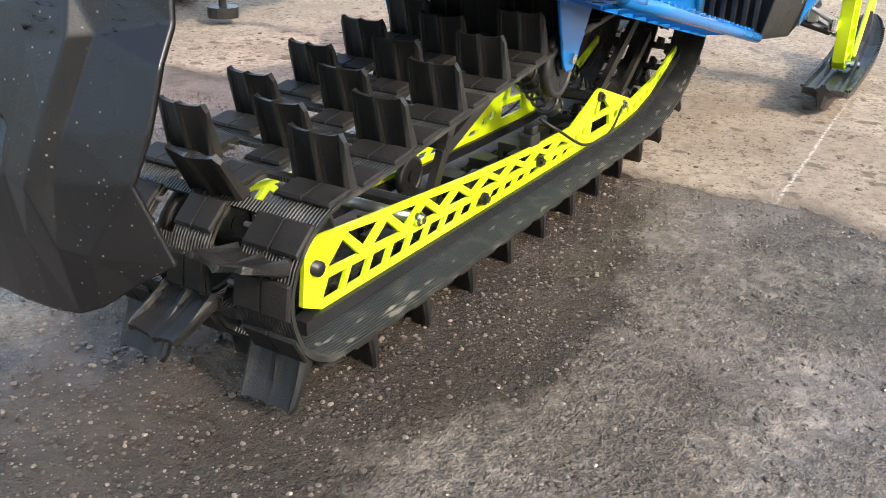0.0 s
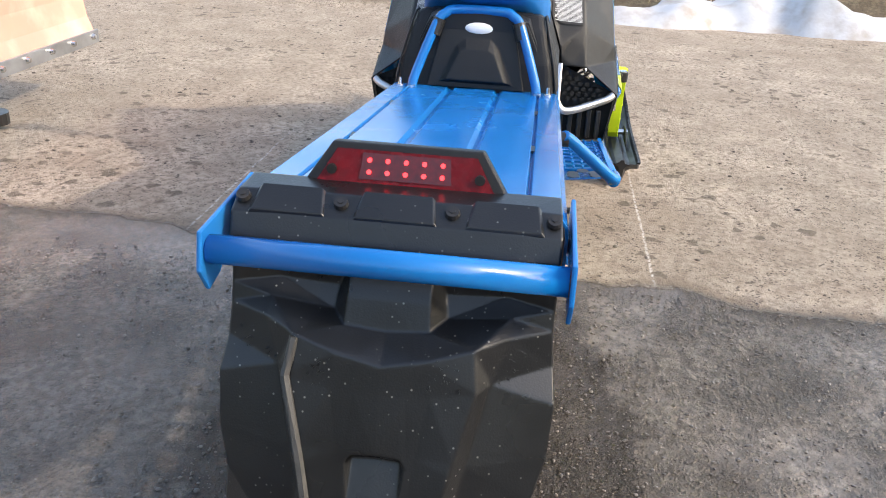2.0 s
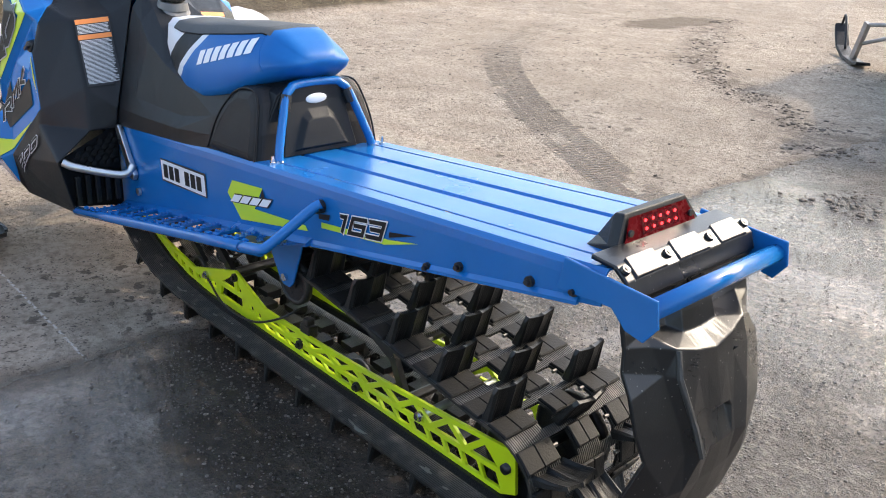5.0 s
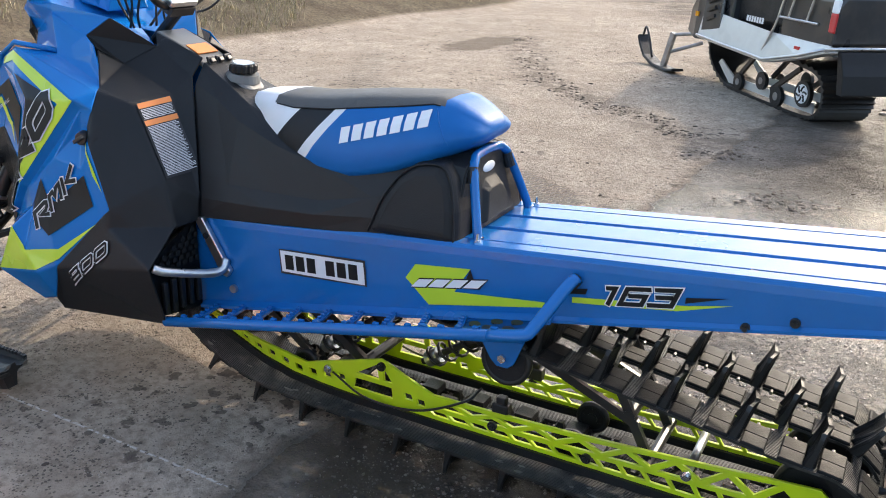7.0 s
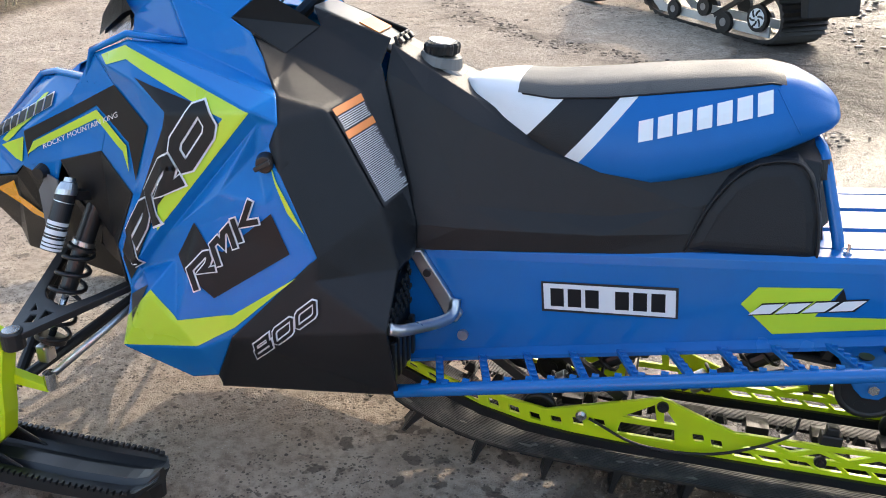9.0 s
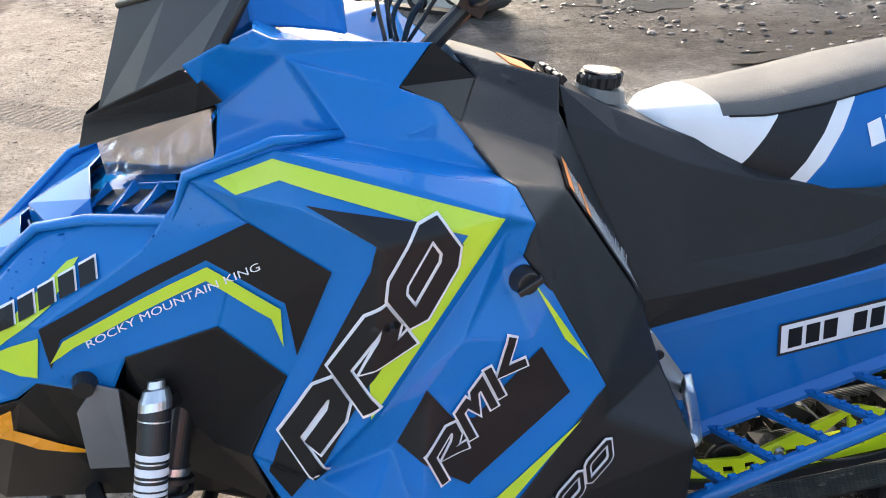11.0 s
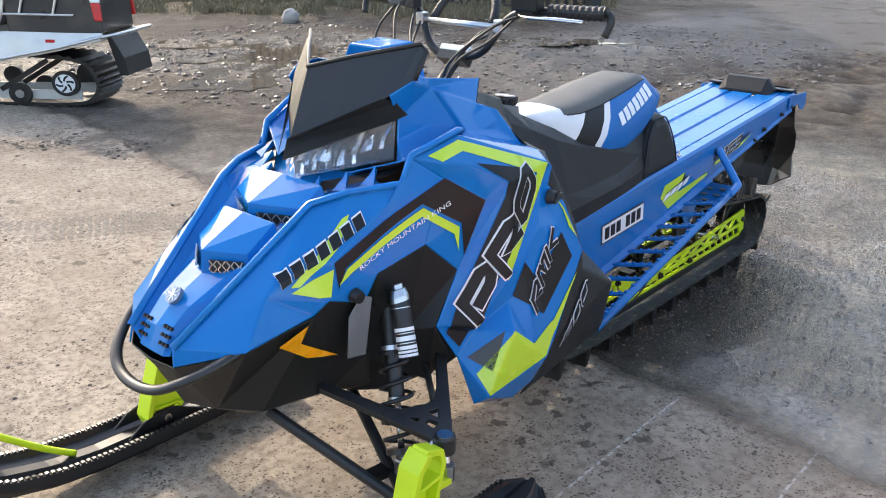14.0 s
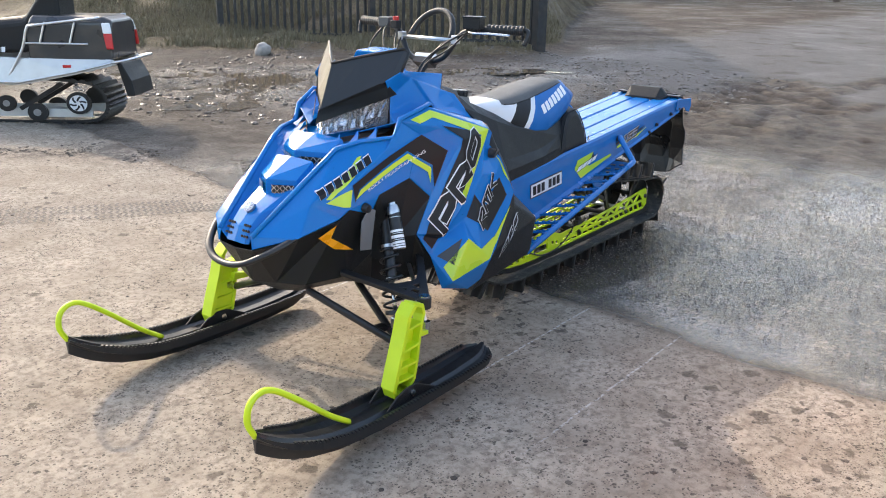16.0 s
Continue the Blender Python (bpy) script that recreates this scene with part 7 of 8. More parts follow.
def ski(s):
    yc = s * 0.512
    # x, height of the keel line, half width, edge rise
    st = ((2.385, 0.062, 0.030, 0.006), (2.40, 0.048, 0.062, 0.014), (2.45, 0.032, 0.078, 0.024), (2.60, 0.022, 0.080, 0.030), (2.85, 0.020, 0.080, 0.034), (3.05, 0.024, 0.082, 0.034), (3.18, 0.038, 0.083, 0.032), (3.30, 0.068, 0.080, 0.028), (3.40, 0.110, 0.070, 0.022), (3.46, 0.146, 0.052, 0.014), (3.495, 0.172, 0.024, 0.006))
    bm = bmesh.new()
    rings = []
    n = 40
    xs = [q[0] for q in st]
    for i in range(n + 1):
        x = xs[0] + (xs[-1] - xs[0]) * i / n
        z, w, e = (float(np.interp(x, xs, [q[k] for q in st])) for k in (1, 2, 3))
        prof = [(-1, e), (-0.93, e), (-0.86, e * 0.45), (-0.55, 0.006), (-0.35, 0.008), (-0.22, 0.020), (0.22, 0.020), (0.35, 0.008), (0.55, 0.006), (0.86, e * 0.45), (0.93, e), (1, e), (0.97, 0.0), (0.55, -0.004), (0.30, -0.014), (0.14, -0.053), (-0.14, -0.053), (-0.30, -0.014), (-0.55, -0.004), (-0.97, 0.0)]
        rings.append([V(x, yc + u * w, max(-0.034, z + h)) for u, h in prof])
    loft(bm, rings)
    k = part("ski", bm, paint_once("black ski plastic", (0.016, 0.016, 0.017), 0.36), sled, "black plastic ski with toothed edges and a lime loop", bevel=0.0)
    # toothed upper edges
    for q in (-1, 1):
        bm = bmesh.new()
        for i in range(62):
            x = 2.43 + (3.40 - 2.43) * i / 61
            z, w, e = (float(np.interp(x, xs, [p[j] for p in st])) for j in (1, 2, 3))
            box(bm, (x, yc + q * w * 0.955, z + e + 0.003), (0.0090, 0.011, 0.009))
        part("edge_teeth", bm, paint_once("black ski plastic", (0.016, 0.016, 0.017), 0.36), k, "row of fine teeth")
        k.children[-1]["kind"] = "stuff"
    # saddle
    bm = bmesh.new()
    for q in (-1, 1):
        slab(bm, [(2.72, 0.042), (2.98, 0.046), (2.93, 0.082), (2.88, 0.098), (2.83, 0.096), (2.78, 0.072)], yc + q * 0.038, yc + q * 0.046)
    part("saddle", bm, BLACK_PLASTIC, k, "black saddle bracket", bevel=0.003)
    bm = bmesh.new()
    rod(bm, (2.855, yc - 0.054, 0.072), (2.855, yc + 0.054, 0.072), 0.012, n=14)
    part("pivot_bolt", bm, CHROME, k)
    # lime hand loop
    bm = bmesh.new()
    line = [V(3.115, yc, 0.055), V(3.20, yc, 0.115), V(3.33, yc, 0.225), V(3.415, yc, 0.288), V(3.465, yc, 0.302), V(3.505, yc, 0.278), V(3.516, yc, 0.225), V(3.492, yc, 0.172)]
    tube(bm, smooth_line(line, 6), 0.0105, 10, flat=0.9)
    part("ski_loop", bm, LIME_CLEAN, k, "lime hand loop", smooth=True)


for _s in (1, -1):
    front_leg(_s)


# ---------------------------------------------------------------- decals and lettering
def decals(s):
    side, nose = SIDES[s]
    knee = KNEES[s]
    tree = tree_of([side, nose, knee])
    w = w_ = (0, -s, 0)

    def patch(outline, mat, lab, on=side, lift=0.0022, fine=0.011):
        bm = cutout(outline, s)
        lay(bm, tree, 0.2, w, lift, fine)
        return part("decal", bm, mat, on, lab, smooth=True)

    def word(text, base, along, up, mat, edge, on=side, shear=0.0, fat=0.0, grow=0.0, lift=0.0040, fine=0.012, name="lettering"):
        """Letters with an outline: base, along and up are (x, z) on the left side; the right side reads the other way."""
        b, a, u = Vector(base), Vector(along), Vector(up)
        if s < 0:
            b, a = b + a, -a
        for m, g, l in (((edge, grow, lift), (mat, fat, lift + 0.0016)) if edge else ((mat, fat, lift),)):
            if m is None:
                continue
            bm = lettering(text, g, shear)
            b2, a2, u2 = b, a, u
            if g > fat:
                k = (g - fat) * 0.75
                n = len(text) * 0.62
                b2, a2, u2 = b - a * (k / n) - u * k * 1.25, a * (1 + 2 * k / n), u * (1 + 2.5 * k)
            fit_word(bm, (b2.x, s * 0.7, b2.y), (a2.x, 0, a2.y), (u2.x, 0, u2.y))
            lay(bm, tree, 0.2, w, l, fine)
            part(name, bm, m, on, "", smooth=True)

    def sport(text, base, along, up, stroke, rim, gap=0.22, on=side):
        b, a, u = Vector(base), Vector(along), Vector(up)
        if s < 0:
            b, a = b + a, -a
        for m, w, l in ((WHITE, stroke + rim * 2, 0.0042), (BLACK_DECAL, stroke, 0.0058)):
            bm = stroke_word(text, (b.x, s * 0.7, b.y), (a.x, 0, a.y), (u.x, 0, u.y), w, gap)
            lay(bm, tree, 0.2, w_, l, 0.012)
            part("lettering", bm, m, on, "black letters with a white rim" if m is BLACK_DECAL else "", smooth=True)

    # long lime chevron from the hood down the side, and the black field under it
    patch([(2.545, 0.933), (2.467, 0.962), (2.176, 0.860), (2.384, 0.608), (2.379, 0.672), (2.229, 0.846), (2.462, 0.936), (2.519, 0.919)], LIME_DECAL, "lime chevron decal", lift=0.0018)
    patch([(2.435, 0.905), (2.258, 0.862), (2.236, 0.834), (2.319, 0.735), (2.378, 0.662), (2.473, 0.497), (2.505, 0.455), (2.532, 0.495), (2.512, 0.545), (2.362, 0.815), (2.352, 0.850)], BLACK_DECAL, "black decal field", lift=0.0028)
    # hood chevron
    patch([(2.809, 0.737), (2.509, 0.878), (2.411, 0.811), (2.470, 0.683), (2.476, 0.765), (2.571, 0.826), (2.783, 0.720), (2.805, 0.676)], BLACK_DECAL, "black chevron decal", nose)
    patch([(2.804, 0.685), (2.780, 0.718), (2.571, 0.817), (2.483, 0.757), (2.486, 0.698), (2.497, 0.742), (2.575, 0.797), (2.767, 0.708)], LIME_DECAL, "lime chevron decal", nose, 0.0034)
    patch([(2.907, 0.687), (2.812, 0.724), (2.826, 0.664), (2.850, 0.666)], LIME_DECAL, "lime wedge decal", nose)
    patch([(2.757, 0.821), (2.740, 0.827), (2.789, 0.765), (2.886, 0.697), (2.905, 0.699)], LIME_DECAL, "lime stripe decal", nose)
    # lower side field, lime foot and arc
    patch([(2.302, 0.632), (2.269, 0.585), (2.238, 0.579), (2.132, 0.667), (2.092, 0.590), (2.255, 0.482), (2.349, 0.553)], BLACK_DECAL, "black decal field")
    patch([(2.484, 0.341), (2.492, 0.390), (2.395, 0.487), (2.331, 0.433), (2.214, 0.452), (2.077, 0.544), (2.209, 0.426), (2.283, 0.385)], LIME_DECAL, "lime foot decal")
    patch([(2.496, 0.428), (2.412, 0.488), (2.462, 0.396)], paint_once("dark grey decal", (0.035, 0.037, 0.04), 0.4), "dark grey decal wedge")
    patch([(2.141, 0.769), (2.060, 0.633), (2.097, 0.673)], LIME_DECAL, "lime sliver decal")
    # words
    sport("PRO", (2.466, 0.521), (-0.216, 0.303), (0.028, 0.046), 0.0235, 0.0038, gap=0.30)
    sport("RMK", (2.293, 0.503), (-0.130, 0.146), (0.014, 0.035), 0.0115, 0.0030, gap=0.34)
    sport("800", (2.166, 0.362), (-0.132, 0.112), (0.002, 0.030), 0.0065, 0.0030, gap=0.30, on=knee)
    word("ROCKY MOUNTAIN KING", (2.748, 0.706), (-0.247, 0.108), (0.002, 0.0105), WHITE, None, on=nose, lift=0.0045, fine=0.02)
    # the maker's name, as plain blocks with a pale edge
    a, b = Vector((2.925, 0.699)), Vector((2.711, 0.806))
    if s < 0:
        a, b = b, a
    d = b - a
    for m, grow, lift in ((WHITE, 0.003, 0.0036), (BLACK_DECAL, 0.0, 0.0050)):
        bm = block_word(7, (a.x, 0.7 * s, a.y), (d.x, 0, d.y), (0.003, 0, 0.024 + grow), gap=0.24 - grow * 26)
        lay(bm, tree, 0.2, w, lift)
        part("name_print", bm, m, nose, "printed name as plain blocks")


for _s in (1, -1):
    decals(_s)


def tunnel_graphics(s):
    y = s * 0.2072

    def flat(outline, mat, name, lab, lift, on=TUNNEL):
        bm = bmesh.new()
        bm.faces.new([bm.verts.new((x, y + s * lift, z)) for x, z in outline])
        return part(name, bm, mat, on, lab)

    # lime field with the model mark as plain slanted blocks
    flat([(1.222, 0.512), (1.195, 0.553), (1.045, 0.572), (1.062, 0.545), (1.085, 0.505), (0.855, 0.533), (0.845, 0.522), (1.155, 0.455)], LIME_DECAL, "decal", "lime decal", 0.0008)
    flat([(1.045, 0.572), (1.030, 0.535), (1.065, 0.520)], BLACK_DECAL, "decal", "black decal", 0.0012)
    a, b = Vector((1.205, 0.492)), Vector((1.015, 0.530))
    if s < 0:
        a, b = b, a
    d = b - a
    for m, grow, lift in ((BLACK_DECAL, 0.006, 0.0016), (WHITE, 0.0, 0.0026)):
        bm = block_word(4, (a.x - 0.0, y + s * lift, a.y - grow / 2), (d.x, 0, d.y), (-0.008, 0, 0.022 + grow), gap=0.16 - grow * 15, lean=0.3)
        part("model_mark", bm, m, TUNNEL, "model mark as plain slanted blocks")
    flat([(0.790, 0.562), (0.790, 0.548), (0.560, 0.584), (0.450, 0.622), (0.545, 0.600)], LIME_DECAL, "decal", "lime stripe decal", 0.0008)
    flat([(0.800, 0.580), (0.756, 0.590), (0.760, 0.575), (0.800, 0.568)], BLACK_DECAL, "decal", "black decal", 0.0012)
    flat([(0.545, 0.618), (0.460, 0.636), (0.545, 0.605)], BLACK_DECAL, "decal", "black decal", 0.0012)
    b, a, u = Vector((0.744, 0.560)), Vector((-0.172, 0.033)), Vector((-0.013, 0.038))
    if s < 0:
        b, a, u = b + a, -a, Vector((-u.x, u.y))
    for m, w, l in ((WHITE, 0.0150, 0.0016), (BLACK_DECAL, 0.0098, 0.0028)):
        bm = stroke_word("163", (b.x, y + s * l, b.y), (a.x, 0, a.y), (u.x, 0, u.y), w, 0.36)
        part("lettering", bm, m, TUNNEL, "black figures with a white rim" if m is BLACK_DECAL else "")
    if s > 0:
        # registration plate with plain bars
        q = [(1.618, 0.506), (1.342, 0.530), (1.336, 0.460), (1.612, 0.437)]
        p = flat(q, paint_once("plate black border", (0.02, 0.02, 0.02), 0.4), "registration_plate", "white registration plate with plain bars", 0.0012)
        c = Vector((sum(v[0] for v in q) / 4, sum(v[1] for v in q) / 4))
        flat([(c.x + (x - c.x) * 0.965, c.y + (z - c.y) * 0.86) for x, z in q], WHITE, "plate_face", "", 0.0022, p)
        o, u, v = Vector(q[3]), Vector(q[2]) - Vector(q[3]), Vector(q[0]) - Vector(q[3])
        for a0, a1 in ((0.07, 0.17), (0.20, 0.30), (0.33, 0.43), (0.55, 0.65), (0.68, 0.78), (0.81, 0.91)):
            r = [o + u * a + v * b for a, b in ((a0, 0.2), (a1, 0.2), (a1, 0.8), (a0, 0.8))]
            flat([tuple(t) for t in r], BLACK_DECAL, "bar", "", 0.0030, p)
    else:
        flat([(1.215, 0.575), (1.130, 0.580), (1.130, 0.500), (1.215, 0.492)], LIME_DECAL, "decal", "lime decal", 0.0018)
        flat([(1.46, 0.525), (1.395, 0.532), (1.395, 0.475), (1.46, 0.468)], WHITE, "label", "small white sticker", 0.0012)
        flat([(1.44, 0.510), (1.415, 0.513), (1.415, 0.487), (1.44, 0.484)], BLACK_DECAL, "label_print", "", 0.0022)


for _s in (1, -1):
    tunnel_graphics(_s)


# ---------------------------------------------------------------- the yard around
STEEL_GREY = paint("worn grey steel", (0.34, 0.34, 0.34), 0.42, 0.7, 0.2, 12, 200, 0.1, dirt=0.3)
PLOW_RED = paint("faded red plough paint", (0.74, 0.33, 0.25), 0.5, 0, 0.12, 2, 120, 0.05, 0.0, dirt=0.7, dirt_colour=(0.70, 0.50, 0.42), spec=0.3)
DARK_PAINT = paint("dark grey gloss plastic", (0.028, 0.030, 0.034), 0.32, 0, 0.15, 3, 90, 0.02, 0.3, dirt=0.25)
SILVER_PAINT = paint("silver-grey side skirt", (0.66, 0.655, 0.63), 0.38, 0.35, 0.12, 5, 150, 0.03, dirt=0.25)
RUSTY = paint("black painted fence steel", (0.030, 0.030, 0.032), 0.55, 0.2, 0.3, 10, 200, 0.1, dirt=0.35, dirt_colour=(0.10, 0.07, 0.05))


def touring_sled():
    root = thing("snowmobile", "dark touring snowmobile with silver skirt and rack rails", "snowmobile")
    root.location = (0.524, -4.752, 0.055)
    root.rotation_euler = (0, 0, radians(-54))
    root.scale = (1.0, 0.80, 0.885)
    # track
    loop = smooth_line([(0.35, 0, 0.03), (0.8, 0, 0.02), (1.4, 0, 0.02), (1.75, 0, 0.05), (2.05, 0, 0.22), (2.12, 0, 0.40), (1.95, 0, 0.50), (1.3, 0, 0.48), (0.6, 0, 0.45), (0.25, 0, 0.40), (0.14, 0, 0.22), (0.20, 0, 0.08)], 8, True)
    bm = bmesh.new()
    n = len(loop)
    rings = []
    for i, p in enumerate(loop):
        d = (loop[(i + 1) % n] - loop[i - 1]).normalized()
        o = V(d.z, 0, -d.x)
        k = 0.022 if i % 2 else 0.0
        rings.append([p + V(0, -0.25, 0) + o * k, p + V(0, 0.25, 0) + o * k, p + V(0, 0.25, 0) - o * 0.02, p + V(0, -0.25, 0) - o * 0.02])
    loft(bm, rings + [rings[0]], caps=False)
    part("track", bm, RUBBER, root, "black lugged rubber track")
    for s in (1, -1):
        bm = bmesh.new()
        slab(bm, [(0.30, 0.07), (1.70, 0.06), (1.95, 0.22), (1.90, 0.26), (1.62, 0.13), (0.45, 0.15), (0.30, 0.16)], s * 0.19, s * 0.21)
        part("slide_rail", bm, SILVER_PAINT, root, "pale slide rail")
        for x, z, r in ((0.40, 0.215, 0.110), (0.78, 0.115, 0.09), (1.05, 0.20, 0.08), (1.45, 0.115, 0.08)):
            bm = bmesh.new()
            rod(bm, (x, s * 0.225, z), (x, s * 0.262, z), r, n=24)
            w = part("bogie_wheel", bm, RUBBER, root, "black bogie wheel")
            if r > 0.1:
                bm = bmesh.new()
                rod(bm, (x, s * 0.262, z), (x, s * 0.268, z), r * 0.72, n=24)
                hub = part("hub", bm, WHITE, w, "white hub with curved spokes")
                for k in range(6):
                    a = k * math.tau / 6
                    bm = bmesh.new()
                    tube(bm, [V(x + r * q * math.cos(a + q * 1.4), s * 0.269, z + r * q * math.sin(a + q * 1.4)) for q in (0.2, 0.35, 0.5, 0.66)], 0.009, 6)
                    part("spoke_gap", bm, BLACK_METAL, hub)
            else:
                bm = bmesh.new()
                rod(bm, (x, s * 0.262, z), (x, s * 0.267, z), r * 0.4, n=12)
                part("hub", bm, STEEL_GREY, w)
        for a, b in (((0.55, 0.40), (0.95, 0.14)), ((1.25, 0.42), (1.55, 0.14))):
            bm = bmesh.new()
            bar(bm, (a[0], s * 0.20, a[1]), (b[0], s * 0.20, b[1]), 0.03, 0.04)
            part("suspension_arm", bm, BLACK_METAL, root)
        # silver skirt, lower at the middle
        bm = bmesh.new()
        loft(bm, [[V(x, s * y, z) for y, z in ((0.34, hi), (0.40, lo + 0.015), (0.40, lo), (0.26, lo))] for x, lo, hi in ((0.02, 0.60, 0.66), (0.35, 0.51, 0.66), (0.85, 0.40, 0.66), (1.55, 0.42, 0.70), (2.15, 0.44, 0.74))])
        part("side_skirt", bm, SILVER_PAINT, root, "silver-grey side skirt", bevel=0.006)
        bm = bmesh.new()
        tube(bm, [V(0.02, s * 0.41, 0.632), V(0.35, s * 0.41, 0.537), V(0.85, s * 0.41, 0.427), V(1.55, s * 0.41, 0.447), V(2.15, s * 0.41, 0.467)], 0.012, 8)
        part("skirt_rail", bm, SILVER, root, "bright edge rail", smooth=True)
        bm = bmesh.new()
        box(bm, (0.42, s * 0.375, 0.588), (0.07, 0.012, 0.025))
        part("side_marker", bm, RED, root, "red side marker")
        # name as plain blocks
        bm = block_word(7, (1.22, s * 0.405, 0.715) if s > 0 else (0.92, s * 0.405, 0.715), (-0.30, 0, 0) if s > 0 else (0.30, 0, 0), (0, 0, 0.05))
        part("name_print", bm, WHITE, root, "white name as plain blocks")
        # rack rails
        bm = bmesh.new()
        tube(bm, smooth_line([(0.95, s * 0.37, 0.47), (0.80, s * 0.36, 0.74), (0.74, s * 0.35, 0.94), (0.66, s * 0.35, 0.97), (0.10, s * 0.35, 1.05)], 6), 0.013, 8)
        rk = part("rack_rail", bm, SILVER, root, "bare tubular rack rail", smooth=True)
        bm = bmesh.new()
        rod(bm, (0.78, s * 0.355, 0.80), (0.22, s * 0.355, 0.80), 0.010)
        part("lower_bar", bm, SILVER, rk)
        for x in (0.58, 0.32):
            bm = bmesh.new()
            rod(bm, (x + 0.06, s * 0.355, 0.80), (x, s * 0.35, 1.0), 0.010)
            part("stay", bm, SILVER, rk)
        # tail lamp
        bm = bmesh.new()
        loft(bm, [[V(0.0, s * 0.345, 0.75), V(0.06, s * 0.345, 0.75), V(0.06, s * 0.375, 0.76), V(0.0, s * 0.372, 0.76)], [V(0.01, s * 0.33, 0.90), V(0.085, s * 0.33, 0.90), V(0.085, s * 0.355, 0.90), V(0.01, s * 0.352, 0.90)]])
        part("tail_lamp", bm, RED, root, "red tail lamp", bevel=0.01)
        bm = bmesh.new()
        loft(bm, [[V(0.01, s * 0.33, 0.90), V(0.085, s * 0.33, 0.90), V(0.085, s * 0.355, 0.90), V(0.01, s * 0.352, 0.90)], [V(0.03, s * 0.30, 1.0), V(0.10, s * 0.30, 1.0), V(0.10, s * 0.335, 1.0), V(0.03, s * 0.332, 1.0)]])
        part("lamp_top", bm, WHITE, root, "white top of the lamp", bevel=0.01)
        # ski and leg
        bm = bmesh.new()
        xs = (2.35, 2.5, 2.9, 3.15, 3.30, 3.36)
        zs = (0.05, 0.02, 0.02, 0.08, 0.20, 0.28)
        loft(bm, [[V(x, s * 0.48 - 0.08, z), V(x, s * 0.48 + 0.08, z), V(x, s * 0.48 + 0.07, z + 0.03), V(x, s * 0.48 - 0.07, z + 0.03)] for x, z in zip(xs, zs)])
        sk = part("ski", bm, BLACK_PLASTIC, root, "black ski", bevel=0.005)
        bm = bmesh.new()
        tube(bm, smooth_line([(3.05, s * 0.48, 0.09), (3.18, s * 0.48, 0.30), (3.30, s * 0.48, 0.40), (3.36, s * 0.48, 0.30)], 5), 0.014, 8)
        part("ski_loop", bm, BLACK_METAL, sk, smooth=True)
        bm = bmesh.new()
        bar(bm, (2.72, s * 0.48, 0.05), (2.62, s * 0.44, 0.42), 0.05, 0.06)
        rod(bm, (2.62, s * 0.44, 0.40), (2.45, s * 0.15, 0.44), 0.02)
        rod(bm, (2.68, s * 0.46, 0.20), (2.45, s * 0.15, 0.34), 0.02)
        part("ski_leg", bm, STEEL_GREY, root, "grey ski leg and arms")
        # slotted side panel and amber marker
        bm = bmesh.new()
        loft(bm, [[V(1.75, s * 0.34, 0.55), V(2.12, s * 0.36, 0.50), V(2.16, s * 0.33, 0.98), V(1.80, s * 0.30, 1.05)], [V(1.75, s * 0.37, 0.57), V(2.10, s * 0.39, 0.52), V(2.13, s * 0.355, 0.95), V(1.82, s * 0.33, 1.02)]])
        sp = part("side_panel", bm, DARK_PAINT, root, "dark side panel with slots", bevel=0.01)
        for k in range(4):
            bm = bmesh.new()
            box(bm, (1.95, s * 0.376, 0.66 + 0.085 * k), (0.16, 0.02, 0.035), Euler((0, 0.3, 0)).to_matrix())
            part("slot", bm, BLACK_METAL, sp)
        bm = bmesh.new()
        box(bm, (2.32, s * 0.335, 0.66), (0.06, 0.02, 0.05))
        part("marker", bm, AMBER, root, "amber marker")
    # body, seat box and hood
    bm = bmesh.new()
    loft(bm, [[V(x, -w, z0), V(x, w, z0), V(x, w * 0.96, z1 - 0.06), V(x, w * 0.8, z1), V(x, -w * 0.8, z1), V(x, -w * 0.96, z1 - 0.06)] for x, w, z0, z1 in ((0.02, 0.34, 0.66, 1.02), (0.10, 0.345, 0.64, 1.06), (0.72, 0.34, 0.62, 1.06), (0.76, 0.34, 0.60, 0.98))])
    part("cargo_box", bm, DARK_PAINT, root, "black moulded cargo box", bevel=0.02)
    bm = bmesh.new()
    loft(bm, [[V(x, -w, z0), V(x, w, z0), V(x, w, z1 - 0.06), V(x, w * 0.75, z1), V(x, -w * 0.75, z1), V(x, -w, z1 - 0.06)] for x, w, z0, z1 in ((0.50, 0.20, 1.02, 1.30), (0.62, 0.22, 1.02, 1.34), (0.80, 0.26, 0.70, 1.05), (1.35, 0.24, 0.68, 0.98), (1.72, 0.20, 0.68, 1.02))])
    part("seat", bm, BLACK_VINYL, root, "black padded seat", smooth=False, bevel=0.03)
    bm = bmesh.new()
    loft(bm, [[V(x, -w, z0), V(x, w, z0), V(x, w * 0.9, z1 - 0.10), V(x, w * 0.5, z1), V(x, -w * 0.5, z1), V(x, -w * 0.9, z1 - 0.10)] for x, w, z0, z1 in ((1.70, 0.30, 0.50, 1.10), (2.05, 0.36, 0.42, 1.18), (2.35, 0.34, 0.40, 1.02), (2.65, 0.26, 0.44, 0.80), (2.78, 0.12, 0.50, 0.66))])
    part("hood", bm, DARK_PAINT, root, "dark rounded hood", bevel=0.03)
    bm = bmesh.new()
    loft(bm, [[V(2.22, 0.30, 1.06), V(2.40, 0.0, 1.08), V(2.22, -0.30, 1.06)], [V(1.98, 0.28, 1.42), V(2.10, 0.0, 1.48), V(1.98, -0.28, 1.42)]], closed=False, caps=False)
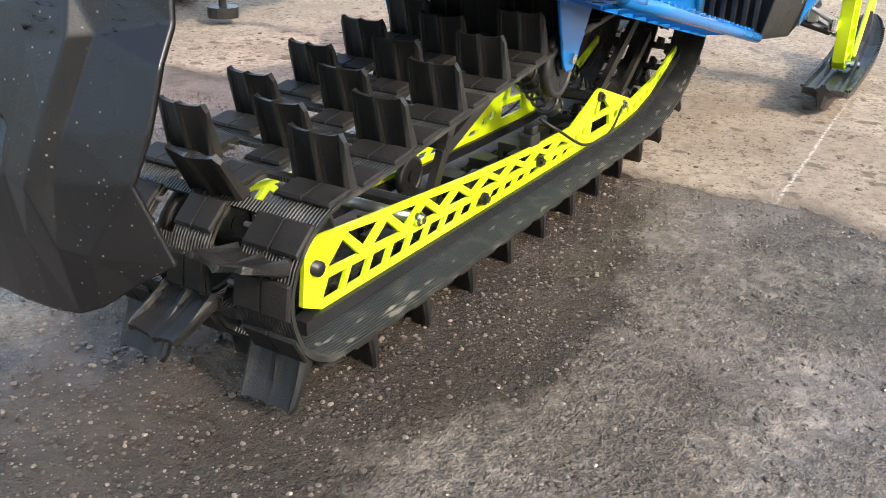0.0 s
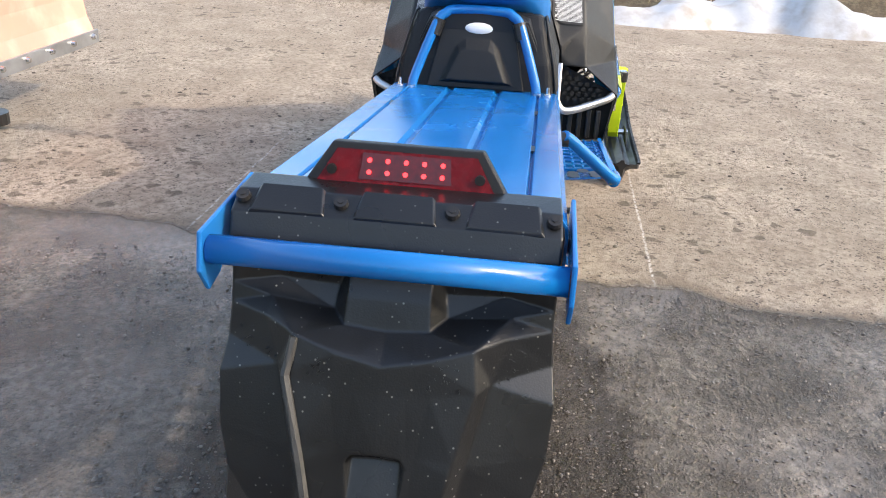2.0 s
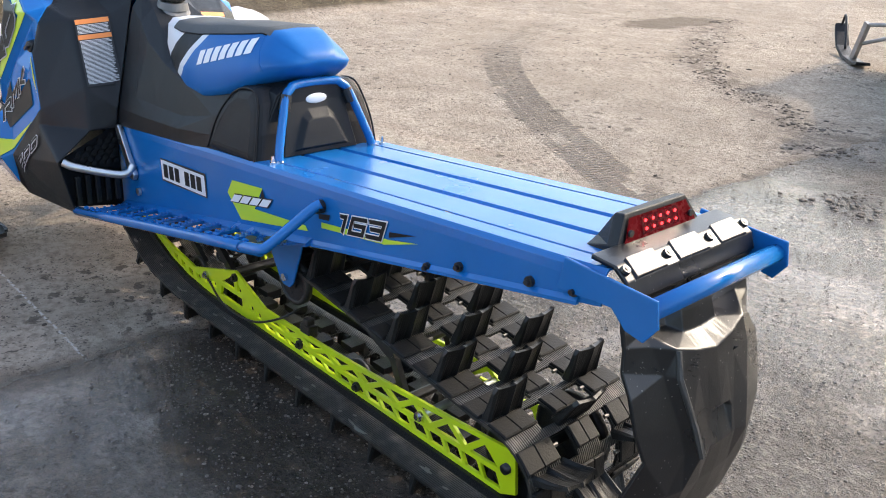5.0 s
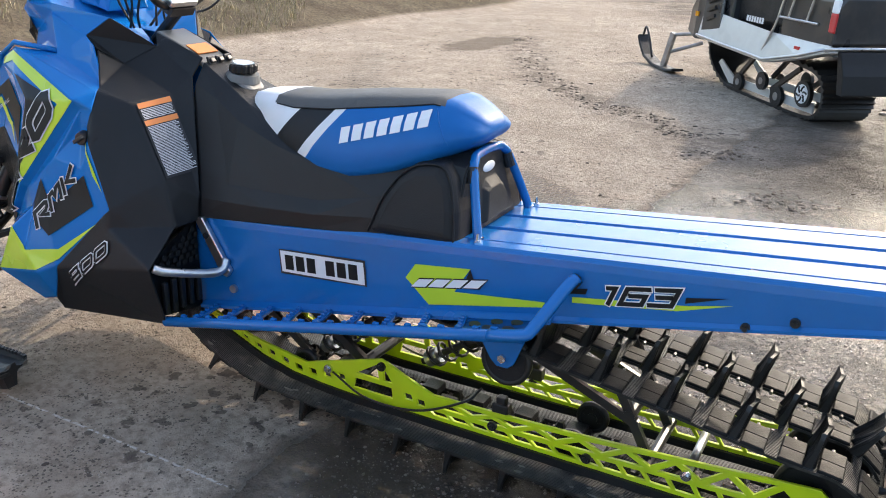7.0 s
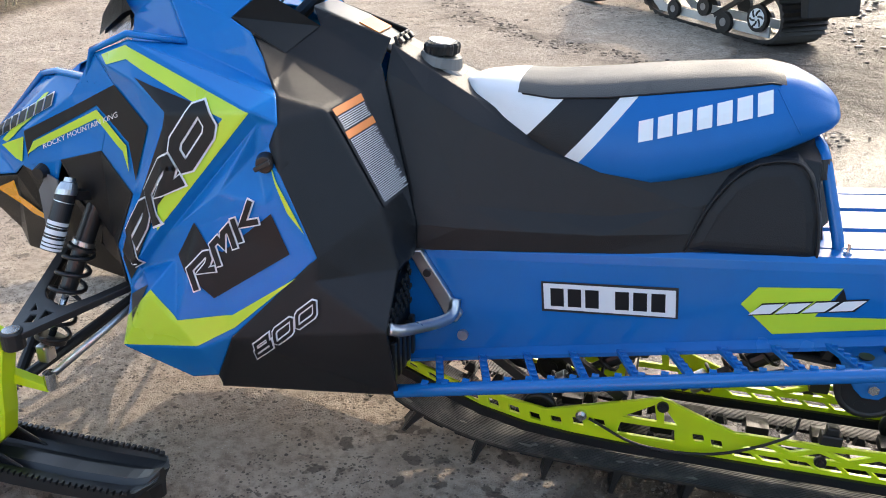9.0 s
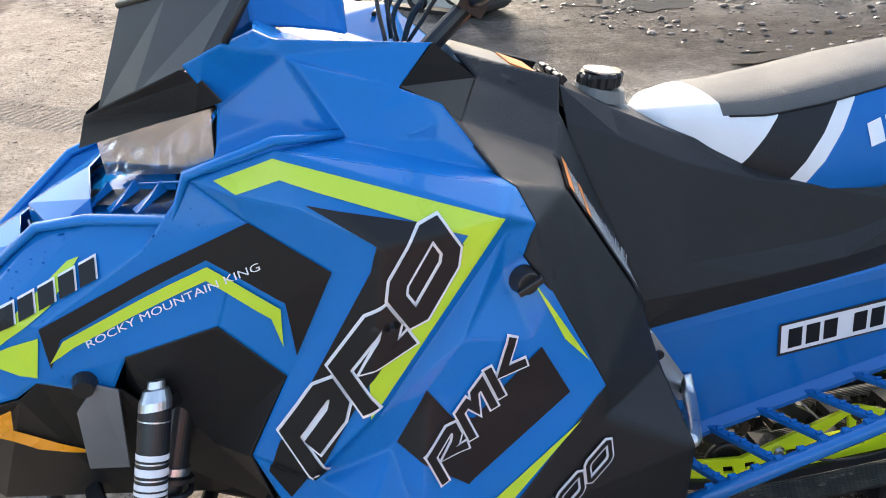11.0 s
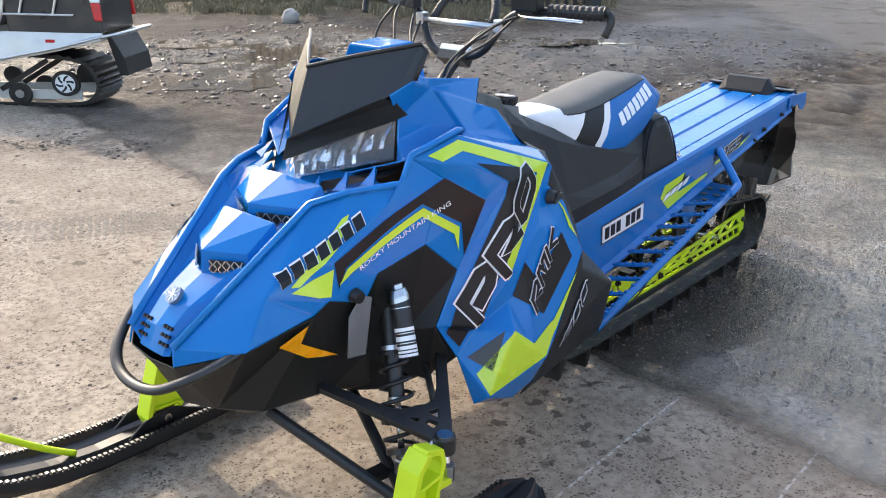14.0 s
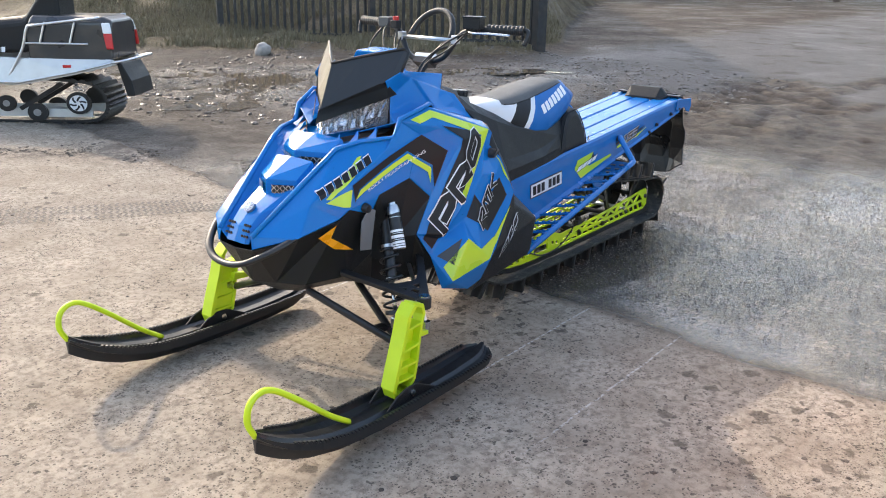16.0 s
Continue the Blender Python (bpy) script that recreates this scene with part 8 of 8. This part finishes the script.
    bmesh.ops.solidify(bm, geom=bm.faces[:], thickness=0.006)
    part("windscreen", bm, SCREEN, root, "smoked windscreen")
    bm = bmesh.new()
    slab(bm, [(-0.02, 0.62), (0.02, 0.62), (-0.05, 0.30), (-0.12, 0.30), (-0.10, 0.45)], -0.28, 0.28)
    part("mud_flap", bm, BLACK_PLASTIC, root, "black mud flap", bevel=0.01)
    bm = bmesh.new()
    tube(bm, [V(0.02, 0.40, 0.63), V(-0.10, 0.36, 0.655), V(-0.12, 0.0, 0.66), V(-0.10, -0.36, 0.655), V(0.02, -0.40, 0.63)], 0.014, 8)
    part("rear_bar", bm, SILVER, root, "bright rear bar", smooth=True)
    return root


touring_sled()


def plough():
    root = thing("snow_plough", "faded red snow plough blade with a bolted steel edge", "plough", (0, 0, 0))
    bm = bmesh.new()
    prof = [(2.055, 0.285), (2.085, 0.36), (2.10, 0.46), (2.095, 0.58), (2.06, 0.72), (2.02, 0.80)]
    rings = []
    for x, dz in ((1.475, 0.0), (2.0, 0.005), (2.6, 0.01), (3.12, 0.015)):
        rings.append([V(x, y, z + dz) for y, z in prof] + [V(x, y + 0.008, z + dz) for y, z in prof[::-1]])
    loft(bm, rings)
    part("blade", bm, PLOW_RED, root, "faded red curved blade", smooth=False)
    bm = bmesh.new()
    slab(bm, [(1.47, 0.235), (3.13, 0.250), (3.13, 0.315), (1.47, 0.300)], 2.040, 2.052)
    ce = part("cutting_edge", bm, STEEL_GREY, root, "grey bolted steel cutting edge", bevel=0.003)
    for k in range(9):
        bm = bmesh.new()
        x = 1.55 + 0.19 * k
        rod(bm, (x, 2.040, 0.272 + 0.009 * (x - 1.5)), (x, 2.026, 0.272 + 0.009 * (x - 1.5)), 0.016, 0.011, n=10)
        part("bolt", bm, CHROME, ce)
    bm = bmesh.new()
    bar(bm, (2.1, 2.11, 0.36), (2.25, 3.2, 0.36), 0.06, 0.05)
    bar(bm, (2.5, 2.11, 0.36), (2.25, 3.2, 0.36), 0.06, 0.05)
    part("push_frame", bm, BLACK_METAL, root, "black push frame")
    for x in (2.45,):
        bm = bmesh.new()
        rod(bm, (x, 2.22, 0.03), (x, 2.22, 0.40), 0.02)
        rod(bm, (x, 2.22, 0.0), (x, 2.22, 0.05), 0.075, n=16)
        part("skid_foot", bm, BLACK_METAL, root, "black skid foot")
    return root


plough()


def quad_wheel():
    """The one tyre of the plough's carrier that shows beside the blade."""
    root = thing("quad_bike", "quad bike behind the plough, knobbly tyre and silver rim", "quad bike")
    for x, y in ((1.86, 2.86), (2.75, 2.86)):
        bm = bmesh.new()
        n = 32
        r, w = 0.285, 0.20
        prof = [(0.165, -w / 2 + 0.02), (0.20, -w / 2), (0.255, -w / 2 + 0.005), (r, -w / 2 + 0.045), (r, w / 2 - 0.045), (0.255, w / 2 - 0.005), (0.20, w / 2), (0.165, w / 2 - 0.02)]
        turn = Euler((0, 0, radians(62))).to_matrix()
        c = V(x, y, 0.285)
        rings = [[c + turn @ V(a * math.cos(k * math.tau / n), b, a * math.sin(k * math.tau / n)) for a, b in prof] for k in range(n)]
        loft(bm, rings + [rings[0]], caps=False)
        t = part("tyre", bm, RUBBER, root, "black knobbly tyre", smooth=True)
        for k in range(22):
            a = k * math.tau / 22
            for q in (-1, 1):
                bm = bmesh.new()
                d = turn @ V(math.cos(a), 0, math.sin(a))
                rot = turn @ Euler((0, -a, 0)).to_matrix()
                box(bm, c + d * (r + 0.004) + turn @ V(0, q * 0.05, 0), (0.022, 0.075, 0.032), rot)
                part("knob", bm, RUBBER, t)
        bm = bmesh.new()
        g = [(0.168, -0.075), (0.15, -0.06), (0.13, -0.03), (0.06, -0.045), (0.0, -0.045)]
        rr = [[c + turn @ V(a * math.cos(k * math.tau / n), b, a * math.sin(k * math.tau / n)) for a, b in g[:-1]] for k in range(n)]
        loft(bm, rr + [rr[0]], closed=False, caps=False)
        bm2 = [c + turn @ V(0.06 * math.cos(k * math.tau / n), -0.045, 0.06 * math.sin(k * math.tau / n)) for k in range(n)]
        bm.faces.new([bm.verts.new(p) for p in bm2])
        part("rim", bm, paint_once("silver rim paint", (0.55, 0.56, 0.57), 0.35), t, "silver steel rim")
        bm = bmesh.new()
        rod(bm, c + turn @ V(0, -0.044, 0), c + turn @ V(0, -0.085, 0), 0.036, n=16)
        part("hub_cap", bm, BLACK_PLASTIC, t)
        for k in range(8):
            bm = bmesh.new()
            a = k * math.tau / 8
            o = turn @ V(0.098 * math.cos(a), 0, 0.098 * math.sin(a))
            rod(bm, c + o + turn @ V(0, -0.030, 0), c + o + turn @ V(0, -0.044, 0), 0.012, n=8)
            part("hole", bm, BLACK_METAL, t)
    bm = bmesh.new()
    loft(bm, [[V(x, 2.75, z0), V(x, 3.35, z0), V(x, 3.3, z1), V(x, 2.8, z1)] for x, z0, z1 in ((1.6, 0.62, 0.80), (2.3, 0.35, 0.95), (3.0, 0.62, 0.80))])
    part("body", bm, DARK_PAINT, root, "dark quad body", bevel=0.03)
    for x, y in ((1.86, 2.86), (2.75, 2.86)):
        bm = bmesh.new()
        rod(bm, (x, y + 0.03, 0.285), (x + 0.1 * (1 if x < 2.3 else -1), y + 0.25, 0.45), 0.03)
        part("axle_arm", bm, BLACK_METAL, root)
    return root


quad_wheel()


# ---------------------------------------------------------------- banks, fence, snow, grass, stones
def fence():
    a, b = V(-5.15, -10.8, 0), V(-7.42, -5.50, 0)
    root = thing("fence", "black steel bar fence on the grassy bank", "fence")
    n = 21
    z0 = 0.24
    bm = bmesh.new()
    bar(bm, a + V(0, 0, z0), b + V(0, 0, z0), 0.04, 0.05)
    part("lower_rail", bm, RUSTY, root)
    bm = bmesh.new()
    bar(bm, a + V(0, 0, 1.75), b + V(0, 0, 1.75), 0.04, 0.05)
    part("upper_rail", bm, RUSTY, root)
    for i in range(n * 2 + 1):
        p = a.lerp(b, i / (n * 2))
        bm = bmesh.new()
        bar(bm, p + V(0, 0, z0 + 0.025), p + V(0, 0, 1.725), 0.042, 0.042, up=(0.4, 0.9, 0))
        part("bar", bm, RUSTY, root)
    for i, u in enumerate((0.0, 0.5, 1.0)):
        p = a.lerp(b, u) + V(0.06, 0.03, 0)
        bm = bmesh.new()
        bar(bm, p + V(0, 0, ground_height(p.x, p.y) - 0.05), p + V(0, 0, 1.9), 0.10 if u < 1 else 0.17, 0.10 if u < 1 else 0.17, up=(0.4, 0.9, 0))
        part("post", bm, RUSTY, root)


fence()


def lumps(name, places, material, label, kind="stuff", flat=0.6, category=""):
    """Many small stones or crumbs as one joined mesh; places: (x, y, radius)."""
    rnd = random.Random(len(places))
    t = (1 + 5 ** 0.5) / 2
    base = [Vector(v).normalized() for v in ((-1, t, 0), (1, t, 0), (-1, -t, 0), (1, -t, 0), (0, -1, t), (0, 1, t), (0, -1, -t), (0, 1, -t), (t, 0, -1), (t, 0, 1), (-t, 0, -1), (-t, 0, 1))]
    tri = [int(c, 16) for c in "0b5" "051" "017" "07a" "0ab" "159" "5b4" "ba2" "a76" "718" "394" "342" "326" "368" "389" "495" "24b" "62a" "867" "981"]
    vs, fs = [], []
    for x, y, r in places:
        k = len(vs)
        a = rnd.random() * math.tau
        sx, sy, sz = r * (0.7 + 0.6 * rnd.random()), r * (0.7 + 0.6 * rnd.random()), r * flat * (0.7 + 0.6 * rnd.random())
        z = ground_height(x, y) + sz * 0.35
        for v in base:
            q = v * (0.8 + 0.4 * rnd.random())
            vs.append((x + q.x * sx * math.cos(a) - q.y * sy * math.sin(a), y + q.x * sx * math.sin(a) + q.y * sy * math.cos(a), z + q.z * sz))
        fs += [(k + tri[i], k + tri[i + 1], k + tri[i + 2]) for i in range(0, 60, 3)]
    me = bpy.data.meshes.new(name)
    me.from_pydata(vs, [], fs)
    me.materials.append(material)
    return tagged(new(name, me), label, category or name.replace("_", " "), kind=kind)


def island_paint(name, colours, rough):
    m, t, b = nodes_of(name)
    g = t.nodes.new("ShaderNodeNewGeometry")
    r = t.nodes.new("ShaderNodeValToRGB")
    while len(r.color_ramp.elements) < len(colours):
        r.color_ramp.elements.new(0.5)
    for i, c in enumerate(colours):
        r.color_ramp.elements[i].position = i / (len(colours) - 1)
        r.color_ramp.elements[i].color = (*c, 1)
    t.links.new(g.outputs["Random Per Island"], r.inputs[0])
    t.links.new(r.outputs[0], b.inputs["Base Color"])
    b.inputs["Roughness"].default_value = rough
    return m


def scatter():
    rnd = random.Random(21)
    grit = []
    for _ in range(34000):           # gravel on the wet side, thickest near the machine
        x, y = rnd.uniform(-1.6, 1.42), rnd.gauss(0, 1.3)
        if abs(y) > 3.2 or (y > 0.5 and rnd.random() < 0.35):
            continue
        grit.append((x, y, 0.0015 + 0.0042 * rnd.random() ** 4))
    lumps("gravel", grit, island_paint("wet gravel stones", ((0.045, 0.036, 0.029), (0.07, 0.056, 0.045), (0.10, 0.08, 0.064), (0.13, 0.106, 0.086), (0.20, 0.17, 0.142)), 0.28), "loose wet gravel, brown and grey")
    crumbs = []
    for _ in range(9000):            # dark crumbs on the dry side
        x, y = rnd.uniform(1.35, 6.2), rnd.uniform(-8, 3.5)
        if noise.noise(V(x * 0.9, y * 0.9, 4.0)) < 0.02:
            continue
        crumbs.append((x, y, 0.0024 + 0.010 * rnd.random() ** 6))
    for _ in range(2600):
        i = rnd.randrange(len(TRAIL) - 1)
        p = V(*TRAIL[i], 0).lerp(V(*TRAIL[i + 1], 0), rnd.random())
        x, y = p.x + rnd.gauss(0, 0.13), p.y + rnd.gauss(0, 0.10)
        if noise.noise(V(x * 2.6, y * 2.6, 1.0)) < 0.0:
            continue
        crumbs.append((x, y, 0.003 + 0.016 * rnd.random() ** 5))
    lumps("mud_crumbs", crumbs, island_paint("mud crumbs", ((0.06, 0.045, 0.035), (0.11, 0.085, 0.065), (0.17, 0.135, 0.10)), 0.8), "dark crumbs of mud on dry dirt", flat=0.4)
    clods = []
    for _ in range(9000):            # churned mud by the second machine and behind
        x, y = rnd.uniform(-7.5, 0.4), rnd.uniform(-8.5, -1.2)
        if x + 0.5 * y > -2.0:
            continue
        clods.append((x, y, 0.005 + 0.028 * rnd.random() ** 4))
    lumps("mud_clods", clods, island_paint("churned mud", ((0.06, 0.046, 0.036), (0.10, 0.078, 0.06), (0.14, 0.112, 0.09)), 0.32), "churned wet mud in ridges and clods", flat=0.5)


scatter()


def grass(name, spots, label, tall, colours):
    rnd = random.Random(77)
    vs, fs = [], []
    for x, y in spots:
        z = ground_height(x, y)
        for _ in range(5):
            a = rnd.random() * math.tau
            h = tall * (0.4 + 0.8 * rnd.random())
            bx, by = x + rnd.gauss(0, 0.05), y + rnd.gauss(0, 0.05)
            dx, dy = math.cos(a) * 0.006, math.sin(a) * 0.006
            lx, ly = rnd.gauss(0, 0.45) * h, rnd.gauss(0, 0.45) * h
            k = len(vs)
            vs += [(bx - dx, by - dy, z - 0.01), (bx + dx, by + dy, z - 0.01), (bx + lx * 0.4 + dx * 0.7, by + ly * 0.4 + dy * 0.7, z + h * 0.6), (bx + lx * 0.4 - dx * 0.7, by + ly * 0.4 - dy * 0.7, z + h * 0.6), (bx + lx, by + ly, z + h * 0.85)]
            fs += [(k, k + 1, k + 2, k + 3), (k + 3, k + 2, k + 4)]
    me = bpy.data.meshes.new(name)
    me.from_pydata(vs, [], fs)
    me.materials.append(island_paint(name + " blades", colours, 0.7))
    tagged(new(name, me), label, "grass", kind="stuff")


def banks():
    rnd = random.Random(8)
    dry = ((0.20, 0.15, 0.08), (0.36, 0.29, 0.17), (0.46, 0.38, 0.24), (0.26, 0.22, 0.10))
    spots = []
    while len(spots) < 9000:
        x, y = rnd.uniform(-12, -2.0), rnd.uniform(-14, -2.6)
        s = -0.8 * x - 0.6 * y
        if 8.3 < s < 13.0 and y < 0.6 * x - 0.7 and noise.noise(V(x * 1.1, y * 1.1, 0.0)) > -0.30 and ground_height(x, y) > 0.135:
            spots.append((x, y))
    grass("bank_grass", spots, "dry yellow grass tufts on the bank by the fence", 0.12, tuple(tuple(c * 0.55 for c in q) for q in dry))
    spots = []
    while len(spots) < 2600:
        x, y = rnd.uniform(6.9, 10.0), rnd.uniform(-14, 8)
        if ground_height(x, y) > 0.12 and noise.noise(V(x * 0.9, y * 0.9, 6.0)) > -0.05:
            spots.append((x, y))
    grass("verge_grass", spots, "dry flattened grass on the earth bank ahead", 0.12, dry)
    # boulder at the foot of the bank
    bm = bmesh.new()
    g = bmesh.ops.create_icosphere(bm, subdivisions=4, radius=1)["verts"]
    for v in g:
        v.co *= 1 + 0.22 * noise.noise(v.co * 1.3) + 0.05 * noise.noise(v.co * 5)
        v.co = V(v.co.x * 0.13, v.co.y * 0.12, v.co.z * 0.12)
    bmesh.ops.translate(bm, verts=g, vec=(-4.05, -8.40, ground_height(-4.05, -8.40) + 0.07))
    tagged(part("boulder", bm, paint("grey boulder", (0.33, 0.30, 0.27), 0.8, 0, 0.25, 8, 60, 0.5), None, smooth=True), "pale grey boulder at the foot of the bank", "stone")
    # old snow along the far edge
    m = paint("old snow", (0.50, 0.50, 0.51), 0.6, 0, 0.12, 3, 40, 0.6, dirt=0.75, dirt_colour=(0.30, 0.24, 0.18))
    for y0, y1, x0, w, h in ((-3.3, -0.45, 6.45, 1.3, 0.34), (1.2, 3.3, 6.75, 1.0, 0.20)):
        bm = bmesh.new()
        nu, nv = max(8, int((y1 - y0) * 12)), 16
        grid = []
        for i in range(nu + 1):
            u = i / nu
            end = math.sin(math.pi * u) ** 0.6 if 0 < u < 1 else 0
            row = []
            for j in range(nv + 1):
                v = j / nv
                y = y0 + (y1 - y0) * u
                wide = w * (0.15 + 0.85 * end) * (0.75 + 0.5 * noise.noise(V(y * 1.7, 7.0, 0.0)))
                x = x0 + wide * v + 0.35 * noise.noise(V(y * 0.9, 2.0, 0.0)) + 0.10 * noise.noise(V(y * 4.0, v * 2, 1.0))
                prof = math.sin(math.pi * min(1, v * 1.15)) if v < 0.87 else 0
                z = ground_height(x, y) + end * h * prof * (0.7 + 0.6 * noise.noise(V(x * 2.2, y * 2.2, 0))) + 0.05 * noise.noise(V(x * 7, y * 7, 1)) * end * prof - 0.03
                row.append(bm.verts.new((x, y, z)))
            grid.append(row)
        for p, q in zip(grid, grid[1:]):
            for j in range(nv):
                bm.faces.new((p[j], p[j + 1], q[j + 1], q[j]))
        tagged(part("snow_bank", bm, m, None, smooth=True), "dirty melting strip of old snow on the bank", "snow", group="snow strips", kind="stuff")


banks()


def puddles():
    m, t, b = nodes_of("muddy water")
    b.inputs["Base Color"].default_value = (0.10, 0.075, 0.05, 1)
    b.inputs["Roughness"].default_value = 0.10
    b.inputs["Specular IOR Level"].default_value = 0.5
    nz = t.nodes.new("ShaderNodeTexNoise")
    nz.inputs["Scale"].default_value = 14
    bp = t.nodes.new("ShaderNodeBump")
    bp.inputs["Strength"].default_value, bp.inputs["Distance"].default_value = 0.35, 0.01
    t.links.new(nz.outputs[0], bp.inputs["Height"])
    t.links.new(bp.outputs[0], b.inputs["Normal"])
    for i, (x, y, a, c, turn) in enumerate(((-0.75, -5.05, 0.9, 0.40, 0.6), (-2.1, -5.5, 1.1, 0.65, -0.75), (-1.9, -6.95, 1.3, 0.45, -0.95), (-4.9, -4.6, 0.9, 0.35, -0.8), (-0.9, -3.3, 0.5, 0.2, 0.4))):
        bm = bmesh.new()
        vs = []
        top = plain_height(x, y)
        for k in range(120):
            u = k * math.tau / 120
            r = 1 + 0.6 * noise.noise(V(math.cos(u) * 1.6 + i * 5, math.sin(u) * 1.6, 0)) + 0.35 * noise.noise(V(math.cos(u) * 5, math.sin(u) * 5, i))
            px_, py_ = a * r * math.cos(u), c * r * math.sin(u)
            vs.append(bm.verts.new((x + px_ * math.cos(turn) - py_ * math.sin(turn), y + px_ * math.sin(turn) + py_ * math.cos(turn), top + 0.005)))
        bm.faces.new(vs)
        tagged(part("puddle", bm, m, None), "brown puddle of meltwater in the mud", "puddle", group="puddles", kind="structure")


puddles()


def tyre_track():
    """A chevron tyre print across the dry dirt."""
    m = paint("pressed damp dirt", (0.185, 0.150, 0.118), 0.85, 0, 0.2, 12, 80, 0.2)
    line = smooth_line([(1.24, -2.03, 0), (1.86, -2.33, 0), (2.63, -2.77, 0), (3.35, -3.25, 0), (4.20, -4.05, 0), (5.27, -5.82, 0)], 22)
    bm = bmesh.new()
    for i, p in enumerate(line[:-1]):
        d = (line[i + 1] - p).normalized()
        o = V(-d.y, d.x, 0)
        for q in (-0.12, -0.045, 0.03, 0.105):
            if noise.noise(p * 3 + o * q * 9) < -0.35:
                continue
            a = p + o * q
            vs = [a + o * -0.034, a + o * 0.0 + d * 0.016, a + o * 0.034, a + o * 0.034 + d * 0.016, a + d * 0.034, a - o * 0.034 + d * 0.016]
            bm.faces.new([bm.verts.new(v + V(0, 0, ground_height(v.x, v.y) + 0.004)) for v in vs])
    tagged(part("tyre_print", bm, m, None), "chevron tyre print pressed into dry dirt", "tyre print", kind="stuff")


tyre_track()


def shade_hall():
    """A plain hall added beyond the fence, its outline fitted to shade the bank."""
    root = thing("building", "plain grey plastered hall added beyond the fence to cast shade", "building")
    a = V(-11.6, -21.5, 0)
    b = a + V(3.15, -1.05, 0)
    c = a + V(-21.3, -14.8, 0)
    q = [a, b, b + V(-2, -12, 0), c + V(4, -12, 0), c]
    bm = bmesh.new()
    loft(bm, [[V(p.x, p.y, -0.2) for p in q], [V(p.x, p.y, 13.8) for p in q]])
    part("wall", bm, paint("grey plaster", (0.40, 0.38, 0.35), 0.85, 0, 0.2, 0.6, 12, 0.2), root, "weathered grey plaster walls")
    bm = bmesh.new()
    loft(bm, [[V(p.x, p.y, z) for p in q] for z in (13.8, 14.0)])
    part("roof", bm, paint("dark roof sheet", (0.09, 0.09, 0.10), 0.5, 0, 0.2, 1, 20, 0.1), root, "dark sheet roof")


shade_hall()


def far_woods():
    """An added dark leafless wood far behind the yard: trunks and twigs as one joined mesh."""
    # nearly out of view; it darkens what the wet ground reflects
    rnd = random.Random(40)
    vs, fs = [], []

    def stick(p, q, r):
        d = (q - p).normalized()
        u = d.orthogonal().normalized() * r
        w = d.cross(u)
        k = len(vs)
        for c, f in ((p, 1.0), (q, 0.35)):
            vs.extend(tuple(c + o * f) for o in (u, -u * 0.5 + w * 0.87, -u * 0.5 - w * 0.87))
        for i in range(3):
            fs.append((k + i, k + (i + 1) % 3, k + 3 + (i + 1) % 3, k + 3 + i))

    for i in range(150):
        a = rnd.uniform(1.62, 4.05)
        far = rnd.uniform(38, 48)
        p = V(far * math.cos(a) + 2, far * math.sin(a), -0.2)
        h = rnd.uniform(8, 13)
        top = p + V(rnd.gauss(0, 0.4), rnd.gauss(0, 0.4), h)
        stick(p, top, rnd.uniform(0.14, 0.24))
        for _ in range(26):
            z = rnd.uniform(0.12, 0.95)
            c = p.lerp(top, z)
            l = (1.1 - z) * rnd.uniform(1.2, 3.4)
            t = rnd.uniform(0, math.tau)
            e = c + V(math.cos(t) * l, math.sin(t) * l, l * rnd.uniform(0.3, 0.9))
            stick(c, e, 0.06)
            for _ in range(4):
                m = c.lerp(e, rnd.uniform(0.3, 1.0))
                stick(m, m + V(rnd.gauss(0, 0.5), rnd.gauss(0, 0.5), rnd.uniform(0.1, 0.8)), 0.045)
    me = bpy.data.meshes.new("far_woods")
    me.from_pydata(vs, [], fs)
    me.materials.append(island_paint("bark of the far woods", ((0.035, 0.028, 0.022), (0.06, 0.048, 0.038), (0.09, 0.072, 0.055)), 0.85))
    tagged(new("far_woods", me), "dark leafless wood added behind the yard to darken reflections", "woods", kind="stuff")


far_woods()
